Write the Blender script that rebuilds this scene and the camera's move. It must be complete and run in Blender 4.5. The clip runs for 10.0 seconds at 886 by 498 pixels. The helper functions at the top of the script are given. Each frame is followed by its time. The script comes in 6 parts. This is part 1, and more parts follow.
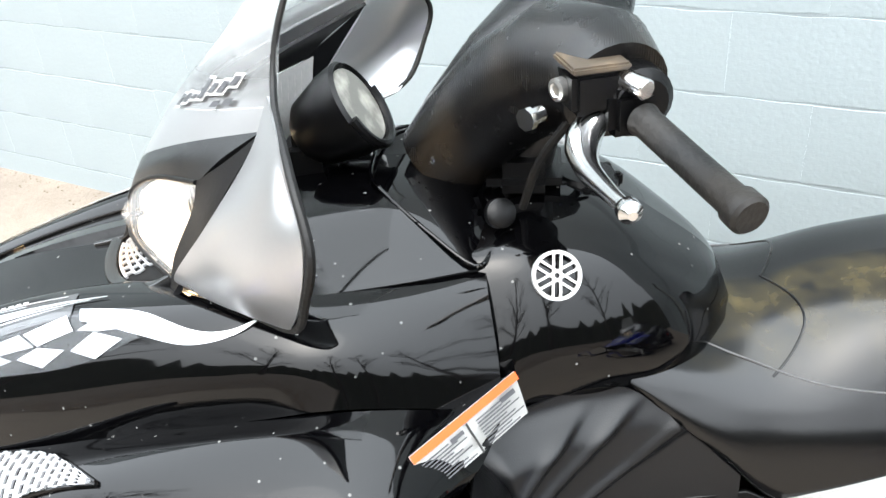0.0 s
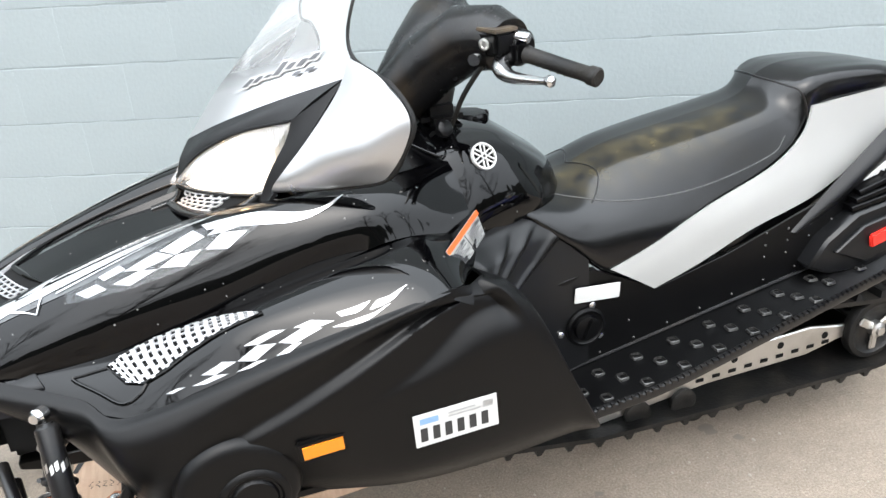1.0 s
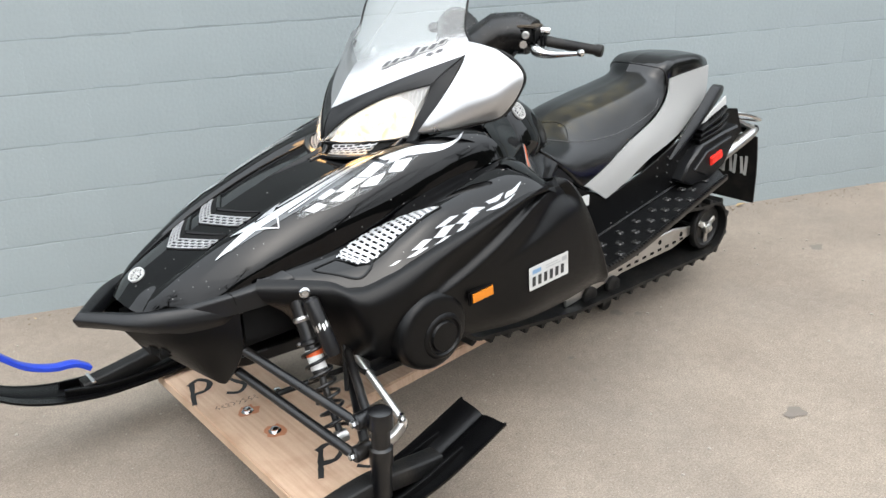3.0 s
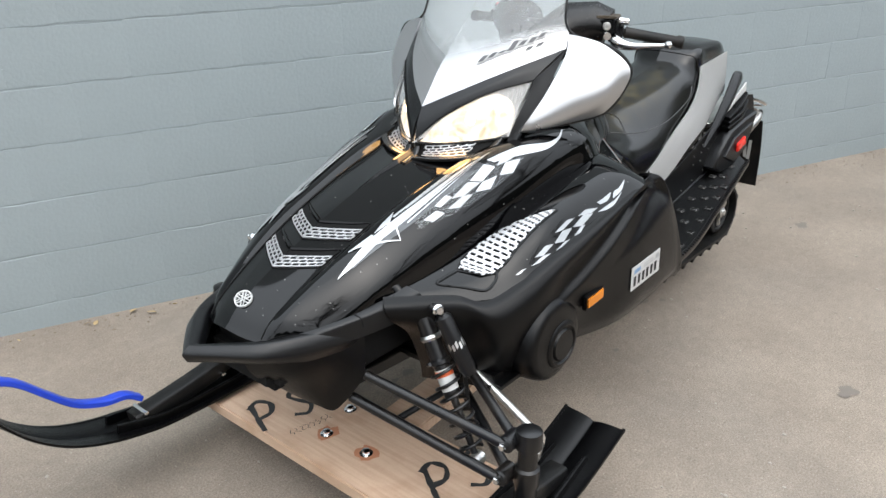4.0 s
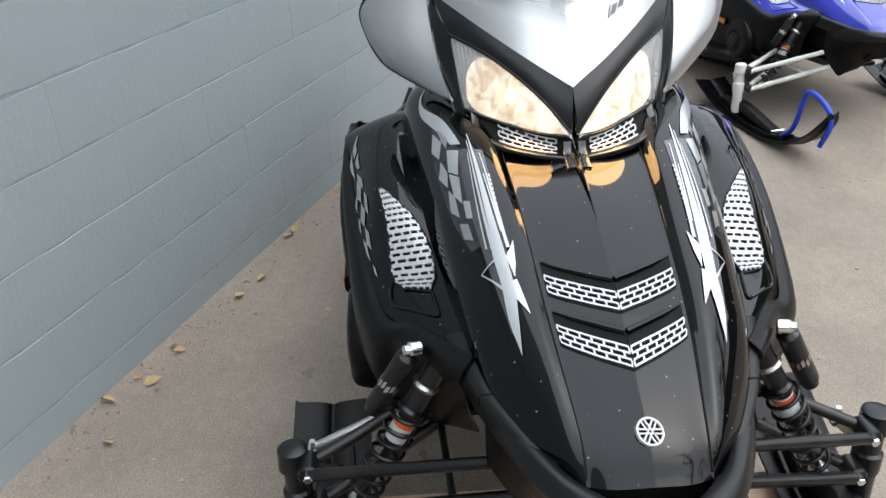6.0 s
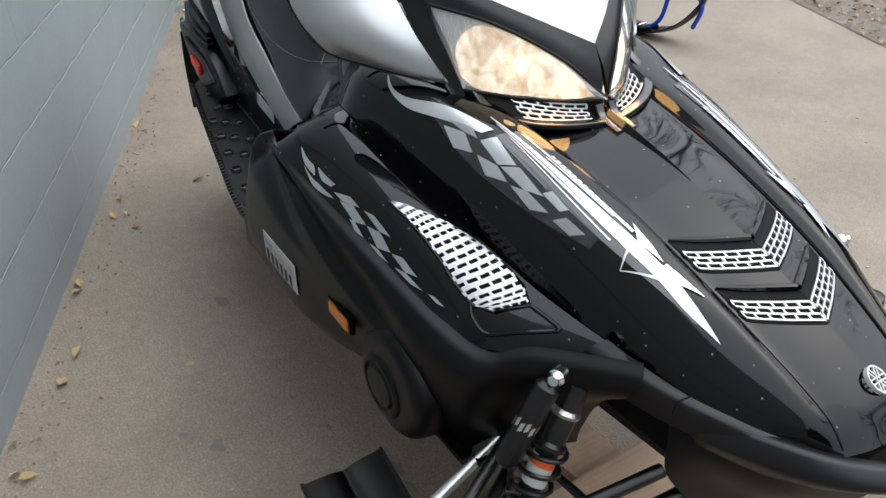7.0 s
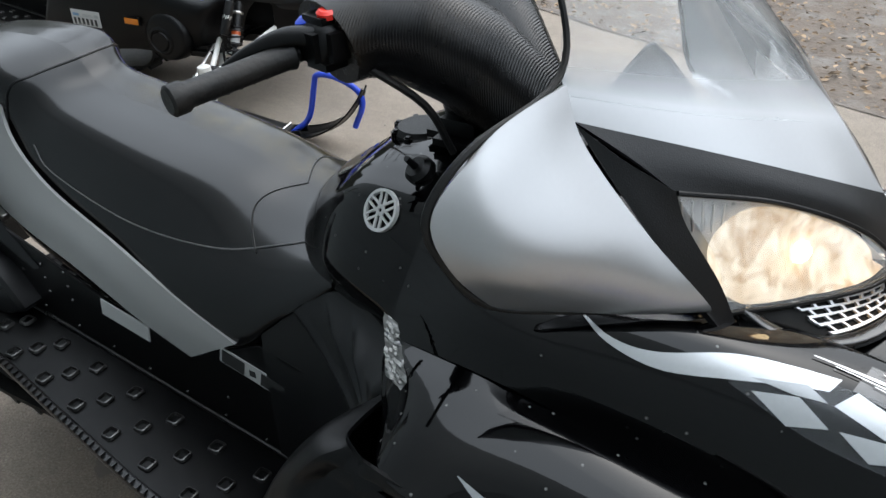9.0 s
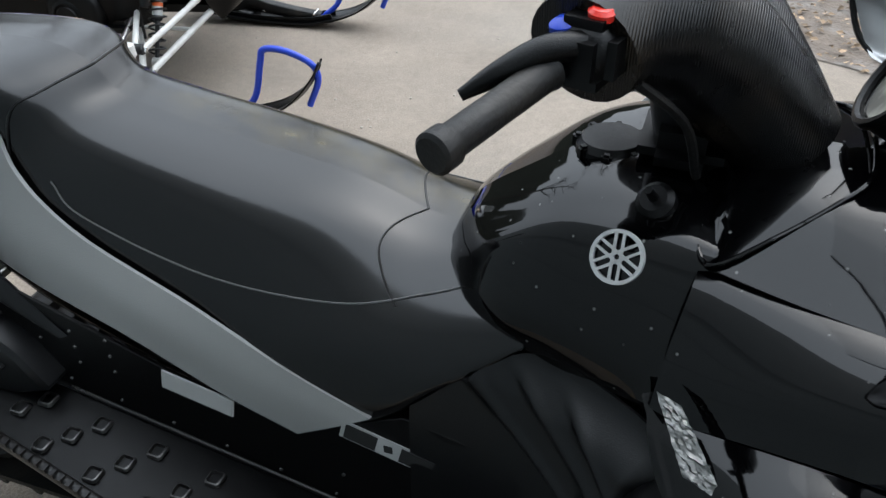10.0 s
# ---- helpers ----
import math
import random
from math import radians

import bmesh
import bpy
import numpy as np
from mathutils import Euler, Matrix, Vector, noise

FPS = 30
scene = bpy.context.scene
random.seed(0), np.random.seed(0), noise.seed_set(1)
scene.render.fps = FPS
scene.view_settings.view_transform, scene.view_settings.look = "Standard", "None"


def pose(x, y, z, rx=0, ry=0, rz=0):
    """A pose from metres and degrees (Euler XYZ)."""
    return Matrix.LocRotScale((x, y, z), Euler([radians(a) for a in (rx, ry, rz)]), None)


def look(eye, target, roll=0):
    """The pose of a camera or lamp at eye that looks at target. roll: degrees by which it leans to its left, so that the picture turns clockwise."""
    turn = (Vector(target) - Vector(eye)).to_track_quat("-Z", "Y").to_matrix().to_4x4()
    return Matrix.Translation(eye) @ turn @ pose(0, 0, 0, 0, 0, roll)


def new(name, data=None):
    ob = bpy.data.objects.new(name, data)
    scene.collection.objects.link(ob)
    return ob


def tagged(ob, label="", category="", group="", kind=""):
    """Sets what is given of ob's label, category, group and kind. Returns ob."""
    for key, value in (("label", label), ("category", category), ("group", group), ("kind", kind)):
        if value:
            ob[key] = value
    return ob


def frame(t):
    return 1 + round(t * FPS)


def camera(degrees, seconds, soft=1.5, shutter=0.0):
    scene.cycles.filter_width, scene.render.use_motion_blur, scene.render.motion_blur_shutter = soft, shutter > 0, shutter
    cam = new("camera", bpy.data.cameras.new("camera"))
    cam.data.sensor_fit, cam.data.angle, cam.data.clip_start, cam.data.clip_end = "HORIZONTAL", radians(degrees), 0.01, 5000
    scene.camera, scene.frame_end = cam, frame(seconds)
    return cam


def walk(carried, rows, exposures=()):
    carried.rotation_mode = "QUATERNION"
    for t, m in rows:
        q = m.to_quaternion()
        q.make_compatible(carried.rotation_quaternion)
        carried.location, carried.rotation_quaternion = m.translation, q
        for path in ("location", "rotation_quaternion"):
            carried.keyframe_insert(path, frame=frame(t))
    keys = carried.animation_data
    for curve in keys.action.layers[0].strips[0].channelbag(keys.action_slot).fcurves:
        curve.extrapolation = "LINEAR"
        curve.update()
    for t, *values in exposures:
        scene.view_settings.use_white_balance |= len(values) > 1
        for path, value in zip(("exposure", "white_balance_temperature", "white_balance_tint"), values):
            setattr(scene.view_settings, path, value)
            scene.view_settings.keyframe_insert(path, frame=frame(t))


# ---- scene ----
from mathutils import kdtree
cam = camera(57.48, 10.0)
PATH = [
    (0, pose(2.028, -0.919, 1.414, 59.90, 3.94, 6.27)),
    (0.5, pose(1.815, -1.288, 1.433, 63.97, 2.99, -8.28)),
    (1, pose(1.508, -1.569, 1.447, 64.97, 3.63, -18.97)),
    (1.5, pose(1.214, -1.777, 1.461, 65.67, 3.35, -26.06)),
    (2, pose(0.886, -1.830, 1.474, 65.03, 3.30, -34.20)),
    (2.5, pose(0.607, -1.894, 1.466, 66.99, 3.24, -37.31)),
    (4, pose(0.040, -1.334, 1.509, 66.03, 0.91, -49.40)),
    (4.5, pose(0.015, -0.930, 1.534, 62.99, 2.46, -55.85)),
    (5, pose(-0.085, -0.486, 1.541, 62.41, 2.20, -70.85)),
    (5.5, pose(-0.041, -0.084, 1.514, 62.16, 1.69, -80.49)),
    (7, pose(0.535, 0.901, 1.444, 57.84, 1.45, -122.53)),
    (7.5, pose(0.808, 1.012, 1.444, 56.48, 2.03, -131.79)),
    (8, pose(1.091, 1.104, 1.458, 57.48, 2.73, -144.88)),
    (8.2, pose(1.171, 1.116, 1.456, 59.00, 1.79, -148.02)),
    (8.5, pose(1.290, 1.050, 1.451, 58.04, 1.71, -151.00)),
    (9, pose(1.535, 0.885, 1.451, 56.86, 1.35, -150.61)),
    (9.5, pose(1.751, 0.830, 1.427, 55.26, -0.28, -154.45)),
    (10, pose(1.987, 0.824, 1.422, 53.44, 0.14, -160.54)),
]
EXPOSURES = [(0, 2.72, 6600, 9), (0.5, 2.52, 6650, 10), (1, 2.28, 6600, 10), (1.5, 2.1, 6600, 10), (2.5, 1.85, 6650, 10), (4, 1.52, 6550, 10), (4.5, 1.37, 6450, 10), (5.5, 1.37, 6450, 10), (7, 1.3, 6550, 10), (8, 1.25, 6500, 10), (9, 1.32, 6350, 9), (10, 1.4, 6250, 9)]
walk(cam, PATH, EXPOSURES)

# ---- world and sun: an overcast day ----
world = bpy.data.worlds.new("sky")
scene.world = world
world.use_nodes = True
wn = world.node_tree
sky = wn.nodes.new("ShaderNodeTexSky")
sky.sky_type = 'NISHITA'
sky.sun_disc = False
sky.sun_elevation, sky.sun_rotation = radians(52), radians(200)
sky.air_density, sky.dust_density = 1.0, 6.0
pale = wn.nodes.new("ShaderNodeHueSaturation")
pale.inputs["Saturation"].default_value = 0.42
wn.links.new(sky.outputs["Color"], pale.inputs["Color"])
deck = wn.nodes.new("ShaderNodeMix")
deck.data_type = 'RGBA'
deck.inputs["Factor"].default_value = 0.85
# cloud deck: bright overhead, dim towards the horizon
way = wn.nodes.new("ShaderNodeTexCoord")
up = wn.nodes.new("ShaderNodeSeparateXYZ")
wn.links.new(way.outputs["Generated"], up.inputs["Vector"])
cloud = wn.nodes.new("ShaderNodeMix")
cloud.data_type = 'RGBA'
cloud.inputs["A"].default_value, cloud.inputs["B"].default_value = (1.5, 1.62, 1.76, 1), (6.1, 6.65, 7.2, 1)
wn.links.new(up.outputs["Z"], cloud.inputs["Factor"])
wn.links.new(cloud.outputs["Result"], deck.inputs["B"])
wn.links.new(pale.outputs["Color"], deck.inputs["A"])
wn.links.new(deck.outputs["Result"], wn.nodes["Background"].inputs["Color"])
wn.nodes["Background"].inputs["Strength"].default_value = 0.21
sun = new("sun", bpy.data.lights.new("sun", "SUN"))
sun.data.energy, sun.data.angle, sun.data.color = 0.12, radians(50), (1.0, 0.98, 0.95)
sun.matrix_world = look((-4, -9, 14), (0, 0, 0))


# ---- materials ----
def mat(name, base, rough=0.5, metal=0.0, vary=0.15, scale=30.0, bump=0.0, fine=220.0, coat=0.0, spec=0.5, stain=None, stain_scale=3.0, stain_amount=0.3):
    """Noise-varied surface: a fine and a coarse scale in colour, roughness and relief."""
    m = bpy.data.materials.new(name)
    m.use_nodes = True
    n, l = m.node_tree.nodes, m.node_tree.links
    b = n["Principled BSDF"]
    tc = n.new("ShaderNodeTexCoord")
    n1 = n.new("ShaderNodeTexNoise")
    n1.inputs["Scale"].default_value, n1.inputs["Detail"].default_value = scale, 5
    n2 = n.new("ShaderNodeTexNoise")
    n2.inputs["Scale"].default_value, n2.inputs["Detail"].default_value = fine, 3
    l.new(tc.outputs["Object"], n1.inputs["Vector"])
    l.new(tc.outputs["Object"], n2.inputs["Vector"])
    mix = n.new("ShaderNodeMix")
    mix.data_type = 'RGBA'
    mix.inputs["A"].default_value = tuple(c * (1 - vary) for c in base) + (1,)
    mix.inputs["B"].default_value = tuple(min(1, c * (1 + vary)) for c in base) + (1,)
    avg = n.new("ShaderNodeMath")
    avg.operation = 'MULTIPLY_ADD'
    avg.inputs[1].default_value, avg.inputs[2].default_value = 0.5, 0.0
    add = n.new("ShaderNodeMath")
    l.new(n1.outputs["Fac"], add.inputs[0])
    l.new(n2.outputs["Fac"], add.inputs[1])
    l.new(add.outputs[0], avg.inputs[0])
    l.new(avg.outputs[0], mix.inputs["Factor"])
    col = mix.outputs["Result"]
    if stain:
        n3 = n.new("ShaderNodeTexNoise")
        n3.inputs["Scale"].default_value, n3.inputs["Detail"].default_value = stain_scale, 6
        l.new(tc.outputs["Object"], n3.inputs["Vector"])
        ramp = n.new("ShaderNodeValToRGB")
        ramp.color_ramp.elements[0].position, ramp.color_ramp.elements[1].position = 0.48, 0.72
        ramp.color_ramp.elements[1].color = (stain_amount,) * 3 + (1,)
        l.new(n3.outputs["Fac"], ramp.inputs["Fac"])
        m2 = n.new("ShaderNodeMix")
        m2.data_type = 'RGBA'
        l.new(ramp.outputs["Color"], m2.inputs["Factor"])
        l.new(col, m2.inputs["A"])
        m2.inputs["B"].default_value = tuple(stain) + (1,)
        col = m2.outputs["Result"]
    l.new(col, b.inputs["Base Color"])
    rr = n.new("ShaderNodeMapRange")
    rr.inputs["To Min"].default_value, rr.inputs["To Max"].default_value = max(0.02, rough * 0.8), min(1, rough * 1.2)
    l.new(n1.outputs["Fac"], rr.inputs["Value"])
    l.new(rr.outputs["Result"], b.inputs["Roughness"])
    b.inputs["Metallic"].default_value = metal
    b.inputs["Coat Weight"].default_value = coat
    b.inputs["Coat Roughness"].default_value = 0.04
    b.inputs["Specular IOR Level"].default_value = spec
    if bump:
        bp = n.new("ShaderNodeBump")
        bp.inputs["Strength"].default_value, bp.inputs["Distance"].default_value = 1.0, bump
        l.new(n2.outputs["Fac"], bp.inputs["Height"])
        l.new(bp.outputs["Normal"], b.inputs["Normal"])
    return m


def glass(name, tint=(1, 1, 1), rough=0.02, alpha=None):
    m = bpy.data.materials.new(name)
    m.use_nodes = True
    b = m.node_tree.nodes["Principled BSDF"]
    b.inputs["Base Color"].default_value = (*tint, 1)
    b.inputs["Roughness"].default_value = rough
    if alpha is None:
        b.inputs["Transmission Weight"].default_value = 1.0
        b.inputs["IOR"].default_value = 1.3
    else:
        b.inputs["Alpha"].default_value = alpha
    return m


def glow(name, color, strength):
    m = bpy.data.materials.new(name)
    m.use_nodes = True
    b = m.node_tree.nodes["Principled BSDF"]
    b.inputs["Base Color"].default_value = (*color, 1)
    b.inputs["Emission Color"].default_value = (*color, 1)
    b.inputs["Emission Strength"].default_value = strength
    return m


GLOSS = mat("black_gloss_paint", (0.0006, 0.0006, 0.0008), 0.05, vary=0.2, scale=8, spec=0.33, stain=(0.02, 0.019, 0.017), stain_scale=220, stain_amount=0.05)
# dried droplets and dust specks on the gloss
gn, gl = GLOSS.node_tree.nodes, GLOSS.node_tree.links
gt, gv, gr, gm = (gn.new("ShaderNode" + k) for k in ("TexCoord", "TexVoronoi", "ValToRGB", "Mix"))
gv.inputs["Scale"].default_value = 42
gr.color_ramp.elements[0].position, gr.color_ramp.elements[1].position = 0.05, 0.085
gr.color_ramp.elements[0].color, gr.color_ramp.elements[1].color = (0.55, 0.55, 0.55, 1), (0, 0, 0, 1)
gm.data_type = 'RGBA'
gm.inputs["B"].default_value = (0.22, 0.22, 0.21, 1)
gb = gn["Principled BSDF"].inputs["Base Color"]
gl.new(gt.outputs["Object"], gv.inputs["Vector"])
gl.new(gv.outputs["Distance"], gr.inputs["Fac"])
gl.new(gr.outputs["Color"], gm.inputs["Factor"])
gl.new(gb.links[0].from_socket, gm.inputs["A"])
gl.new(gm.outputs["Result"], gb)
BLUE = mat("blue_gloss_paint", (0.01, 0.02, 0.35), 0.08, vary=0.15, scale=8, coat=1.0)
MATTE = mat("black_moulded_plastic", (0.0013, 0.0013, 0.0015), 0.32, spec=0.23, vary=0.25, scale=14, bump=0.0004, fine=700)
GREYP = mat("charcoal_plastic", (0.004, 0.0042, 0.0048), 0.32, spec=0.36, vary=0.15, scale=10, bump=0.0003, fine=700)
RUBBER = mat("black_rubber", (0.004, 0.004, 0.004), 0.5, spec=0.3, vary=0.3, scale=40, bump=0.001, fine=150, stain=(0.06, 0.05, 0.04), stain_scale=12, stain_amount=0.25)
VINYL = mat("black_vinyl", (0.0008, 0.0008, 0.001), 0.19, spec=0.46, vary=0.2, scale=20, bump=0.00004, fine=520, stain=(0.008, 0.0065, 0.005), stain_scale=6, stain_amount=0.15)
# brown leaf dust along the spine of the seat
vn, vl = VINYL.node_tree.nodes, VINYL.node_tree.links
vt, vs, va, vb, vc, vd, vx = (vn.new("ShaderNode" + k) for k in ("TexCoord", "SeparateXYZ", "MapRange", "MapRange", "TexNoise", "Math", "Mix"))
vl.new(vt.outputs["Object"], vs.inputs["Vector"])
for q, lo, hi in ((va, -0.16, -0.05), (vb, 0.01, -0.04)):
    q.inputs["From Min"].default_value, q.inputs["From Max"].default_value = lo, hi
    vl.new(vs.outputs["Y"], q.inputs["Value"])
vc.inputs["Scale"].default_value, vc.inputs["Detail"].default_value = 22, 9
vr = vn.new("ShaderNodeMapRange")
vr.inputs["From Min"].default_value, vr.inputs["From Max"].default_value, vr.inputs["To Max"].default_value = 0.36, 0.68, 0.8
vl.new(vt.outputs["Object"], vc.inputs["Vector"])
vl.new(vc.outputs["Fac"], vr.inputs["Value"])
vd.operation = 'MULTIPLY'
ve = vn.new("ShaderNodeMath")
ve.operation = 'MULTIPLY'
vl.new(va.outputs["Result"], vd.inputs[0])
vl.new(vb.outputs["Result"], vd.inputs[1])
vf, vg = (vn.new("ShaderNode" + k) for k in ("MapRange", "Math"))
vf.inputs["From Min"].default_value, vf.inputs["From Max"].default_value = 0.78, 0.55
vg.operation = 'MULTIPLY'
vl.new(vs.outputs["X"], vf.inputs["Value"])
vl.new(vf.outputs["Result"], vg.inputs[0])
vl.new(vd.outputs[0], vg.inputs[1])
vl.new(vg.outputs[0], ve.inputs[0])
vl.new(vr.outputs["Result"], ve.inputs[1])
vx.data_type = 'RGBA'
vx.inputs["B"].default_value = (0.075, 0.058, 0.022, 1)
vo = vn["Principled BSDF"].inputs["Base Color"]
vl.new(vo.links[0].from_socket, vx.inputs["A"])
vl.new(ve.outputs[0], vx.inputs["Factor"])
vl.new(vx.outputs["Result"], vo)
VINYL2 = mat("grey_silver_vinyl", (0.28, 0.28, 0.272), 0.42, vary=0.06, scale=15, bump=0.0004, fine=450)
SILVER = mat("silver_paint", (0.47, 0.47, 0.475), 0.30, metal=0.85, vary=0.04, scale=6)
ALU = mat("bare_aluminium", (0.6, 0.59, 0.57), 0.35, metal=1.0, vary=0.2, scale=25, bump=0.0004, stain=(0.3, 0.28, 0.25), stain_scale=10, stain_amount=0.4)
STEEL = mat("black_steel_tube", (0.004, 0.004, 0.0045), 0.3, metal=0.0, spec=0.4, vary=0.3, scale=30, stain=(0.05, 0.04, 0.03), stain_scale=14, stain_amount=0.2)
LIP = mat("black_satin_lip", (0.004, 0.004, 0.004), 0.2, vary=0.2, scale=20, spec=0.9)
CHROME = mat("polished_steel", (0.75, 0.75, 0.75), 0.15, metal=1.0, vary=0.1, scale=20)
FOIL = mat("crinkled_foil", (0.30, 0.30, 0.29), 0.30, metal=0.7, vary=0.5, scale=60, bump=0.003, fine=90)
THREAD = mat("grey_thread", (0.07, 0.07, 0.07), 0.6, vary=0.2, scale=80)
WORN = mat("worn_steel_edge", (0.10, 0.098, 0.096), 0.42, metal=0.9, vary=0.4, scale=60)
WHITE = mat("white_print", (0.47, 0.47, 0.46), 0.35, vary=0.05, scale=20)
SKY = mat("pale_blue_print", (0.16, 0.27, 0.42), 0.4, vary=0.2, scale=60)
LABEL = mat("grey_white_label", (0.32, 0.32, 0.312), 0.4, vary=0.06, scale=30)
DECAL = mat("silver_decal_film", (0.50, 0.51, 0.52), 0.34, metal=0.7, vary=0.12, scale=12, coat=0.6)
CHECK = mat("grey_decal_film", (0.36, 0.37, 0.38), 0.30, metal=0.6, vary=0.2, scale=14, coat=0.6)
CHECKF = mat("faded_check_film", (0.46, 0.47, 0.48), 0.32, metal=0.65, vary=0.3, scale=26, fine=60, coat=0.6)
kn_, kl = CHECKF.node_tree.nodes, CHECKF.node_tree.links
ki, kr, kx = (kn_.new("ShaderNode" + k) for k in ("ObjectInfo", "MapRange", "HueSaturation"))
kr.inputs["To Min"].default_value, kr.inputs["To Max"].default_value = 0.45, 1.15
kb = kn_["Principled BSDF"].inputs["Base Color"]
kl.new(ki.outputs["Random"], kr.inputs["Value"])
kl.new(kr.outputs["Result"], kx.inputs["Value"])
kl.new(kb.links[0].from_socket, kx.inputs["Color"])
kl.new(kx.outputs["Color"], kb)
SMOKE = mat("translucent_grey_film", (0.10, 0.105, 0.11), 0.15, metal=0.3, vary=0.8, scale=18, fine=50, coat=0.6)
SMOKE.node_tree.nodes["Principled BSDF"].inputs["Alpha"].default_value = 0.32
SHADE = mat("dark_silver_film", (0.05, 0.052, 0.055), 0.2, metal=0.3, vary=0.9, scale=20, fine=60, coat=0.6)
CHECKD = mat("dark_grey_print", (0.06, 0.06, 0.065), 0.3, vary=0.1, scale=20)
DUSTY = mat("dusty_brown_plastic", (0.05, 0.038, 0.026), 0.5, vary=0.4, scale=30, stain=(0.14, 0.10, 0.06), stain_scale=25, stain_amount=0.6)
FADE = mat("silver_paint_fading_out", (0.47, 0.47, 0.475), 0.30, metal=0.85, vary=0.04, scale=6)
fn, fl_ = FADE.node_tree.nodes, FADE.node_tree.links
fa = fn.new("ShaderNodeAttribute")
fa.attribute_name = "fade"
fr = fn.new("ShaderNodeMapRange")
fr.inputs["From Min"].default_value, fr.inputs["From Max"].default_value = 0.62, 0.98
fr.inputs["To Min"].default_value, fr.inputs["To Max"].default_value = 1.0, 0.0
fl_.new(fa.outputs["Fac"], fr.inputs["Value"])
fl_.new(fr.outputs["Result"], fn["Principled BSDF"].inputs["Alpha"])
MESHM = mat("silver_mesh", (0.48, 0.48, 0.49), 0.3, metal=0.5, vary=0.1, scale=40)
# near-black colour stands in for shade inside openings, seams and cavities
HOLE = mat("cavity_shade_black", (0.004, 0.004, 0.004), 0.8, spec=0.2, vary=0.3, scale=20)
ORANGE = mat("amber_plastic", (0.55, 0.17, 0.01), 0.25, vary=0.12, scale=60)
ORANGEP = mat("orange_print", (0.60, 0.095, 0.015), 0.4, vary=0.05)
RED = mat("red_plastic", (0.65, 0.03, 0.02), 0.25, vary=0.12, scale=60)
BLUEP = mat("blue_plastic", (0.01, 0.045, 0.45), 0.35, vary=0.15, scale=20, stain=(0.02, 0.03, 0.15), stain_scale=15)
CARBON = mat("carbon_weave_vinyl", (0.003, 0.003, 0.0034), 0.26, spec=0.42, vary=0.3, scale=50, bump=0.0006, fine=350, stain=(0.035, 0.024, 0.013), stain_scale=9, stain_amount=0.5)
cn, cl = CARBON.node_tree.nodes, CARBON.node_tree.links
wv = cn.new("ShaderNodeTexWave")
wv.inputs["Scale"].default_value, wv.inputs["Distortion"].default_value = 130, 0.4
wb = cn.new("ShaderNodeBump")
wb.inputs["Strength"].default_value, wb.inputs["Distance"].default_value = 0.6, 0.0006
ct = cn.new("ShaderNodeTexCoord")
cl.new(ct.outputs["Object"], wv.inputs["Vector"])
cl.new(wv.outputs["Fac"], wb.inputs["Height"])
cl.new(wb.outputs["Normal"], cn["Principled BSDF"].inputs["Normal"])
PLY = mat("pine_board", (0.52, 0.365, 0.26), 0.65, vary=0.16, scale=6, bump=0.0006, stain=(0.30, 0.155, 0.085), stain_scale=7, stain_amount=0.5)
pn, pq = PLY.node_tree.nodes, PLY.node_tree.links
# grain across the cross board
pt, pm, pw, pr, pu = (pn.new("ShaderNode" + k) for k in ("TexCoord", "Mapping", "TexNoise", "ValToRGB", "Mix"))
pm.inputs["Scale"].default_value = (60, 3, 20)
pw.inputs["Scale"].default_value, pw.inputs["Detail"].default_value = 1.6, 5
pr.color_ramp.elements[0].position, pr.color_ramp.elements[1].position = 0.38, 0.60
pr.color_ramp.elements[0].color, pr.color_ramp.elements[1].color = (0.72, 0.66, 0.58, 1), (1.08, 1.08, 1.08, 1)
pu.data_type, pu.blend_type = 'RGBA', 'MULTIPLY'
pu.inputs["Factor"].default_value = 0.35
po = pn["Principled BSDF"].inputs["Base Color"]
pq.new(pt.outputs["Object"], pm.inputs["Vector"])
pq.new(pm.outputs["Vector"], pw.inputs["Vector"])
pq.new(pw.outputs["Fac"], pr.inputs["Fac"])
pq.new(po.links[0].from_socket, pu.inputs["A"])
pq.new(pr.outputs["Color"], pu.inputs["B"])
pq.new(pu.outputs["Result"], po)
INK = mat("black_marker", (0.02, 0.02, 0.02), 0.6, vary=0.2)
BOWL_GLOW = glow("lit_headlamp_bowl", (0.5, 0.42, 0.33), 0.34)
# bowl emits by itself; cream and brown patches imitate bulb light in its facets
bn, bl = BOWL_GLOW.node_tree.nodes, BOWL_GLOW.node_tree.links
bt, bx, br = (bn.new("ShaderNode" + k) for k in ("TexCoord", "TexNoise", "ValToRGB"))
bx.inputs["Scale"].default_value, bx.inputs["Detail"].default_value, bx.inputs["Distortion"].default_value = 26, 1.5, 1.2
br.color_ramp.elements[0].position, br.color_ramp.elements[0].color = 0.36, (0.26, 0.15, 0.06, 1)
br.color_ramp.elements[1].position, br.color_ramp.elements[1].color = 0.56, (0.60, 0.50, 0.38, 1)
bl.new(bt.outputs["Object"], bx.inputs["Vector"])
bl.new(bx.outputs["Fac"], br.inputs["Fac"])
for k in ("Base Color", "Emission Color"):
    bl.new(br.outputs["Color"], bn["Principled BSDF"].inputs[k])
bn, bl = BOWL_GLOW.node_tree.nodes, BOWL_GLOW.node_tree.links
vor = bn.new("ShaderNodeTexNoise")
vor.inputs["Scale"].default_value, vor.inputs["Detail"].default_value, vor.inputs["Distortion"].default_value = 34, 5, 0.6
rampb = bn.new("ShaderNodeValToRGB")
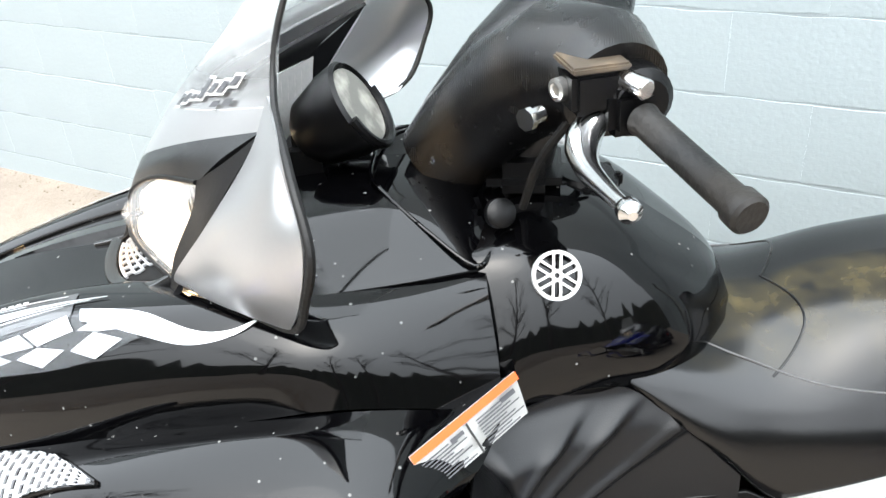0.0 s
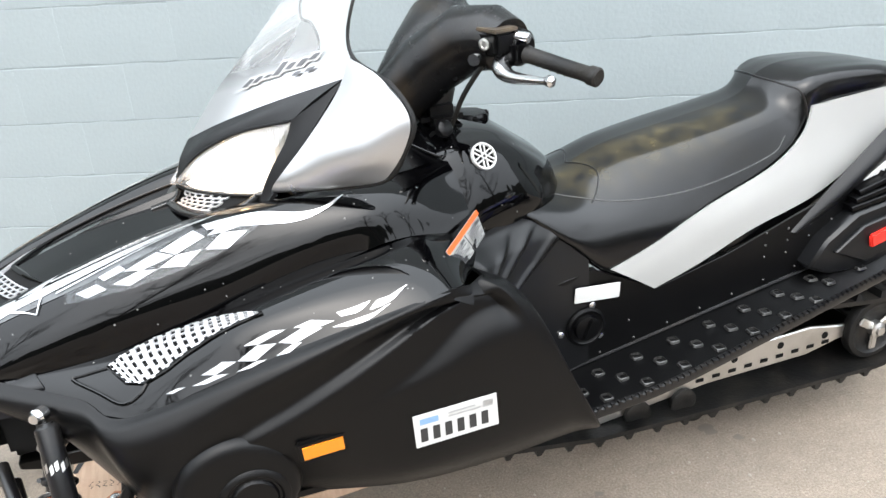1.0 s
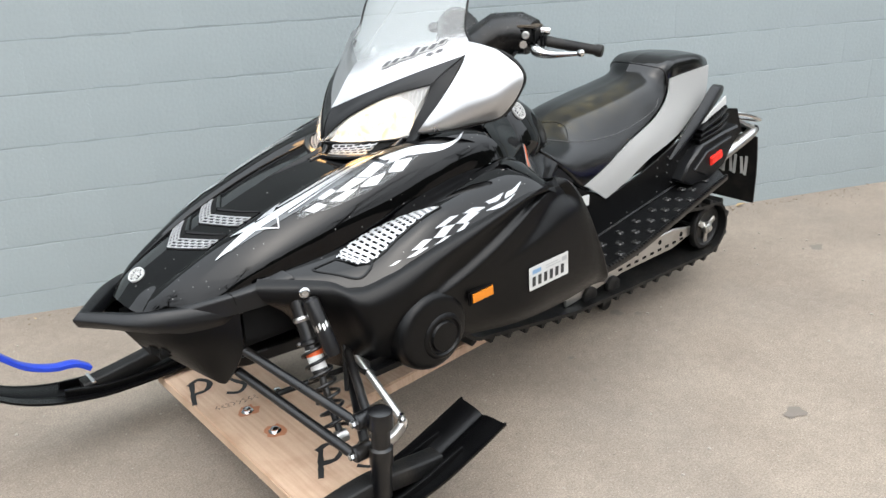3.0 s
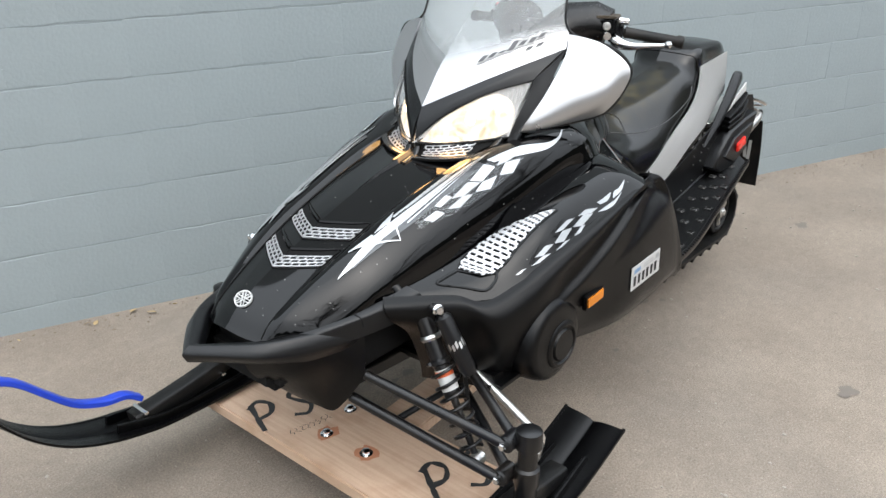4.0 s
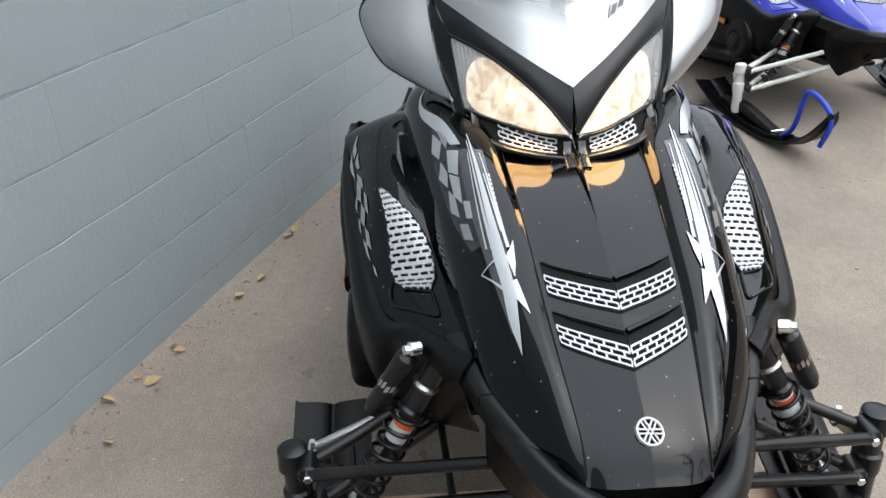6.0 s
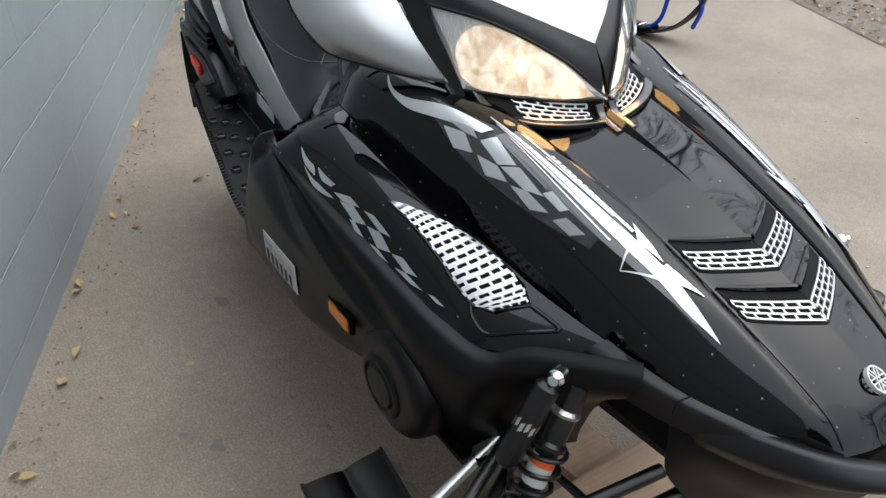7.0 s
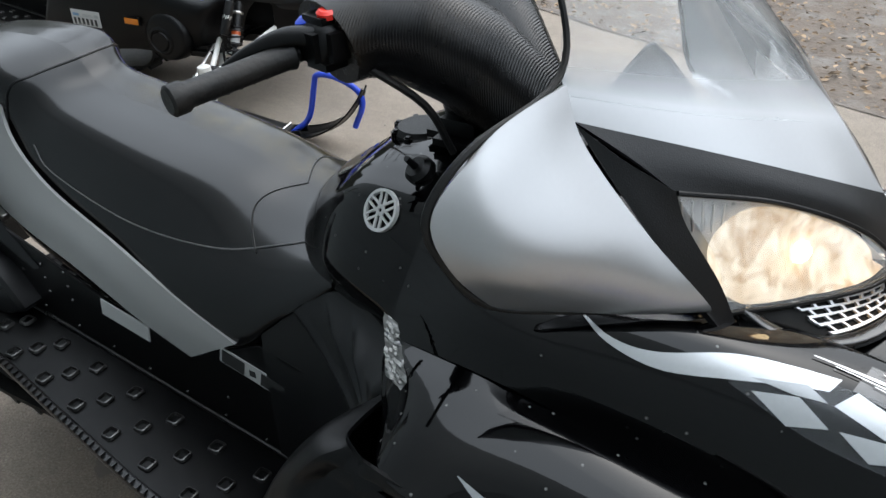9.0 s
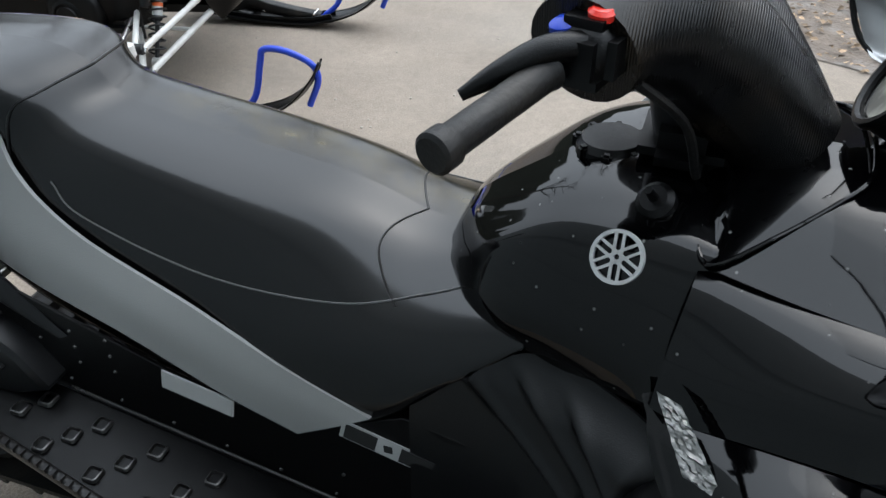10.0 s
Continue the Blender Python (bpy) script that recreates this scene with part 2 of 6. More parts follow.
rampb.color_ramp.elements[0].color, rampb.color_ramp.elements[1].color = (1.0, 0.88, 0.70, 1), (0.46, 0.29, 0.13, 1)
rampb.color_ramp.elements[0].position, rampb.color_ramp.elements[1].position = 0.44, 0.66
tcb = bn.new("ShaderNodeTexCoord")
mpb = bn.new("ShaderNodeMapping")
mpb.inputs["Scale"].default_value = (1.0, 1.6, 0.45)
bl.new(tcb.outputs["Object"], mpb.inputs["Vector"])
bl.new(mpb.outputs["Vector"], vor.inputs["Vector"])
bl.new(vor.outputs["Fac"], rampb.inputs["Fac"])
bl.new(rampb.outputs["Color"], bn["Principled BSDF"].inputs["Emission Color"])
FILAMENT = glow("lit_bulb", (1.0, 0.74, 0.42), 5.0)
MARKER = mat("grey_marker_reflector", (0.42, 0.42, 0.41), 0.3, metal=0.4, vary=0.25, scale=60)
LENS = glass("clear_lens", (1, 1, 1), 0.03, alpha=0.12)
SCREEN = glass("clear_windshield", (0.93, 0.95, 0.95), 0.04, alpha=0.10)
DIAL = mat("weathered_dial_face", (0.13, 0.125, 0.11), 0.35, vary=0.3, scale=25, stain=(0.5, 0.48, 0.42), stain_scale=30, stain_amount=0.8)
LEAF = mat("dry_leaf", (0.36, 0.26, 0.13), 0.8, vary=0.3, scale=40)


# ---- mesh helpers ----
BASE = Vector((2.0, 0.0, 0.16))


def part(name, bm, material, parent=None, label="", smooth=True, angle=40):
    bmesh.ops.recalc_face_normals(bm, faces=bm.faces)
    if parent is not None:
        base = Vector(parent.get("base", (0, 0, 0)))
        bm.transform(Matrix.Translation(-base))
    me = bpy.data.meshes.new(name)
    bm.to_mesh(me)
    bm.free()
    me.materials.append(material)
    if smooth:
        for p in me.polygons:
            p.use_smooth = True
        me.set_sharp_from_angle(angle=radians(angle))
    ob = new(name, me)
    if parent is not None:
        ob.parent = parent
        ob["base"] = tuple(parent.get("base", (0, 0, 0)))
    if label:
        ob["label"] = label
    return ob


def root(name, base, label, category, group=""):
    ob = new(name)
    ob.empty_display_size = 0.2
    ob["base"] = tuple(base)
    ob.location = base
    return tagged(ob, label, category, group)


def cr(p0, p1, p2, p3, t):
    return 0.5 * (2 * p1 + (p2 - p0) * t + (2 * p0 - 5 * p1 + 4 * p2 - p3) * t * t + (3 * p1 - p0 - 3 * p2 + p3) * t ** 3)


def curve_at(pts, u):
    n = len(pts)
    f = min(max(u, 0), 1) * (n - 1)
    i = min(int(f), n - 2)
    t = f - i
    a = pts[i - 1] if i > 0 else 2 * pts[0] - pts[1]
    d = pts[i + 2] if i + 2 < n else 2 * pts[-1] - pts[-2]
    return cr(a, pts[i], pts[i + 1], d, t)


def smooth_line(pts, n):
    p = [Vector(q) for q in pts]
    return [curve_at(p, i / n) for i in range(n + 1)]


class Patch:
    """A smooth surface through rows of control points, mirrored to either side by s."""

    def __init__(self, rows, s=1):
        self.rows = [[Vector((a, b * s, c)) for a, b, c in r] for r in rows]
        self.s = s

    def at(self, u, v):
        return curve_at([curve_at(r, v) for r in self.rows], u)

    def normal(self, u, v):
        e = 0.004
        a = self.at(min(u + e, 1), v) - self.at(max(u - e, 0), v)
        b = self.at(u, min(v + e, 1)) - self.at(u, max(v - e, 0))
        n = a.cross(b)
        n = n.normalized() if n.length > 1e-9 else Vector((0, 0, 1))
        return n * self.s

    def on(self, u, v, off=0.0):
        return self.at(u, v) + self.normal(u, v) * off

    def mesh(self, nu, nv, thick=0.004, flip=1):
        bm = bmesh.new()
        g = [[bm.verts.new(self.at(i / nu, j / nv)) for j in range(nv + 1)] for i in range(nu + 1)]
        for i in range(nu):
            for j in range(nv):
                bm.faces.new((g[i][j], g[i + 1][j], g[i + 1][j + 1], g[i][j + 1]) if self.s > 0 else (g[i][j + 1], g[i + 1][j + 1], g[i + 1][j], g[i][j]))
        bmesh.ops.remove_doubles(bm, verts=bm.verts, dist=1e-5)
        if thick:
            bm.normal_update()
            skin = [v.co.copy() for v in bm.verts]
            bmesh.ops.solidify(bm, geom=list(bm.faces), thickness=thick * flip)
            tree_ = kdtree.KDTree(len(skin))
            for i, co in enumerate(skin):
                tree_.insert(co, i)
            tree_.balance()
            for v in bm.verts:
                co, i, d = tree_.find(v.co)
                if d > 2 * thick:
                    v.co = co + (v.co - co) * (thick / d)
        return bm


class Shaped(Patch):
    """A patch pressed in or out along its normal by relief(u, v, point)."""

    def __init__(self, rows, s, relief):
        self.base, self.relief, self.s = Patch(rows, s), relief, s

    def at(self, u, v):
        p = self.base.at(u, v)
        d = self.relief(u, v, p)
        return p + self.base.normal(u, v) * d if d else p


def ease(a, b, x):
    t = min(max((x - a) / (b - a), 0.0), 1.0)
    return t * t * (3 - 2 * t)


def along(pts, x):
    """Piecewise straight line through pts, read at x."""
    for (x0, y0), (x1, y1) in zip(pts, pts[1:]):
        if x <= x1:
            break
    return y0 + (y1 - y0) * (x - x0) / (x1 - x0)


def quad_on(bm, patch, uv, off, n=3):
    """A small film quad that follows a patch; uv gives its four corners in order."""
    (a, b, c, d) = [Vector((*q, 0)) for q in uv]
    g = []
    for i in range(n + 1):
        row = []
        for j in range(n + 1):
            q = a.lerp(b, i / n).lerp(d.lerp(c, i / n), j / n)
            row.append(bm.verts.new(patch.on(q.x, q.y, off)))
        g.append(row)
    for i in range(n):
        for j in range(n):
            bm.faces.new((g[i][j], g[i + 1][j], g[i + 1][j + 1], g[i][j + 1]))


def strip_on(bm, patch, side_a, side_b, off, n=16):
    """A film strip between two lines of uv points on a patch."""
    A = smooth_line([(*q, 0) for q in side_a], n)
    B = smooth_line([(*q, 0) for q in side_b], n)
    prev = None
    for a, b in zip(A, B):
        row = [bm.verts.new(patch.on(a.x + (b.x - a.x) * k / 3, a.y + (b.y - a.y) * k / 3, off)) for k in range(4)]
        if prev:
            for k in range(3):
                bm.faces.new((prev[k], row[k], row[k + 1], prev[k + 1]))
        prev = row


def ribbon(bm, pts, normals, widths):
    """A flat stroke through points in space, lying square to the normals."""
    prev = None
    for i, p in enumerate(pts):
        t = pts[min(i + 1, len(pts) - 1)] - pts[max(i - 1, 0)]
        e = normals[i].cross(t).normalized() * (widths[i] / 2)
        pair = bm.verts.new(p - e), bm.verts.new(p + e)
        if prev:
            bm.faces.new((prev[0], pair[0], pair[1], prev[1]))
        prev = pair


def stroke_on(bm, patch, uv, w0, w1, off, n=10):
    """A tapering stroke along a straight uv line on a patch."""
    (a, b), (c, d) = uv
    at = [(a + (c - a) * i / n, b + (d - b) * i / n) for i in range(n + 1)]
    ribbon(bm, [patch.on(u, v, off) for u, v in at], [patch.normal(u, v) for u, v in at], [w0 + (w1 - w0) * i / n for i in range(n + 1)])


def frame_axes(d):
    d = d.normalized()
    a = Vector((0, 0, 1)) if abs(d.z) < 0.9 else Vector((1, 0, 0))
    x = d.cross(a).normalized()
    return x, d.cross(x).normalized()


def tube_into(bm, pts, r, seg=12, closed=False, caps=True):
    pts = [Vector(p) for p in pts]
    n = len(pts)
    rings = []
    rr = r if isinstance(r, (list, tuple)) else [r] * n
    x = None
    for i, p in enumerate(pts):
        d = (pts[(i + 1) % n] - pts[i - 1]) if closed else (pts[min(i + 1, n - 1)] - pts[max(i - 1, 0)])
        d = d.normalized()
        if x is None:
            x, y = frame_axes(d)
        else:
            x = (x - d * x.dot(d)).normalized()
            y = d.cross(x)
        rings.append([bm.verts.new(p + (x * math.cos(k * math.tau / seg) + y * math.sin(k * math.tau / seg)) * rr[i]) for k in range(seg)])
    for i in range(n if closed else n - 1):
        a, b = rings[i], rings[(i + 1) % n]
        for k in range(seg):
            bm.faces.new((a[k], a[(k + 1) % seg], b[(k + 1) % seg], b[k]))
    if caps and not closed:
        bm.faces.new(rings[0])
        bm.faces.new(rings[-1][::-1])


def tube(pts, r, seg=12, closed=False, n=0):
    bm = bmesh.new()
    if n and isinstance(r, (list, tuple)):
        r = [v.x for v in smooth_line([(q, 0, 0) for q in r], n)]
    tube_into(bm, smooth_line(pts, n) if n else pts, r, seg, closed)
    return bm


def rod(a, b, r, seg=14, bevel=0.0):
    """A round bar from a to b with softened ends."""
    a, b = Vector(a), Vector(b)
    e = min(bevel or r * 0.18, (b - a).length * 0.3)
    d = (b - a).normalized()
    bm = bmesh.new()
    tube_into(bm, [a, a + d * e, b - d * e, b], [r - e, r, r, r - e], seg)
    return bm


def lathe(a, d, profile, seg=24):
    """Turned form: profile of (distance along d, radius) from a."""
    a, d = Vector(a), Vector(d).normalized()
    bm = bmesh.new()
    tube_pts = [a + d * p[0] for p in profile]
    x, y = frame_axes(d)
    rings = [[bm.verts.new(q + (x * math.cos(k * math.tau / seg) + y * math.sin(k * math.tau / seg)) * max(p[1], 1e-4)) for k in range(seg)] for q, p in zip(tube_pts, profile)]
    for r0, r1 in zip(rings, rings[1:]):
        for k in range(seg):
            bm.faces.new((r0[k], r0[(k + 1) % seg], r1[(k + 1) % seg], r1[k]))
    bm.faces.new(rings[0])
    bm.faces.new(rings[-1][::-1])
    return bm


def block(center, size, bevel=0.004, rot=None, seg=2):
    bm = bmesh.new()
    bmesh.ops.create_cube(bm, size=1.0, matrix=Matrix.Diagonal((*size, 1)))
    if bevel:
        bmesh.ops.bevel(bm, geom=list(bm.edges), offset=bevel, segments=seg, affect='EDGES')
    m = Matrix.Translation(center)
    if rot is not None:
        m = m @ rot
    bm.transform(m)
    return bm


def slab(outline, thick, bevel=0.003, plane="xz", at=0.0):
    """A flat plate: outline in one plane, thickness across it, edges softened."""
    bm = bmesh.new()

    def put(a, b, c):
        return {"xz": (a, c, b), "xy": (a, b, c), "yz": (c, a, b)}[plane]
    v0 = [bm.verts.new(put(a, b, at - thick / 2)) for a, b in outline]
    v1 = [bm.verts.new(put(a, b, at + thick / 2)) for a, b in outline]
    bm.faces.new(v0)
    bm.faces.new(v1[::-1])
    n = len(outline)
    for i in range(n):
        bm.faces.new((v0[i], v1[i], v1[(i + 1) % n], v0[(i + 1) % n]))
    bmesh.ops.recalc_face_normals(bm, faces=bm.faces)
    if bevel:
        bmesh.ops.bevel(bm, geom=list(bm.edges), offset=bevel, segments=1, affect='EDGES', clamp_overlap=True)
    return bm


def join(*bms):
    out = bmesh.new()
    for b in bms:
        me = bpy.data.meshes.new("tmp")
        b.to_mesh(me)
        b.free()
        out.from_mesh(me)
        bpy.data.meshes.remove(me)
    return out


# ---- the setting: drive, wall, leaf border ----
WALL_TURN = math.atan(-0.42143)
WALL_M = Matrix.Translation((0, 2.0626, 0)) @ Matrix.Rotation(WALL_TURN, 4, 'Z')


def ground_material():
    m = mat("worn_concrete", (0.226, 0.188, 0.153), 0.85, vary=0.2, scale=1.6, bump=0.0022, fine=140, stain=(0.20, 0.172, 0.145), stain_scale=1.3, stain_amount=0.7)
    n, l = m.node_tree.nodes, m.node_tree.links
    b = n["Principled BSDF"]
    src = b.inputs["Base Color"].links[0].from_socket
    tc = n.new("ShaderNodeTexCoord")
    # three scales: sandy grain, worn mottling, scattered dark and pale aggregate
    col = src
    for scale, detail, rough, lo, hi, dark, light, amount in ((170, 6, 0.8, 0.36, 0.64, 0.5, 1.5, 0.7), (26, 8, 0.75, 0.34, 0.68, 0.72, 1.2, 0.45), (2.2, 6, 0.6, 0.35, 0.65, 0.84, 1.1, 0.8)):
        v = n.new("ShaderNodeTexNoise")
        v.inputs["Scale"].default_value, v.inputs["Detail"].default_value, v.inputs["Roughness"].default_value = scale, detail, rough
        l.new(tc.outputs["Object"], v.inputs["Vector"])
        r = n.new("ShaderNodeValToRGB")
        r.color_ramp.elements[0].position, r.color_ramp.elements[1].position = lo, hi
        r.color_ramp.elements[0].color, r.color_ramp.elements[1].color = (dark, dark * 0.985, dark * 0.97, 1), (light, light, light * 0.99, 1)
        l.new(v.outputs["Fac"], r.inputs["Fac"])
        mul = n.new("ShaderNodeMix")
        mul.data_type, mul.blend_type = 'RGBA', 'MULTIPLY'
        mul.inputs["Factor"].default_value = amount
        l.new(col, mul.inputs["A"])
        l.new(r.outputs["Color"], mul.inputs["B"])
        col = mul.outputs["Result"]
    for scale, edge, tone in ((38, 0.10, (0.46, 0.42, 0.37, 1)), (23, 0.09, (0.075, 0.065, 0.055, 1))):
        v = n.new("ShaderNodeTexVoronoi")
        v.inputs["Scale"].default_value = scale
        l.new(tc.outputs["Object"], v.inputs["Vector"])
        r = n.new("ShaderNodeValToRGB")
        r.color_ramp.elements[0].position, r.color_ramp.elements[1].position = edge * 0.6, edge
        r.color_ramp.elements[0].color, r.color_ramp.elements[1].color = (0.4, 0.4, 0.4, 1), (0, 0, 0, 1)
        l.new(v.outputs["Distance"], r.inputs["Fac"])
        mix = n.new("ShaderNodeMix")
        mix.data_type = 'RGBA'
        mix.inputs["B"].default_value = tone
        l.new(r.outputs["Color"], mix.inputs["Factor"])
        l.new(col, mix.inputs["A"])
        col = mix.outputs["Result"]
    l.new(col, b.inputs["Base Color"])
    return m


bm = bmesh.new()
bmesh.ops.create_grid(bm, x_segments=8, y_segments=8, size=300)
ground = tagged(part("ground", bm, ground_material(), smooth=False), "worn beige-grey concrete drive with small dark stains", "ground", kind="structure")

PAINT = mat("grey_green_masonry_paint", (0.243, 0.278, 0.286), 0.5, vary=0.10, scale=5, bump=0.0016, fine=70, stain=(0.205, 0.238, 0.246), stain_scale=1.4, stain_amount=0.75)
MORTAR = mat("painted_mortar", (0.185, 0.212, 0.22), 0.7, vary=0.15, scale=12, bump=0.002, fine=60)
# recess for the door: DOOR_X gives its two jambs along the wall
DOOR_X = (6.317, 7.129)
# body runs up to 4.6 m, above anything seen, to block sky light
wall = part("wall_north", join(block(((DOOR_X[0] - 6.5) / 2, 0.1016, 2.2), (6.5 + DOOR_X[0], 0.2, 4.8), 0.0), block(((DOOR_X[1] + 13.5) / 2, 0.1016, 2.2), (13.5 - DOOR_X[1], 0.2, 4.8), 0.0), block((6.723, 0.1016, -0.05), (0.812, 0.2, 0.29), 0.0), block((6.723, 0.1016, 3.35), (0.812, 0.2, 2.5), 0.0)), MORTAR, smooth=False)
wall.matrix_world = WALL_M
tagged(wall, "grey-green painted concrete block wall with shallow joints", "wall", kind="structure")

BORDER = mat("leaf_litter_soil", (0.13, 0.102, 0.08), 0.95, vary=0.5, scale=9, bump=0.012, fine=45, stain=(0.22, 0.205, 0.19), stain_scale=5, stain_amount=0.7)
bm = bmesh.new()
nx, ny = 60, 14
g = [[bm.verts.new((-8 + 24 * i / nx, -3.87 - 8 * j / ny + 0.05 * noise.noise((i * 0.7, j, 1)), 0.004 + (0.03 * abs(noise.noise((i * 0.9, j * 0.8, 3))) if j else 0))) for j in range(ny + 1)] for i in range(nx + 1)]
for i in range(nx):
    for j in range(ny):
        bm.faces.new((g[i][j], g[i + 1][j], g[i + 1][j + 1], g[i][j + 1]))
border = part("soil_border", bm, BORDER)
border.matrix_world = WALL_M
tagged(border, "strip of brown soil beside the concrete drive", "soil", kind="structure")


def leaf_into(bm, p, size, turn, curl, rnd):
    m = Matrix.Translation(p) @ Matrix.Rotation(turn, 4, 'Z') @ Matrix.Rotation(rnd.uniform(-0.5, 0.5), 4, 'X') @ Matrix.Rotation(rnd.uniform(-0.4, 0.4), 4, 'Y')
    pts = [(-0.5, 0, 0), (-0.2, 0.28, curl), (0.15, 0.22, curl * 0.7), (0.5, 0, curl * 0.3), (0.15, -0.22, curl * 0.8), (-0.2, -0.28, curl)]
    v = [bm.verts.new(m @ Vector((a * size, b * size, c * size))) for a, b, c in pts]
    c = bm.verts.new(m @ Vector((0, 0, 0)))
    for i in range(6):
        bm.faces.new((c, v[i], v[(i + 1) % 6]))


rnd = random.Random(5)
bm = bmesh.new()
for i in range(14000):
    x, y = rnd.uniform(-5, 12), -3.85 - abs(rnd.gauss(0, 1)) * 1.6
    leaf_into(bm, (x, y, rnd.uniform(0.012, 0.035)), rnd.uniform(0.015, 0.045), rnd.uniform(0, 6.3), rnd.uniform(0, 0.25), rnd)
LITTER = mat("leaf_litter", (0.23, 0.16, 0.10), 0.9, vary=0.6, scale=14, fine=60)
isl = LITTER.node_tree.nodes.new("ShaderNodeNewGeometry")
hs = LITTER.node_tree.nodes.new("ShaderNodeHueSaturation")
mr = LITTER.node_tree.nodes.new("ShaderNodeMapRange")
mr.inputs["To Min"].default_value, mr.inputs["To Max"].default_value = 0.4, 1.7
pb = LITTER.node_tree.nodes["Principled BSDF"]
LITTER.node_tree.links.new(pb.inputs["Base Color"].links[0].from_socket, hs.inputs["Color"])
LITTER.node_tree.links.new(isl.outputs["Random Per Island"], mr.inputs["Value"])
LITTER.node_tree.links.new(mr.outputs["Result"], hs.inputs["Value"])
LITTER.node_tree.links.new(hs.outputs["Color"], pb.inputs["Base Color"])
litter = part("leaf_litter", bm, LITTER, smooth=False)
litter.matrix_world = WALL_M
tagged(litter, "brown fallen leaves and chips covering the soil", "leaves", kind="stuff")


# distant trees round the yard, a plain dark backdrop
bm = bmesh.new()
ring = []
for i in range(141):
    a = math.tau * (0.03 + 0.94 * i / 140) + radians(70)
    r = 15 + 1.5 * noise.noise((i * 0.21, 0, 0))
    h = 3.4 + 1.6 * noise.noise((i * 0.13, 4, 0)) + 1.6 * noise.noise((i * 0.9, 7, 0))
    x, y = 2 + r * math.cos(a), -2 + r * math.sin(a)
    ring.append([bm.verts.new((x + 0.5 * noise.noise((i, k, 2)), y + 0.5 * noise.noise((i, k, 5)), h * k / 5)) for k in range(6)])
for p, q in zip(ring, ring[1:]):
    for k in range(5):
        bm.faces.new((p[k], q[k], q[k + 1], p[k + 1]))
TREES = mat("dark_foliage", (0.05, 0.055, 0.04), 0.9, vary=0.6, scale=0.8, fine=4)
tagged(part("backdrop", bm, TREES), "dark line of distant trees around the yard", "trees", kind="structure")


# bare-limbed trees beyond the soil border, which the glossy panels mirror
def tree(x, y, height, seed):
    r = random.Random(seed)
    T0 = root("tree", (x, y, 0), "tall half-bare tree with dark bark beyond the drive", "tree", "trees round the yard")
    base = Vector((x, y, 0))
    lean = Vector((r.uniform(-0.06, 0.06), r.uniform(-0.06, 0.06), 1))
    trunk = [base + lean * (height * k / 8) + Vector((0.12 * noise.noise((k, seed, 0)), 0.12 * noise.noise((k, seed, 5)), 0)) for k in range(9)]
    limbs = bmesh.new()
    tube_into(limbs, trunk, [0.17 * (1 - 0.1 * k) for k in range(9)], 8)
    tips = []
    for i in range(16):
        k = r.uniform(2.2, 7.8)
        p = trunk[int(k)].lerp(trunk[min(8, int(k) + 1)], k % 1)
        a, L = r.uniform(0, math.tau), height * r.uniform(0.18, 0.34) * (1.25 - k / 10)
        d = Vector((math.cos(a), math.sin(a), r.uniform(0.35, 0.9))).normalized()
        path = [p, p + d * L * 0.5 + Vector((0, 0, 0.06 * L)), p + d * L + Vector((0, 0, 0.22 * L))]
        tube_into(limbs, path, [0.06, 0.04, 0.012], 6)
        for j in range(4):
            q = path[1].lerp(path[2], r.random())
            e = (d + Vector((r.uniform(-0.8, 0.8), r.uniform(-0.8, 0.8), r.uniform(0, 0.7)))).normalized()
            tube_into(limbs, [q, q + e * L * 0.28, q + e * L * 0.5 + Vector((0, 0, 0.1 * L))], [0.018, 0.012, 0.004], 5)
            tips += [q + e * L * 0.3, q + e * L * 0.5]
    part("trunk", limbs, BARK, T0, "dark bark limbs")
    crown = bmesh.new()
    for p in tips:
        for j in range(8):
            leaf_into(crown, p + Vector((r.gauss(0, 0.28), r.gauss(0, 0.28), r.gauss(0, 0.22))), r.uniform(0.06, 0.13), r.uniform(0, 6.3), 0.1, r)
    part("crown", crown, CROWN, T0, "thin autumn leaves", smooth=False)


BARK = mat("dark_bark", (0.045, 0.036, 0.028), 0.9, vary=0.4, scale=14, bump=0.01, fine=40)
CROWN = mat("autumn_foliage", (0.09, 0.07, 0.03), 0.8, vary=0.5, scale=3)
for k, (x, y, h) in enumerate(((-4.2, -9.4, 8.5), (2.6, -11.2, 8.0), (6.8, -11.6, 9.0), (11.8, -9.5, 8.5), (-8.5, -5.0, 8.5))):
    tree(x, y, h, 40 + k)


# ---- snowmobile ----
def sweep(path, w, h, n=0, up=(0, 0, 1)):
    """A rounded rectangular bar along a path: w across, h high."""
    pts = smooth_line(path, n) if n else [Vector(p) for p in path]
    bm = bmesh.new()
    sec = []
    for k in range(16):
        a = k * math.tau / 16
        c, s = math.cos(a), math.sin(a)
        sec.append((math.copysign(abs(c) ** 0.32, c) * w / 2, math.copysign(abs(s) ** 0.32, s) * h / 2))
    rings = []
    for i, p in enumerate(pts):
        d = (pts[min(i + 1, len(pts) - 1)] - pts[max(i - 1, 0)]).normalized()
        x = d.cross(Vector(up)).normalized()
        y = x.cross(d)
        rings.append([bm.verts.new(p + x * a + y * b) for a, b in sec])
    for a, b in zip(rings, rings[1:]):
        for k in range(16):
            bm.faces.new((a[k], a[(k + 1) % 16], b[(k + 1) % 16], b[k]))
    bm.faces.new(rings[0])
    bm.faces.new(rings[-1][::-1])
    return bm


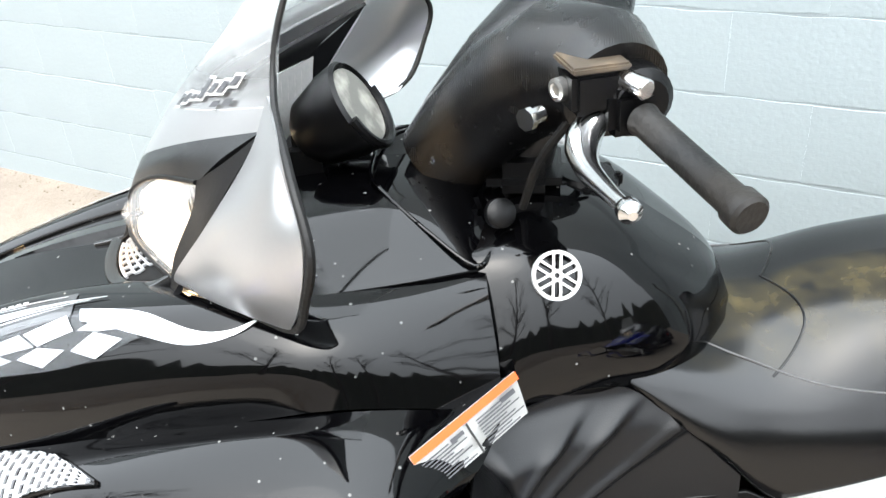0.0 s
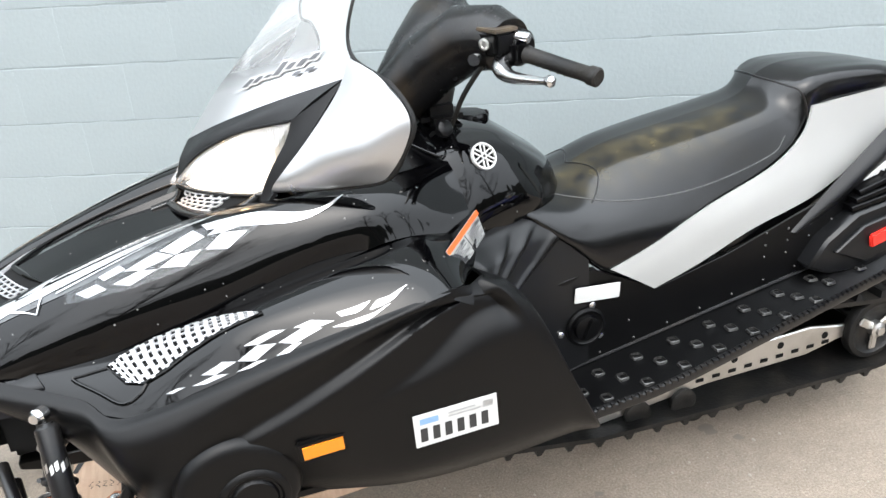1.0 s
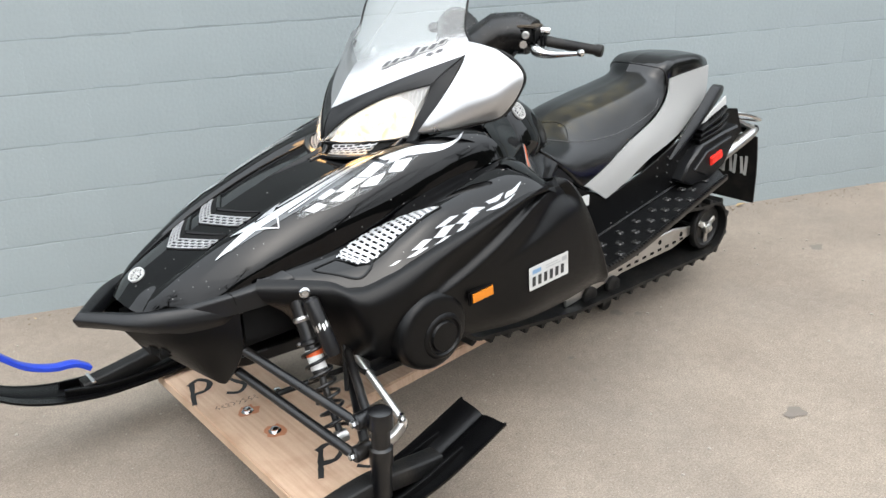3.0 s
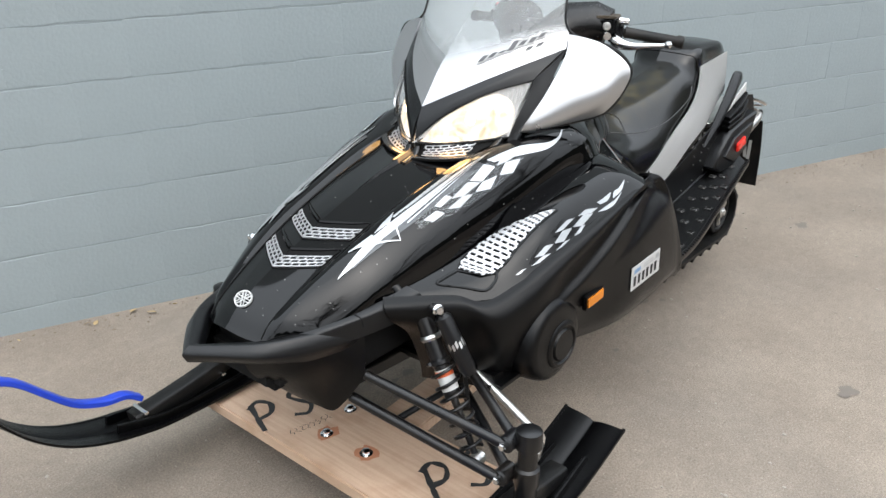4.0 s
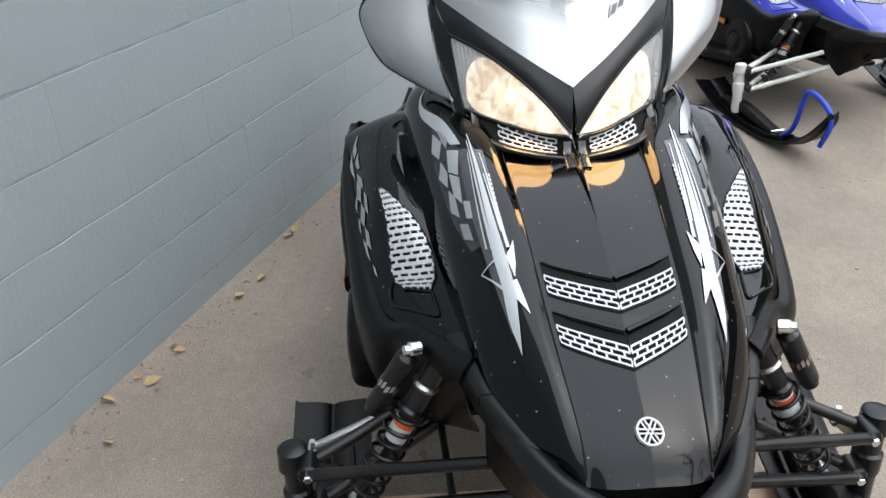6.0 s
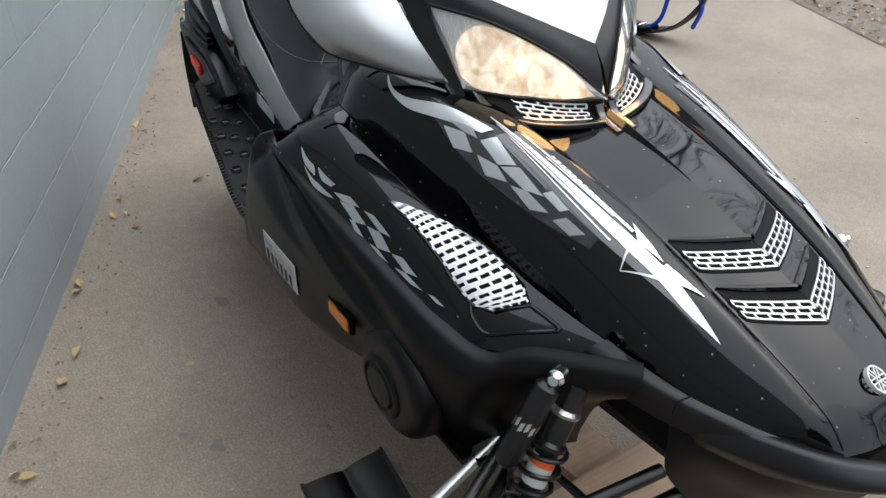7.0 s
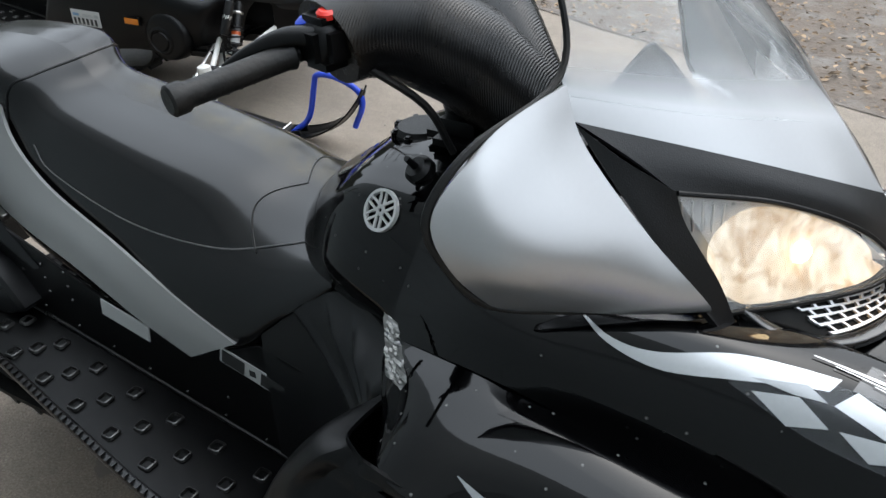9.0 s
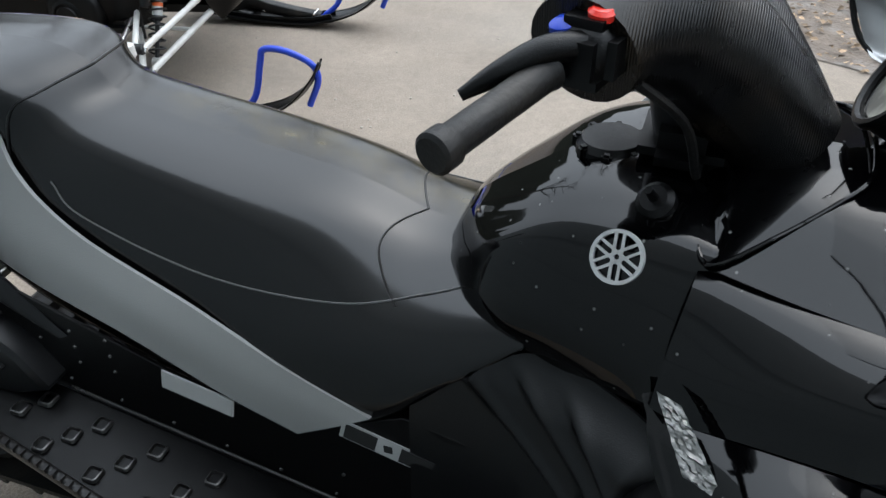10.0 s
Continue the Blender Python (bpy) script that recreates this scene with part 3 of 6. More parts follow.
HOOD = [
    [(0.866, 0, 0.667), (0.872, 0.05, 0.661), (0.885, 0.083, 0.655), (0.888, 0.09, 0.655), (0.90, 0.105, 0.652), (0.925, 0.13, 0.642), (0.955, 0.155, 0.628), (0.975, 0.165, 0.61)],
    [(0.925, 0, 0.718), (0.93, 0.05, 0.709), (0.938, 0.086, 0.703), (0.94, 0.093, 0.705), (0.95, 0.115, 0.707), (0.975, 0.15, 0.69), (1.0, 0.18, 0.662), (1.02, 0.19, 0.635)],
    [(1.096, 0, 0.800), (1.096, 0.055, 0.790), (1.10, 0.102, 0.782), (1.10, 0.110, 0.786), (1.10, 0.13, 0.792), (1.11, 0.17, 0.780), (1.12, 0.213, 0.738), (1.14, 0.225, 0.705)],
    [(1.28, 0, 0.868), (1.28, 0.06, 0.858), (1.285, 0.112, 0.850), (1.285, 0.121, 0.855), (1.29, 0.145, 0.864), (1.30, 0.198, 0.852), (1.305, 0.243, 0.800), (1.31, 0.255, 0.735)],
    [(1.45, 0, 0.905), (1.45, 0.065, 0.896), (1.455, 0.122, 0.892), (1.455, 0.131, 0.897), (1.46, 0.155, 0.912), (1.48, 0.222, 0.908), (1.50, 0.268, 0.855), (1.51, 0.285, 0.79)],
    [(1.63, 0, 0.93), (1.63, 0.07, 0.923), (1.635, 0.132, 0.922), (1.635, 0.141, 0.925), (1.64, 0.17, 0.940), (1.66, 0.245, 0.948), (1.69, 0.292, 0.905), (1.71, 0.305, 0.845)],
    [(1.80, 0, 0.95), (1.80, 0.07, 0.948), (1.80, 0.14, 0.948), (1.80, 0.15, 0.948), (1.80, 0.18, 0.955), (1.81, 0.245, 0.952), (1.82, 0.288, 0.925), (1.83, 0.31, 0.87)],
    [(1.96, 0, 0.95), (1.96, 0.07, 0.95), (1.96, 0.13, 0.95), (1.96, 0.14, 0.95), (1.96, 0.165, 0.952), (1.965, 0.2, 0.935), (1.975, 0.235, 0.88), (1.98, 0.26, 0.83)],
]
SIDE = [
    [(1.13, 0.222, 0.708), (1.135, 0.228, 0.705), (1.14, 0.233, 0.70), (1.14, 0.235, 0.695)],
    [(1.31, 0.253, 0.735), (1.315, 0.29, 0.722), (1.325, 0.33, 0.705), (1.325, 0.365, 0.672)],
    [(1.43, 0.275, 0.77), (1.43, 0.315, 0.767), (1.44, 0.36, 0.752), (1.44, 0.395, 0.71)],
    [(1.55, 0.289, 0.805), (1.55, 0.33, 0.812), (1.55, 0.375, 0.80), (1.55, 0.412, 0.745)],
    [(1.71, 0.305, 0.845), (1.72, 0.34, 0.852), (1.73, 0.39, 0.835), (1.74, 0.436, 0.79)],
    [(1.84, 0.31, 0.868), (1.85, 0.345, 0.86), (1.86, 0.395, 0.84), (1.87, 0.44, 0.815)],
    [(1.98, 0.26, 0.83), (1.975, 0.28, 0.82), (1.96, 0.31, 0.80), (1.94, 0.34, 0.79)],
]
BELLY = [
    [(1.12, 0.222, 0.712), (1.105, 0.240, 0.695), (1.12, 0.245, 0.66), (1.18, 0.235, 0.60), (1.23, 0.22, 0.50), (1.26, 0.20, 0.43)],
    [(1.25, 0.305, 0.692), (1.243, 0.325, 0.677), (1.25, 0.335, 0.64), (1.28, 0.34, 0.56), (1.31, 0.34, 0.48), (1.33, 0.32, 0.42)],
    [(1.325, 0.366, 0.674), (1.318, 0.388, 0.662), (1.322, 0.405, 0.63), (1.335, 0.405, 0.56), (1.36, 0.385, 0.48), (1.38, 0.36, 0.43)],
    [(1.55, 0.41, 0.747), (1.55, 0.435, 0.735), (1.55, 0.447, 0.69), (1.55, 0.437, 0.58), (1.55, 0.41, 0.50), (1.55, 0.38, 0.445)],
    [(1.75, 0.435, 0.798), (1.75, 0.455, 0.785), (1.75, 0.463, 0.73), (1.76, 0.465, 0.60), (1.76, 0.46, 0.50), (1.76, 0.43, 0.44)],
    [(1.87, 0.44, 0.820), (1.88, 0.458, 0.805), (1.89, 0.466, 0.75), (1.91, 0.468, 0.60), (1.92, 0.462, 0.50), (1.93, 0.43, 0.435)],
    [(1.93, 0.42, 0.818), (1.965, 0.44, 0.798), (2.005, 0.45, 0.735), (2.055, 0.455, 0.61), (2.09, 0.45, 0.50), (2.10, 0.42, 0.44)],
    [(1.95, 0.37, 0.80), (1.99, 0.385, 0.785), (2.035, 0.41, 0.715), (2.09, 0.43, 0.59), (2.15, 0.43, 0.47), (2.17, 0.41, 0.43)],
    [(1.95, 0.27, 0.78), (1.98, 0.27, 0.74), (2.0, 0.28, 0.66), (2.06, 0.29, 0.55), (2.13, 0.30, 0.45), (2.15, 0.30, 0.42)],
]
SHIELD = [
    [(1.504, 0, 1.018), (1.565, 0.08, 1.06), (1.655, 0.165, 1.105), (1.767, 0.246, 1.147)],
    [(1.57, 0, 1.10), (1.62, 0.08, 1.125), (1.69, 0.165, 1.15), (1.782, 0.243, 1.178)],
    [(1.72, 0, 1.25), (1.735, 0.08, 1.255), (1.765, 0.155, 1.26), (1.80, 0.218, 1.263)],
    [(1.85, 0, 1.40), (1.853, 0.07, 1.40), (1.862, 0.14, 1.395), (1.87, 0.19, 1.385)],
]
WING = [
    [(1.782, 0.243, 1.178), (1.7952, 0.2782, 1.1713), (1.8093, 0.3123, 1.1612), (1.822, 0.343, 1.147)],
    [(1.757, 0.25, 1.125), (1.7772, 0.3033, 1.1203), (1.8058, 0.3527, 1.1132), (1.839, 0.384, 1.1)],
    [(1.69, 0.238, 1.04), (1.7255, 0.3008, 1.0428), (1.772, 0.3517, 1.0457), (1.825, 0.375, 1.049)],
    [(1.631, 0.215, 0.972), (1.6888, 0.2652, 0.9797), (1.7472, 0.3098, 0.9908), (1.801, 0.345, 1)],
    [(1.632, 0.2, 0.958), (1.6873, 0.2433, 0.9668), (1.7437, 0.2857, 0.9772), (1.79, 0.325, 0.985)],
]
TANK = [
    [(1.93, 0, 0.965), (1.93, 0.08, 0.965), (1.94, 0.14, 0.965), (1.945, 0.175, 0.95), (1.965, 0.225, 0.85), (1.98, 0.235, 0.78)],
    [(2, 0, 0.983), (2, 0.08, 0.983), (2, 0.13, 0.976), (2.01, 0.172, 0.9534), (2.02, 0.215, 0.8594), (2.02, 0.215, 0.78)],
    [(2.094, 0, 0.973), (2.094, 0.07, 0.97), (2.094, 0.115, 0.96), (2.094, 0.155, 0.9354), (2.094, 0.195, 0.8564), (2.094, 0.19, 0.78)],
    [(2.172, 0, 0.925), (2.172, 0.06, 0.92), (2.172, 0.095, 0.91), (2.172, 0.13, 0.891), (2.162, 0.165, 0.836), (2.162, 0.165, 0.78)],
    [(2.233, 0, 0.875), (2.233, 0.04, 0.87), (2.228, 0.07, 0.862), (2.223, 0.1, 0.846), (2.208, 0.13, 0.821), (2.198, 0.13, 0.78)],
    [(2.258, 0, 0.82), (2.258, 0.03, 0.82), (2.253, 0.05, 0.815), (2.248, 0.07, 0.809), (2.228, 0.09, 0.794), (2.218, 0.09, 0.77)],
]
SEAT = [
    [(2.17, 0, 0.828), (2.165, 0.0516, 0.828), (2.15, 0.099, 0.8248), (2.135, 0.15, 0.827), (2.125, 0.175, 0.8194), (2.12, 0.186, 0.805), (2.12, 0.15, 0.79)],
    [(2.28, 0, 0.83), (2.28, 0.0602, 0.827), (2.275, 0.108, 0.8123), (2.26, 0.158, 0.7893), (2.24, 0.188, 0.7627), (2.22, 0.205, 0.725), (2.22, 0.17, 0.71)],
    [(2.4, 0, 0.868), (2.4, 0.0688, 0.863), (2.4, 0.117, 0.8438), (2.39, 0.165, 0.788), (2.36, 0.2, 0.7274), (2.33, 0.212, 0.645), (2.33, 0.18, 0.63)],
    [(2.55, 0, 0.891), (2.55, 0.0731, 0.886), (2.55, 0.1215, 0.867), (2.56, 0.163, 0.7972), (2.56, 0.195, 0.7172), (2.58, 0.205, 0.64), (2.58, 0.18, 0.62)],
    [(2.7, 0, 0.914), (2.7, 0.0731, 0.909), (2.71, 0.117, 0.8888), (2.73, 0.15, 0.8142), (2.75, 0.17, 0.7476), (2.78, 0.18, 0.67), (2.78, 0.16, 0.65)],
    [(2.76, 0, 0.933), (2.775, 0.0731, 0.928), (2.8, 0.1098, 0.9107), (2.81, 0.14, 0.8427), (2.84, 0.155, 0.7683), (2.87, 0.168, 0.7), (2.87, 0.15, 0.68)],
    [(2.8, 0, 0.973), (2.825, 0.08, 0.968), (2.85, 0.1232, 0.9542), (2.88, 0.128, 0.8652), (2.91, 0.14, 0.7888), (2.94, 0.155, 0.73), (2.94, 0.14, 0.7)],
    [(2.88, 0, 0.991), (2.895, 0.07, 0.986), (2.91, 0.1155, 0.9692), (2.94, 0.12, 0.8752), (2.97, 0.13, 0.8088), (3, 0.145, 0.76), (3, 0.13, 0.73)],
    [(3.05, 0, 0.98), (3.06, 0.06, 0.975), (3.07, 0.1045, 0.961), (3.08, 0.11, 0.876), (3.09, 0.12, 0.819), (3.1, 0.13, 0.79), (3.1, 0.12, 0.76)],
    [(3.19, 0, 0.949), (3.18, 0.05, 0.946), (3.165, 0.08, 0.9296), (3.15, 0.095, 0.8776), (3.14, 0.105, 0.8394), (3.13, 0.11, 0.81), (3.12, 0.1, 0.78)],
]
STRIPE = [
    [(2.299, 0.214, 0.660), (2.34, 0.217, 0.635), (2.407, 0.214, 0.591)],
    [(2.42, 0.205, 0.70), (2.47, 0.21, 0.665), (2.52, 0.21, 0.625)],
    [(2.56, 0.19, 0.755), (2.61, 0.20, 0.72), (2.66, 0.20, 0.675)],
    [(2.71, 0.168, 0.795), (2.77, 0.175, 0.76), (2.84, 0.175, 0.71)],
    [(2.79, 0.152, 0.83), (2.87, 0.155, 0.80), (2.98, 0.152, 0.765)],
    [(2.835, 0.140, 0.87), (2.93, 0.135, 0.855), (3.09, 0.128, 0.82)],
    [(2.855, 0.128, 0.915), (2.96, 0.122, 0.92), (3.13, 0.108, 0.925)],
]
LAMP_TOP = [(1.470, 0.006, 0.942), (1.517, 0.062, 1.002), (1.593, 0.138, 1.053), (1.676, 0.212, 1.080)]
LAMP_LOW = [(1.468, 0.008, 0.934), (1.498, 0.062, 0.934), (1.554, 0.127, 0.938), (1.613, 0.191, 0.948)]


LEDGE_A = [(0.33, 0.51), (0.396, 0.455), (0.447, 0.404), (0.52, 0.321), (0.60, 0.235), (0.66, 0.18)]
LEDGE_B = [(0.45, 0.522), (0.519, 0.505), (0.586, 0.490), (0.72, 0.445)]


def belly_relief(u, v, p):
    """Two ledges: a long crease under the shoulder, a wedge that widens to the rear."""
    h = 0.016 * ease(0.30, 0.37, u) * (1 - ease(0.60, 0.67, u))
    g = 0.024 * ease(0.44, 0.66, u) * (1 - ease(0.705, 0.745, u))
    a, b = along(LEDGE_A, u), along(LEDGE_B, u)
    top = b - 0.13 * ease(0.45, 0.70, u) - 0.006
    if v < a:
        return -(h + g) * ease(a - 0.24, a - 0.01, v)
    return -h * (1 - ease(a, a + 0.032, v)) - g * (1 - ease(top, b, v))


FOLDS = ([(0.40, 2.11), (0.47, 2.078), (0.60, 2.013), (0.71, 1.976), (0.79, 2.068), (0.85, 2.14)], [(0.40, 2.12), (0.47, 2.10), (0.59, 2.045), (0.69, 2.012), (0.765, 2.104), (0.85, 2.2)], [(0.40, 2.14), (0.47, 2.115), (0.57, 2.073), (0.655, 2.045), (0.715, 2.138), (0.85, 2.3)])


def knee_relief(u, v, p):
    """Three stacked folds, each standing proud of the one behind it."""
    return sum(0.010 * (1 - ease(x - 0.008, x + 0.016, p.x)) + 0.004 * math.exp(-((p.x - x + 0.010) / 0.014) ** 2) for x in (along(f, p.z) for f in FOLDS)) * (1 - ease(0.75, 0.80, p.z)) * ease(0.03, 0.16, u)


def lattice(patch, u0, u1, v0, v1, nu, nv, off, clip=None, bar=0.17, barv=0.3, depth=0.004):
    """Mesh grille on a patch: long slots in running bond between silver bars."""
    bm = bmesh.new()
    du, dv = (u1 - u0) / nu, (v1 - v0) / nv

    def quad(a, b, c, d):
        mu, mv = (a + b) / 2, (c + d) / 2
        if clip and not clip((mu - u0) / (u1 - u0), (mv - v0) / (v1 - v0)):
            return
        uv = ((a, c), (b, c), (b, d), (a, d))
        top = [bm.verts.new(patch.on(p, q, off)) for p, q in uv]
        if (top[2].co - top[0].co).cross(top[3].co - top[1].co).length < 1.5e-6:
            for w in top:
                bm.verts.remove(w)
            return
        low = [bm.verts.new(patch.on(p, q, off - depth)) for p, q in uv]
        bm.faces.new(top)
        for k in range(4):
            bm.faces.new((top[k], low[k], low[(k + 1) % 4], top[(k + 1) % 4]))
    for j in range(nv + 1):
        v = v0 + j * dv
        for i in range(nu * 2):
            quad(u0 + i * du / 2, u0 + (i + 1) * du / 2, v - dv * barv / 2, v + dv * barv / 2)
    for j in range(nv):
        v = v0 + j * dv
        for i in range(nu + 1):
            u = u0 + (i + (0.5 if j % 2 else 0)) * du
            if u <= u1 + 1e-6:
                quad(u - du * bar / 2, u + du * bar / 2, v + dv * barv / 2, v + dv * (1 - barv / 2))
    return bm


def emblem(patch, u, v, r, parent, flip=1, mats=None):
    """Round badge: a ring, a dark field and three crossing bars."""
    c, n = patch.on(u, v, 0.004), patch.normal(u, v)
    x = patch.at(min(u + 0.01, 1), v) - patch.at(u, v)
    x = (x - n * x.dot(n)).normalized()
    y = n.cross(x)
    bm = bmesh.new()
    N = 32
    rings = [[bm.verts.new(c + (x * math.cos(k * math.tau / N) + y * math.sin(k * math.tau / N)) * r * f + n * h) for k in range(N)] for f, h in ((1, -0.005), (1, 0.001), (0.86, 0.001), (0.86, -0.005))]
    for a, b in zip(rings, rings[1:]):
        for k in range(N):
            bm.faces.new((a[k], a[(k + 1) % N], b[(k + 1) % N], b[k]))
    badge = part("emblem", bm, WHITE, parent, "round silver-white badge with crossing bars")
    for k in range(3):
        a = k * math.pi / 3 + math.pi / 6
        d, e = x * math.cos(a) + y * math.sin(a), -x * math.sin(a) + y * math.cos(a)
        for q in (-0.15, 0.15):
            bm, p0 = bmesh.new(), c + e * r * q
            top = [bm.verts.new(p0 + d * r * f * 0.86 + e * r * w + n * 0.0008) for f, w in ((-1, -0.05), (1, -0.05), (1, 0.05), (-1, 0.05))]
            low = [bm.verts.new(v.co - n * 0.003) for v in top]
            bm.faces.new(top)
            for i in range(4):
                bm.faces.new((top[i], low[i], low[(i + 1) % 4], top[(i + 1) % 4]))
            part("emblem_bar", bm, WHITE, badge if parent is None or parent.parent is None else parent, smooth=False)
    return badge


def bars(origin, dx, dy, rows, material, name, parent, label="", off=0.001):
    """Unreadable or private writing as plain bars; rows of (x, y, width, height) in the plane dx, dy."""
    o, dx, dy = Vector(origin), Vector(dx), Vector(dy)
    n = dx.cross(dy).normalized()
    bm = bmesh.new()
    for x, y, w, h in rows:
        v = [bm.verts.new(o + dx * p + dy * q + n * off) for p, q in ((x, y), (x + w, y), (x + w, y + h), (x, y + h))]
        bm.faces.new(v)
    return part(name, bm, material, parent, label, smooth=False)


class Remap:
    """A patch seen through another pair of coordinates."""

    def __init__(self, patch, f):
        self.patch, self.f = patch, f

    def on(self, a, b, off=0.0):
        return self.patch.on(*self.f(a, b), off)


def film(quads, patch, off, n=3):
    bm = bmesh.new()
    for q in quads:
        quad_on(bm, patch, q, off, n)
    return bm


def nose_details(R, H, s):
    # side plate between bumper and belly, fin below the bumper
    plate = Patch([[(0.905, 0.125, 0.652), (0.915, 0.145, 0.652), (0.92, 0.153, 0.645), (0.925, 0.153, 0.63)], [(0.945, 0.138, 0.668), (0.957, 0.160, 0.666), (0.962, 0.168, 0.658), (0.965, 0.168, 0.63)], [(1.054, 0.190, 0.692), (1.06, 0.213, 0.688), (1.063, 0.220, 0.678), (1.068, 0.220, 0.64)], [(1.182, 0.234, 0.718), (1.192, 0.258, 0.708), (1.196, 0.264, 0.695), (1.196, 0.258, 0.655)]], s)
    np_ = part("nose_plate", plate.mesh(20, 10, 0.006), GREYP, R, "charcoal nose side plate")
    part("plate_seam", tube([plate.on(0.655, v, 0.0006) for v in (0.02, 0.2, 0.4, 0.6, 0.8)], 0.0014, 6), HOLE, np_)
    fin = Patch([[(0.845, 0.081, 0.628), (0.87, 0.075, 0.58), (0.92, 0.065, 0.53), (0.98, 0.06, 0.465)], [(0.91, 0.140, 0.615), (0.93, 0.132, 0.57), (0.97, 0.115, 0.51), (1.015, 0.098, 0.435)], [(1.0, 0.175, 0.630), (1.01, 0.168, 0.575), (1.03, 0.145, 0.50), (1.046, 0.117, 0.413)], [(1.072, 0.208, 0.642), (1.07, 0.208, 0.59), (1.068, 0.202, 0.53), (1.056, 0.16, 0.46)]], s)
    part("front_skirt", fin.mesh(16, 12, 0.005), MATTE, R, "matte black nose fin")
    # hoop bar round the nose, open between bar and hood, broadening into the side arms
    hoop = [((0.808, 0, 0.634), (0.800, 0, 0.660), (0.778, 0, 0.668), (0.758, 0, 0.652), (0.770, 0, 0.628)),
            ((0.858, 0.052, 0.634), (0.848, 0.054, 0.662), (0.824, 0.060, 0.669), (0.806, 0.066, 0.650), (0.822, 0.060, 0.626)),
            ((0.905, 0.100, 0.632), (0.895, 0.104, 0.664), (0.872, 0.114, 0.670), (0.853, 0.122, 0.645), (0.872, 0.110, 0.618)),
            ((0.960, 0.132, 0.632), (0.950, 0.136, 0.668), (0.930, 0.152, 0.670), (0.915, 0.160, 0.640), (0.940, 0.146, 0.600)),
            ((1.040, 0.168, 0.634), (1.030, 0.172, 0.668), (1.020, 0.192, 0.666), (1.020, 0.202, 0.636), (1.035, 0.186, 0.606)),
            ((1.085, 0.190, 0.640), (1.080, 0.192, 0.660), (1.078, 0.203, 0.660), (1.078, 0.208, 0.642), (1.085, 0.200, 0.626))]
    bm = bmesh.new()
    rings = []
    for i in range(31):
        row = [curve_at([Vector((r[k][0], r[k][1] * s, r[k][2])) for r in hoop], i / 30) for k in range(5)]
        ring = []
        for k in range(5):
            for t in (0.12, 0.5, 0.88):
                ring.append(bm.verts.new(row[k].lerp(row[(k + 1) % 5], t)))
        rings.append(ring)
    for a, b in zip(rings, rings[1:]):
        for k in range(15):
            bm.faces.new((a[k], a[(k + 1) % 15], b[(k + 1) % 15], b[k]))
    bm.faces.new(rings[-1])
    part("front_bumper", bm, GREYP, R, "charcoal angular front bumper hoop", angle=50)
    # intake below the lamp
    duct = Patch([[(x + 0.020, y, z + 0.006) for x, y, z in row] for row in ([(1.452, 0.004, 0.926), (1.445, 0.004, 0.905), (1.43, 0.004, 0.895)], [(1.485, 0.065, 0.929), (1.475, 0.068, 0.91), (1.45, 0.07, 0.897)], [(1.545, 0.125, 0.935), (1.52, 0.128, 0.918), (1.485, 0.13, 0.902)], [(1.60, 0.18, 0.945), (1.575, 0.18, 0.928), (1.54, 0.178, 0.915)])], s)
    d = part("intake", duct.mesh(12, 8, 0.003), HOLE, R, "dark intake below the headlamp")
    sgn = 1 if duct.normal(0.5, 0.5).x < 0 else -1
    # moulded lip and end tabs round the intake
    part("intake_lip", sweep([duct.at(u, 1.0) + Vector((-0.006, 0, 0.002)) for u in [0.06 + 0.88 * i / 10 for i in range(11)]], 0.016, 0.010), LIP, d, "charcoal intake lip")
    for u in (0.05, 0.95):
        part("intake_tab", sweep([duct.at(u, 0.15) + Vector((-0.004, 0, 0)), duct.at(u, 0.6) + Vector((-0.006, 0, 0)), duct.at(u, 1.0) + Vector((-0.014, 0, 0)), duct.at(u, 1.0) + Vector((-0.04, 0, -0.006))], 0.016, 0.010, 8), LIP, d)
    part("intake_mesh", lattice(duct, 0.14, 0.68, 0.15, 0.85, 6, 4, 0.004 * sgn, depth=0.003 * sgn), MESHM, d, "silver mesh")


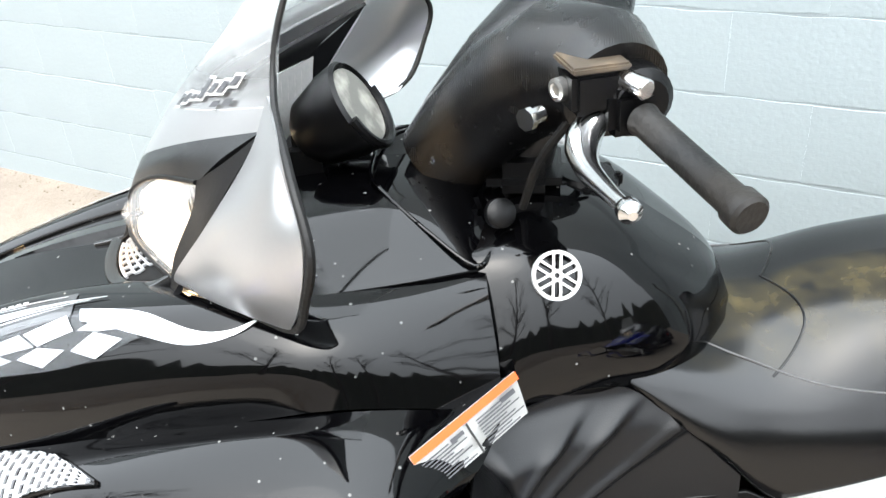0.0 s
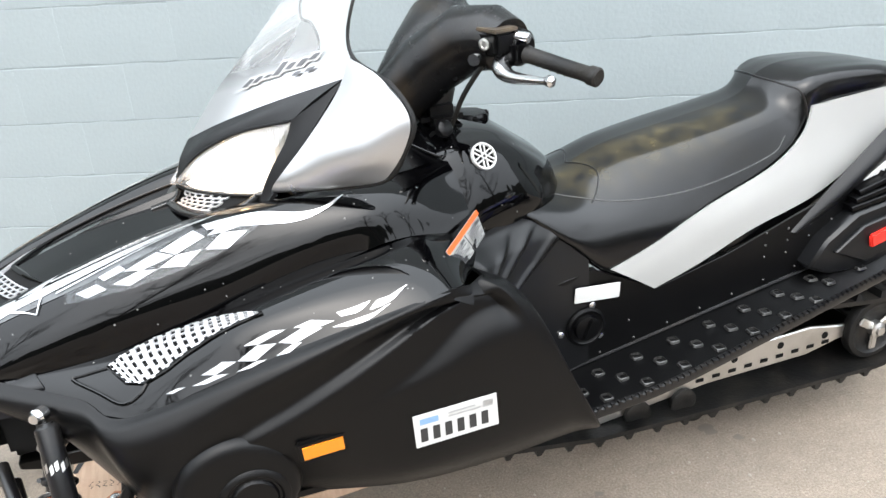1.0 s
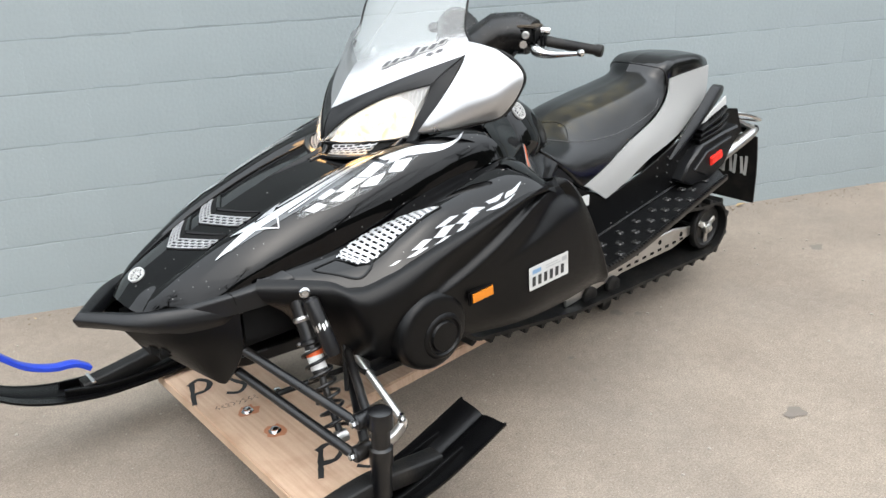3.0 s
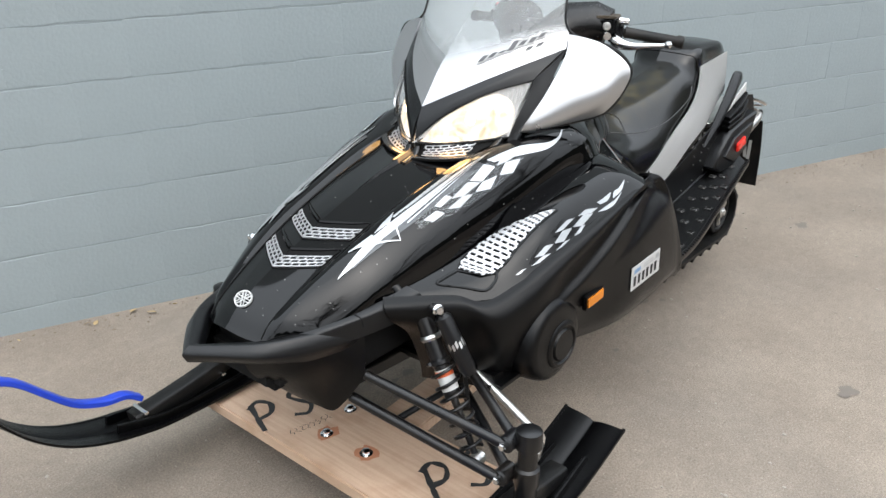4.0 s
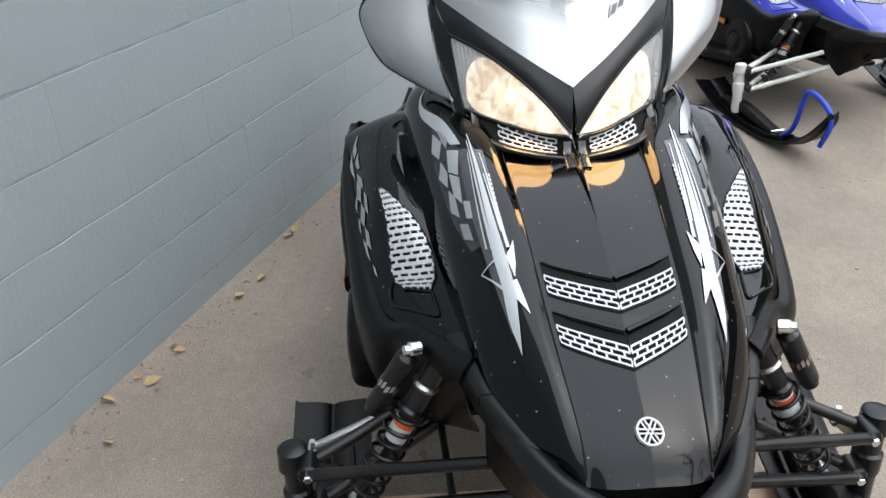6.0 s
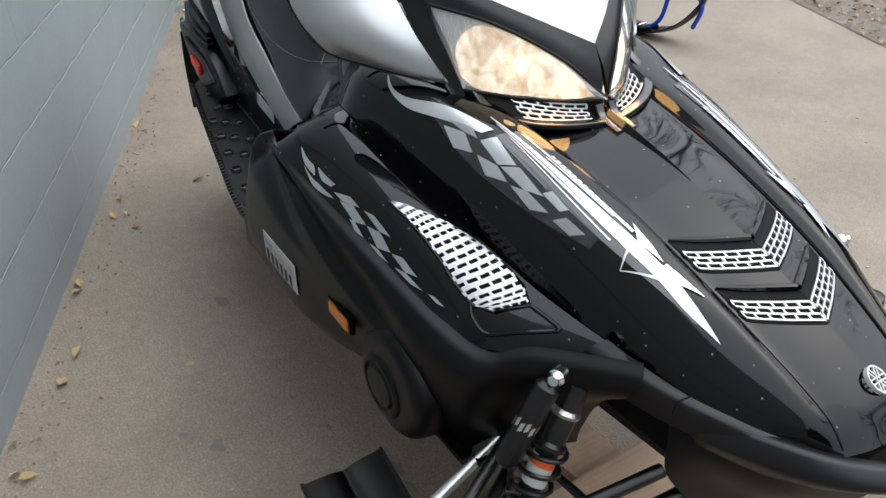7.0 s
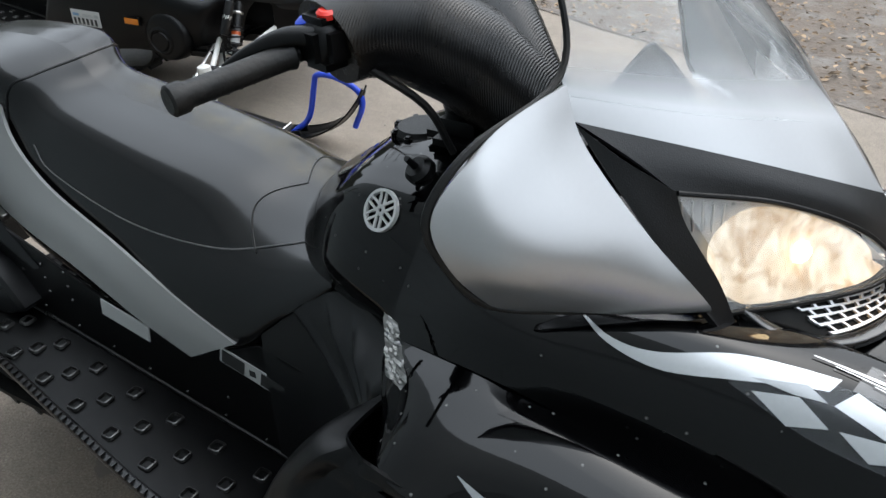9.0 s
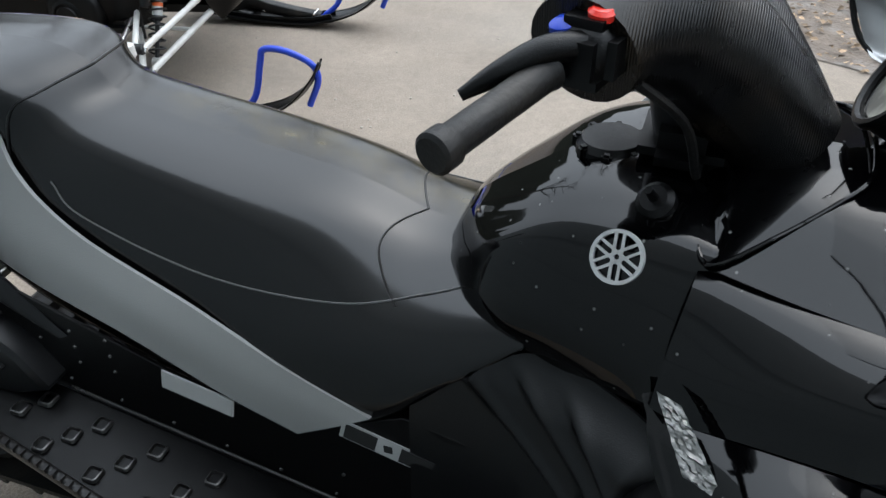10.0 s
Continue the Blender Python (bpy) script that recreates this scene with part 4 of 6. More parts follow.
def hood_details(R, H, s, plain):
    # two chevron vents on the middle panel, their shaded depth a black film
    for u0, k, du in ((0.286, 0.042, 0.023), (0.218, 0.042, 0.022)):
        rm = Remap(H, lambda a, b, u0=u0, k=k, du=du: (u0 + k * a * 1.0 + du * b, 0.002 + 0.27 * a))
        bm = bmesh.new()
        quad_on(bm, rm, ((-0.005, -0.2), (1.0, -0.2), (1.0, 1.75), (-0.005, 1.75)), 0.0012, 8)
        v = part("hood_vent", bm, HOLE, R, "black film for the shade inside the chevron hood vent")
        part("vent_mesh", lattice(rm, 0.0, 0.97, 0.0, 1.0, 6, 3, 0.004, depth=0.003), MESHM, v, "silver mesh")
    # raised lips ahead of the vents
    for u0 in (0.327, 0.258):
        pts = [H.on(u0 + 0.042 * a, 0.002 + 0.265 * a, 0.002) for a in (0, 0.3, 0.65, 1)]
        part("vent_lip", tube(pts, [0.006, 0.006, 0.005, 0.002], 8), GLOSS if not plain else BLUE, R)
    # groove line of the middle panel
    pts = [H.on(u, 2.45 / 7, 0.0004) for u in [0.02 + 0.68 * i / 24 for i in range(25)]]
    part("panel_groove", tube(pts, 0.0016, 6), HOLE, R)
    # silver graphic: long spike with the star's body and side point, open point, streaks that run together
    o = 0.0022
    bm = bmesh.new()
    strip_on(bm, H, [(0.240, 0.680), (0.285, 0.700), (0.333, 0.688), (0.375, 0.686), (0.417, 0.667), (0.517, 0.654), (0.617, 0.645)], [(0.240, 0.677), (0.285, 0.654), (0.325, 0.634), (0.367, 0.632), (0.400, 0.634), (0.483, 0.638), (0.617, 0.642)], o + 0.0004, 36)
    star = part("hood_graphic", bm, DECAL, R, "silver star and streak graphic")
    for q in (((0.370, 0.634), (0.394, 0.576), (0.362, 0.594), (0.340, 0.618)), ((0.336, 0.640), (0.338, 0.612), (0.290, 0.586), (0.312, 0.640))):
        part("star_point", film([q], H, o + 0.0006, 4), DECAL, star)
    for a, b, w0, w1 in (((0.358, 0.754), (0.368, 0.684), 0.0015, 0.004), ((0.358, 0.754), (0.328, 0.686), 0.0015, 0.005), ((0.383, 0.612), (0.570, 0.622), 0.0055, 0.0012), ((0.408, 0.622), (0.520, 0.630), 0.0028, 0.0015), ((0.383, 0.678), (0.600, 0.652), 0.0060, 0.0012), ((0.386, 0.702), (0.570, 0.662), 0.003, 0.001)):
        bm = bmesh.new()
        stroke_on(bm, H, (a, b), w0, w1, o + 0.0010)
        part("streak", bm, DECAL, star)
    bm = bmesh.new()
    strip_on(bm, H, [(0.26, 0.672), (0.32, 0.642), (0.38, 0.625), (0.48, 0.612), (0.58, 0.605)], [(0.27, 0.705), (0.32, 0.715), (0.38, 0.722), (0.48, 0.715), (0.58, 0.690)], o - 0.0008, 20)
    part("graphic_shade", bm, SHADE, star, "dark silver shading behind the star")
    bm = bmesh.new()
    for i in range(12):
        u = 0.405 + 0.0098 * i
        quad_on(bm, H, ((u, 0.606), (u + 0.007, 0.606), (u + 0.0075, 0.6135), (u + 0.0005, 0.6135)), o + 0.001, 1)
    part("small_lettering", bm, WHITE, star)
    bm = bmesh.new()
    strip_on(bm, H, [(0.590, 0.676), (0.625, 0.690), (0.660, 0.712), (0.705, 0.768), (0.745, 0.774), (0.785, 0.742)], [(0.592, 0.712), (0.620, 0.735), (0.648, 0.762), (0.695, 0.798), (0.747, 0.786), (0.786, 0.745)], o, 24)
    graphic = part("check_graphic", bm, DECAL, R, "silver swoosh with checks")
    bm = bmesh.new()
    strip_on(bm, H, [(0.395, 0.720), (0.46, 0.705), (0.53, 0.690), (0.59, 0.690), (0.65, 0.712)], [(0.395, 0.765), (0.46, 0.800), (0.53, 0.812), (0.59, 0.806), (0.65, 0.770)], o - 0.0006, 24)
    part("check_ground", bm, SMOKE, graphic, "translucent grey film under the checks")
    # warped checks, fading towards the nose
    for k, q in enumerate((((0.525, 0.722), (0.576, 0.690), (0.584, 0.735), (0.542, 0.757)), ((0.578, 0.778), (0.606, 0.745), (0.634, 0.768), (0.602, 0.802)), ((0.517, 0.778), (0.542, 0.760), (0.572, 0.774), (0.545, 0.804)), ((0.455, 0.767), (0.492, 0.760), (0.512, 0.779), (0.475, 0.795)), ((0.472, 0.740), (0.520, 0.720), (0.538, 0.757), (0.495, 0.763)), ((0.408, 0.742), (0.436, 0.742), (0.446, 0.775), (0.420, 0.775)), ((0.588, 0.735), (0.606, 0.716), (0.640, 0.745), (0.610, 0.745)), ((0.440, 0.718), (0.470, 0.708), (0.476, 0.735), (0.446, 0.742)))):
        part("check", film([q], H, o, 4), DECAL if k < 3 else CHECKF, graphic)


def side_details(R, S, B, s, plain):
    # mesh vent over a black film that stands in for its shaded depth
    top_edge = [(0.155, 0.25), (0.19, 0.10), (0.26, 0.035), (0.33, 0.07), (0.40, 0.19), (0.46, 0.38), (0.515, 0.575)]
    low_edge = [(0.175, 0.58), (0.21, 0.66), (0.27, 0.635), (0.33, 0.59), (0.40, 0.565), (0.46, 0.575), (0.517, 0.592)]
    edge_a, edge_b = ([Vector((*q, 0)) for q in line] for line in (top_edge, low_edge))

    def across(b, a):
        q = curve_at(edge_a, a).lerp(curve_at(edge_b, a), 0.04 + 0.92 * b)
        return q.x, q.y
    rm = Remap(S, across)

    def inside(b, a):
        return 0.02 < a < 0.985
    sgn = 1 if S.normal(0.3, 0.5).z > 0 else -1
    bm = bmesh.new()
    strip_on(bm, S, top_edge, low_edge, 0.0015 * sgn)
    v = part("side_vent", bm, HOLE, R, "black film for the shade inside the curved vent opening")
    part("vent_mesh", lattice(rm, 0.0, 1.0, 0.0, 1.0, 4, 18, 0.0055 * sgn, inside, bar=0.24, barv=0.54, depth=0.003 * sgn), MESHM, v, "silver mesh")
    rim = [S.on(u, w, 0.002 * sgn) for u, w in top_edge + low_edge[::-1]]
    part("vent_rim", tube(rim, 0.003, 8, closed=True), GLOSS if not plain else BLUE, v)
    part("vent_pad_rim", tube([S.on(u, w, 0.001 * sgn) for u, w in ((0.155, 0.25), (0.115, 0.30), (0.095, 0.40), (0.125, 0.69), (0.160, 0.84), (0.195, 0.76), (0.215, 0.665))], 0.0035, 8, n=30), GLOSS if not plain else BLUE, v)
    # checkered flag graphic with a forked tail
    bm = bmesh.new()
    strip_on(bm, S, [(0.604, 0.922), (0.644, 0.924), (0.668, 0.924), (0.699, 0.896)], [(0.606, 0.928), (0.628, 0.962), (0.656, 0.966), (0.700, 0.900)], 0.002 * sgn, 16)
    strip_on(bm, S, [(0.662, 0.892), (0.680, 0.836), (0.704, 0.828), (0.745, 0.770)], [(0.665, 0.898), (0.688, 0.892), (0.709, 0.868), (0.746, 0.774)], 0.002 * sgn, 12)
    strip_on(bm, S, [(0.615, 0.825), (0.640, 0.828), (0.668, 0.820)], [(0.620, 0.868), (0.645, 0.880), (0.669, 0.826)], 0.002 * sgn, 8)
    graphic = part("flag_graphic", bm, CHECK, R, "grey checkered flag graphic")
    for q in (((0.610, 0.882), (0.580, 0.815), (0.555, 0.826), (0.588, 0.888)), ((0.592, 0.902), (0.568, 0.850), (0.530, 0.892), (0.553, 0.944)), ((0.562, 0.952), (0.551, 0.938), (0.523, 0.982), (0.542, 0.997)), ((0.545, 0.818), (0.524, 0.788), (0.468, 0.814), (0.500, 0.850)), ((0.528, 0.892), (0.497, 0.852), (0.451, 0.904), (0.488, 0.960)), ((0.508, 0.982), (0.490, 0.964), (0.444, 0.982), (0.476, 0.998)), ((0.448, 0.902), (0.412, 0.850), (0.351, 0.870), (0.388, 0.926)), ((0.424, 0.966), (0.385, 0.924), (0.323, 0.930), (0.360, 0.966)), ((0.308, 0.908), (0.288, 0.876), (0.256, 0.866), (0.276, 0.902))):
        part("check", film([q], S, 0.002 * sgn, 4), CHECK, graphic)
    # belly: ridge line, round cover, reflector, registration sticker
    bulge = [(0.0, 0.114), (0.050, 0.112), (0.084, 0.107), (0.097, 0.101), (0.103, 0.093), (0.105, 0.08), (0.105, 0.001)]
    cover = part("clutch_cover", lathe((1.474, s * 0.338, 0.522), (0, s, 0), bulge, 48), MATTE, R, "round clutch cover bulge")
    part("cover_ring", lathe((1.495, s * 0.410, 0.505), (0, s, 0), [(0, 0.066), (0.034, 0.062), (0.039, 0.056), (0.039, 0.050), (0.034, 0.046), (0.034, 0.042), (0.040, 0.038), (0.041, 0.001)], 36), MATTE, cover)
    ref = part("side_reflector", block((1.62, s * 0.452, 0.583), (0.078, 0.012, 0.032), 0.004, Matrix.Rotation(-0.05, 4, 'Y')), ORANGE, R, "amber side reflector")
    part("reflector_frame", block((1.62, s * 0.449, 0.583), (0.088, 0.012, 0.042), 0.004, Matrix.Rotation(-0.05, 4, 'Y')), MATTE, ref)
    pl = part("registration_sticker", block((1.853, s * 0.4695, 0.579), (0.155, 0.002, 0.068), 0.0008, Matrix.Rotation(-0.04, 4, 'Y')), WHITE, R, "white registration sticker")
    x0 = 1.782 if s < 0 else 1.924
    o, dx = (x0, s * 0.4706, 0.553), (-s, 0, 0.04 * -s)
    for k in range(6):
        bars(o, dx, (0, 0, 1), [(0.004 + 0.0225 * k, 0.0, 0.013, 0.028)], INK, "number_bar", pl)
    bars(o, dx, (0, 0, 1), [(0.004, 0.036, 0.034, 0.012)], SKY, "print_patch", pl, "blue print")
    bars(o, dx, (0, 0, 1), [(0.056, 0.037, 0.06, 0.003), (0.056, 0.044, 0.05, 0.003), (0.12, 0.036, 0.02, 0.013)], CHECK, "small_print", pl)
    # warning label at the rear corner of the body
    a, b, c, d = [Vector((x, y * s, z)) for x, y, z in ((1.883, 0.340, 0.838), (1.982, 0.229, 0.857), (1.996, 0.236, 0.806), (1.906, 0.350, 0.798))]
    if s > 0:
        a, b, c, d = [Vector(p) for p in ((1.915, 0.318, 0.818), (1.962, 0.238, 0.850), (1.988, 0.243, 0.838), (1.945, 0.328, 0.800))]
    n = (b - a).cross(d - a).normalized()
    n = n if n.y * s > 0 else -n
    card = bmesh.new()
    lift = 0.014 if s < 0 else 0.004
    t = [card.verts.new(p + n * (lift + 0.002)) for p in (a, b, c, d)]
    q = [card.verts.new(p + n * lift) for p in (a, b, c, d)]
    card.faces.new(t)
    card.faces.new(q[::-1])
    for k in range(4):
        card.faces.new((t[k], q[k], q[(k + 1) % 4], t[(k + 1) % 4]))
    back = bmesh.new()
    hi, lo = ([back.verts.new(p + n * h) for p in (a, b, c, d)] for h in (lift - 0.0005, -0.02))
    back.faces.new(hi)
    back.faces.new(lo[::-1])
    for k in range(4):
        back.faces.new((hi[k], lo[k], lo[(k + 1) % 4], hi[(k + 1) % 4]))
    part("label_backing", back, GLOSS, R, smooth=False)
    if s > 0:
        card.free()
        fa, fb = Vector((1.960, 0.262, 0.869)), Vector((1.916, 0.322, 0.829))
        side, out_ = Vector((0.030, -0.010, 0.004)), Vector((0.3, 0.9, 0.3))
        foil = bmesh.new()
        grid = [[foil.verts.new(fa.lerp(fb, i / 22) + side * ((j / 8 - 0.5) * (0.8 + 0.5 * i / 22)) + out_ * (0.014 + 0.004 * noise.noise((i * 0.9, j * 1.1, 2.0)))) for j in range(9)] for i in range(23)]
        for i in range(22):
            for j in range(8):
                foil.faces.new((grid[i][j], grid[i + 1][j], grid[i + 1][j + 1], grid[i][j + 1]))
        bmesh.ops.solidify(foil, geom=list(foil.faces), thickness=0.0015)
        part("foil_strip", foil, FOIL, R, "crinkled silver foil strip", angle=20)
        return
    wl = part("warning_label", card, LABEL, R, "white and orange warning label", smooth=False)
    ex, ey = b - a, a - d
    for rows, m, nm in (([(0.0, 0.80, 1.0, 0.20)], ORANGEP, "orange_band"), ([(0.04 + 0.5 * c, 0.06 + 0.075 * r, 0.38 - 0.07 * ((r * 7 + c) % 3), 0.034) for c in range(2) for r in range(9)] + [(0.30, 0.62, 0.12, 0.10), (0.78, 0.60, 0.14, 0.12)], CHECKD, "fine_print"), ([(0.455, 0.0, 0.018, 0.78)], INK, "dark_bar")):
        bm = bmesh.new()
        for x, y, w, h in rows:
            bm.faces.new([bm.verts.new(d + ex * p + ey * r + n * (lift + (0.0028 if nm != "dark_bar" else 0.0034))) for p, r in ((x, y), (x + w, y), (x + w, y + h), (x, y + h))])
        part(nm, bm, m, wl, smooth=False)


def rider_side(R, s):
    T = Patch(TANK, s)
    tank = part("tank_cover", T.mesh(36, 26, 0.004), GLOSS, R, "glossy black tank cover")
    emblem(T, 0.265, 0.62, 0.0275, tank)
    seat = Patch(SEAT, s)
    cushion = part("seat_half", seat.mesh(60, 30, 0.005), VINYL, R, "black vinyl seat with brown dust")
    st = Patch([[tuple(Vector(p) + Vector((0, 0.004, 0))) for p in r] for r in STRIPE], s)
    part("seat_stripe", st.mesh(40, 10, 0.006), VINYL2, cushion, "silver-grey vinyl side stripe")
    part("seam", tube([seat.on(u, v, 0.001) for u, v in ((0.03, 0.33), (0.10, 0.41), (0.20, 0.50), (0.32, 0.52), (0.45, 0.49), (0.52, 0.45))], 0.0013, 6, n=40), THREAD, cushion)
    part("seam", tube([seat.on(0.13 + 0.03 * math.sin(v * 3.1), v * 0.47, 0.0) for v in [i / 16 for i in range(17)]], 0.0016, 6), STEEL, cushion)
    part("hump_seam", tube([seat.on(0.645 - 0.03 * v, v * 0.62, 0.001) for v in [i / 16 for i in range(17)]], 0.002, 6), STEEL, cushion)
    knee = Shaped([[(1.93, 0.30, 0.80), (1.95, 0.30, 0.72), (1.99, 0.31, 0.60), (2.05, 0.30, 0.44)], [(2.0, 0.232, 0.805), (2.02, 0.245, 0.72), (2.06, 0.255, 0.60), (2.1, 0.255, 0.43)], [(2.12, 0.187, 0.80), (2.13, 0.203, 0.72), (2.15, 0.216, 0.60), (2.17, 0.218, 0.43)], [(2.25, 0.207, 0.69), (2.25, 0.21, 0.64), (2.25, 0.212, 0.56), (2.25, 0.211, 0.42)]], s, knee_relief)
    part("knee_panel", knee.mesh(96, 96, 0.004), GREYP, R, "matte black knee panel with moulded folds")
    # tunnel side, rivets
    out = [(2.0, 0.41), (2.02, 0.60), (2.14, 0.64), (2.26, 0.665), (2.33, 0.63), (2.42, 0.585), (2.60, 0.63), (2.85, 0.715), (3.08, 0.78), (3.2, 0.76), (3.25, 0.66), (3.1, 0.56), (2.85, 0.535), (2.2, 0.41)]
    tun = part("tunnel_side", slab(out, 0.006, 0.001, "xz", s * 0.205), MATTE, R, "black tunnel side plate")
    me = None
    for x, z in [(2.28 + 0.085 * k, 0.455 + 0.017 * k) for k in range(8)] + [(2.70 + 0.06 * (k % 4), 0.60 + 0.03 * (k // 4)) for k in range(12)] + [(2.22, 0.60), (2.22, 0.50), (2.35, 0.52)]:
        if me is None:
            bm = bmesh.new()
            bmesh.ops.create_uvsphere(bm, u_segments=8, v_segments=5, radius=0.003)
            me = bpy.data.meshes.new("rivet")
            bm.to_mesh(me)
            bm.free()
            me.materials.append(WORN)
        rv = new("rivet", me)
        rv.parent = tun
        rv.location = Vector((x, s * 0.209, z)) - BASE
    lay = (lambda x: 0.415 + 0.185 * (x - 2.15), lambda x: min(0.402, 0.437 - 0.178 * (x - 2.14)), lambda x: 0.452 + 0.085 * (x - 2.14))
    rb = Patch([[(x, 0.205 + (lay[1](x) - 0.205) * k, lay[0](x) * (1 - k) + lay[2](x) * k) for k in (0, 0.5, 1)] for x in (2.05, 2.3, 2.55, 2.8, 3.05)], s)
    board = part("running_board", rb.mesh(20, 6, 0.004), MATTE, R, "black perforated running board")
    part("board_edge", sweep([rb.at(i / 12, 1.0) + Vector((0, 0, 0.002)) for i in range(13)], 0.014, 0.02), STEEL, board, "toothed board edge")
    bm = bmesh.new()
    for i in range(64):
        p = rb.at((i + 0.5) / 64, 1.0)
        b = block(p + Vector((0, s * 0.004, 0.012)), (0.007, 0.010, 0.008), 0)
        bm = join(bm, b)
    part("edge_teeth", bm, STEEL, board)
    part("board_seam", tube([rb.at(i / 8, 0.0) + Vector((0, s * 0.005, 0.004)) for i in range(9)], 0.004, 8), STEEL, board)
    for i in range(9):
        for j in range(3):
            u, v = 0.10 + 0.095 * i + 0.03 * j, 0.30 + 0.25 * j
            if u > 0.93 or (i > 6 and j == 2):
                continue
            c, n = rb.on(u, v, 0.0), Vector((0, 0, 1))
            bm = bmesh.new()
            w = 0.0115
            ring = []
            for f, h in ((1.12, 0.001), (1.0, 0.006), (0.84, 0.007), (0.78, 0.001)):
                ring.append([bm.verts.new(c + Vector((a * w * f, b * w * f, h))) for a, b in ((-1, -0.7), (-0.7, -1), (0.7, -1), (1, -0.7), (1, 0.7), (0.7, 1), (-0.7, 1), (-1, 0.7))])
            for p, q in zip(ring, ring[1:]):
                for k in range(8):
                    bm.faces.new((p[k], p[(k + 1) % 8], q[(k + 1) % 8], q[k]))
            part("cleat", bm, WORN, board, "", True, 30)


def running_gear(R, s, arms_mat):
    def v(x, y, z):
        return (x, y * s, z)
    lower = part("lower_arm", join(rod(v(1.07, 0.15, 0.455), v(1.165, 0.50, 0.345), 0.0125), rod(v(1.37, 0.17, 0.445), v(1.20, 0.50, 0.345), 0.0125), rod(v(1.095, 0.26, 0.42), v(1.31, 0.27, 0.415), 0.008)), arms_mat, R, "tubular suspension arm")
    upper = part("upper_arm", join(rod(v(1.075, 0.20, 0.53), v(1.172, 0.512, 0.435), 0.0115), rod(v(1.33, 0.22, 0.525), v(1.205, 0.512, 0.435), 0.0115)), arms_mat, R, "tubular suspension arm")
    for arm, p in ((lower, (1.182, 0.505, 0.345)), (upper, (1.188, 0.515, 0.435))):
        part("ball_joint", rod(v(p[0] - 0.02, p[1], p[2]), v(p[0] + 0.03, p[1], p[2]), 0.02), STEEL, arm)
        part("bolt", rod(v(p[0] - 0.032, p[1], p[2]), v(p[0] - 0.018, p[1], p[2]), 0.009, 6), CHROME, arm)
    spin = part("ski_spindle", lathe(v(1.205, 0.545, 0.215), Vector((0.012, 0, 0.245)), [(0, 0.019), (0.02, 0.024), (0.10, 0.024), (0.11, 0.028), (0.15, 0.028), (0.155, 0.022), (0.20, 0.022), (0.205, 0.03), (0.245, 0.028), (0.25, 0.02)], 20), arms_mat, R, "steering spindle post")
    part("steering_arm", sweep([v(1.215, 0.545, 0.365), v(1.255, 0.54, 0.372), v(1.295, 0.522, 0.376)], 0.018, 0.024), ALU, spin, "aluminium steering arm")
    tie = part("tie_rod", rod(v(1.31, 0.30, 0.485), v(1.294, 0.519, 0.388), 0.0095), ALU, R, "bright tie rod")
    part("rod_end", lathe(v(1.294, 0.521, 0.360), (0, 0, 1), [(0, 0.007), (0.01, 0.013), (0.028, 0.014), (0.036, 0.009), (0.045, 0.006)], 14), CHROME, tie)
    part("dust_boot", lathe(v(1.318, 0.20, 0.53), Vector((-0.008, 0.1 * s, -0.045)), [(0, 0.02), (0.02, 0.016), (0.03, 0.022), (0.05, 0.015), (0.06, 0.02), (0.1, 0.011)], 14), RUBBER, tie)
    # damper with coil spring and side reservoir
    a, b = Vector(v(1.19, 0.272, 0.655)), Vector(v(1.176, 0.435, 0.355))
    d = (b - a).normalized()
    L = (b - a).length
    sh = part("damper", lathe(a, d, [(0, 0.012), (0.005, 0.020), (0.10, 0.020), (0.105, 0.025), (0.112, 0.025), (0.116, 0.019), (0.19, 0.019), (0.195, 0.009), (L, 0.008)], 20), STEEL, R, "black damper with coil spring")
    part("collar", lathe(a + d * 0.045, d, [(0, 0.022), (0.006, 0.025), (0.012, 0.022)], 20), ALU, sh, "bright collar")
    part("damper_label", lathe(a + d * 0.125, d, [(0, 0.0196), (0.05, 0.0196)], 20), WHITE, sh, "white label")
    part("label_band", lathe(a + d * 0.128, d, [(0, 0.0201), (0.014, 0.0201)], 20), ORANGEP, sh, "orange band")
    x, y = frame_axes(d)
    coil = []
    for i in range(121):
        t = i / 120
        ang = t * 7.5 * math.tau
        coil.append(a + d * (0.105 + (L - 0.125) * t) + (x * math.cos(ang) + y * math.sin(ang)) * 0.029)
    part("spring", tube(coil, 0.0042, 8), STEEL, sh, "black coil spring")
    part("lower_eye", lathe(b - Vector((0.018, 0, 0)), (1, 0, 0), [(0, 0.008), (0.004, 0.016), (0.032, 0.016), (0.036, 0.008)], 16), ALU, sh)
    ra, rb = Vector(v(1.195, 0.322, 0.672)), Vector(v(1.205, 0.392, 0.548))
    rd = (rb - ra).normalized()
    res = part("reservoir", lathe(ra, rd, [(0, 0.012), (0.008, 0.0195), (0.130, 0.0195), (0.136, 0.017), (0.146, 0.015)], 20), STEEL, sh, "black reservoir")
    rx, ry = frame_axes(rd)
    for k in range(14):
        a0 = k * math.tau / 14
        c0 = ra + rd * (0.062 + 0.004 * (k % 2))
        pb_ = bmesh.new()
        pb_.faces.new([pb_.verts.new(c0 + rd * q + (rx * math.cos(a0 + e) + ry * math.sin(a0 + e)) * 0.0200) for q, e in ((0, 0), (0.004, 0.30), (0.018, 0.30), (0.014, 0))])
        part("print_stroke", pb_, ALU, res, smooth=False)
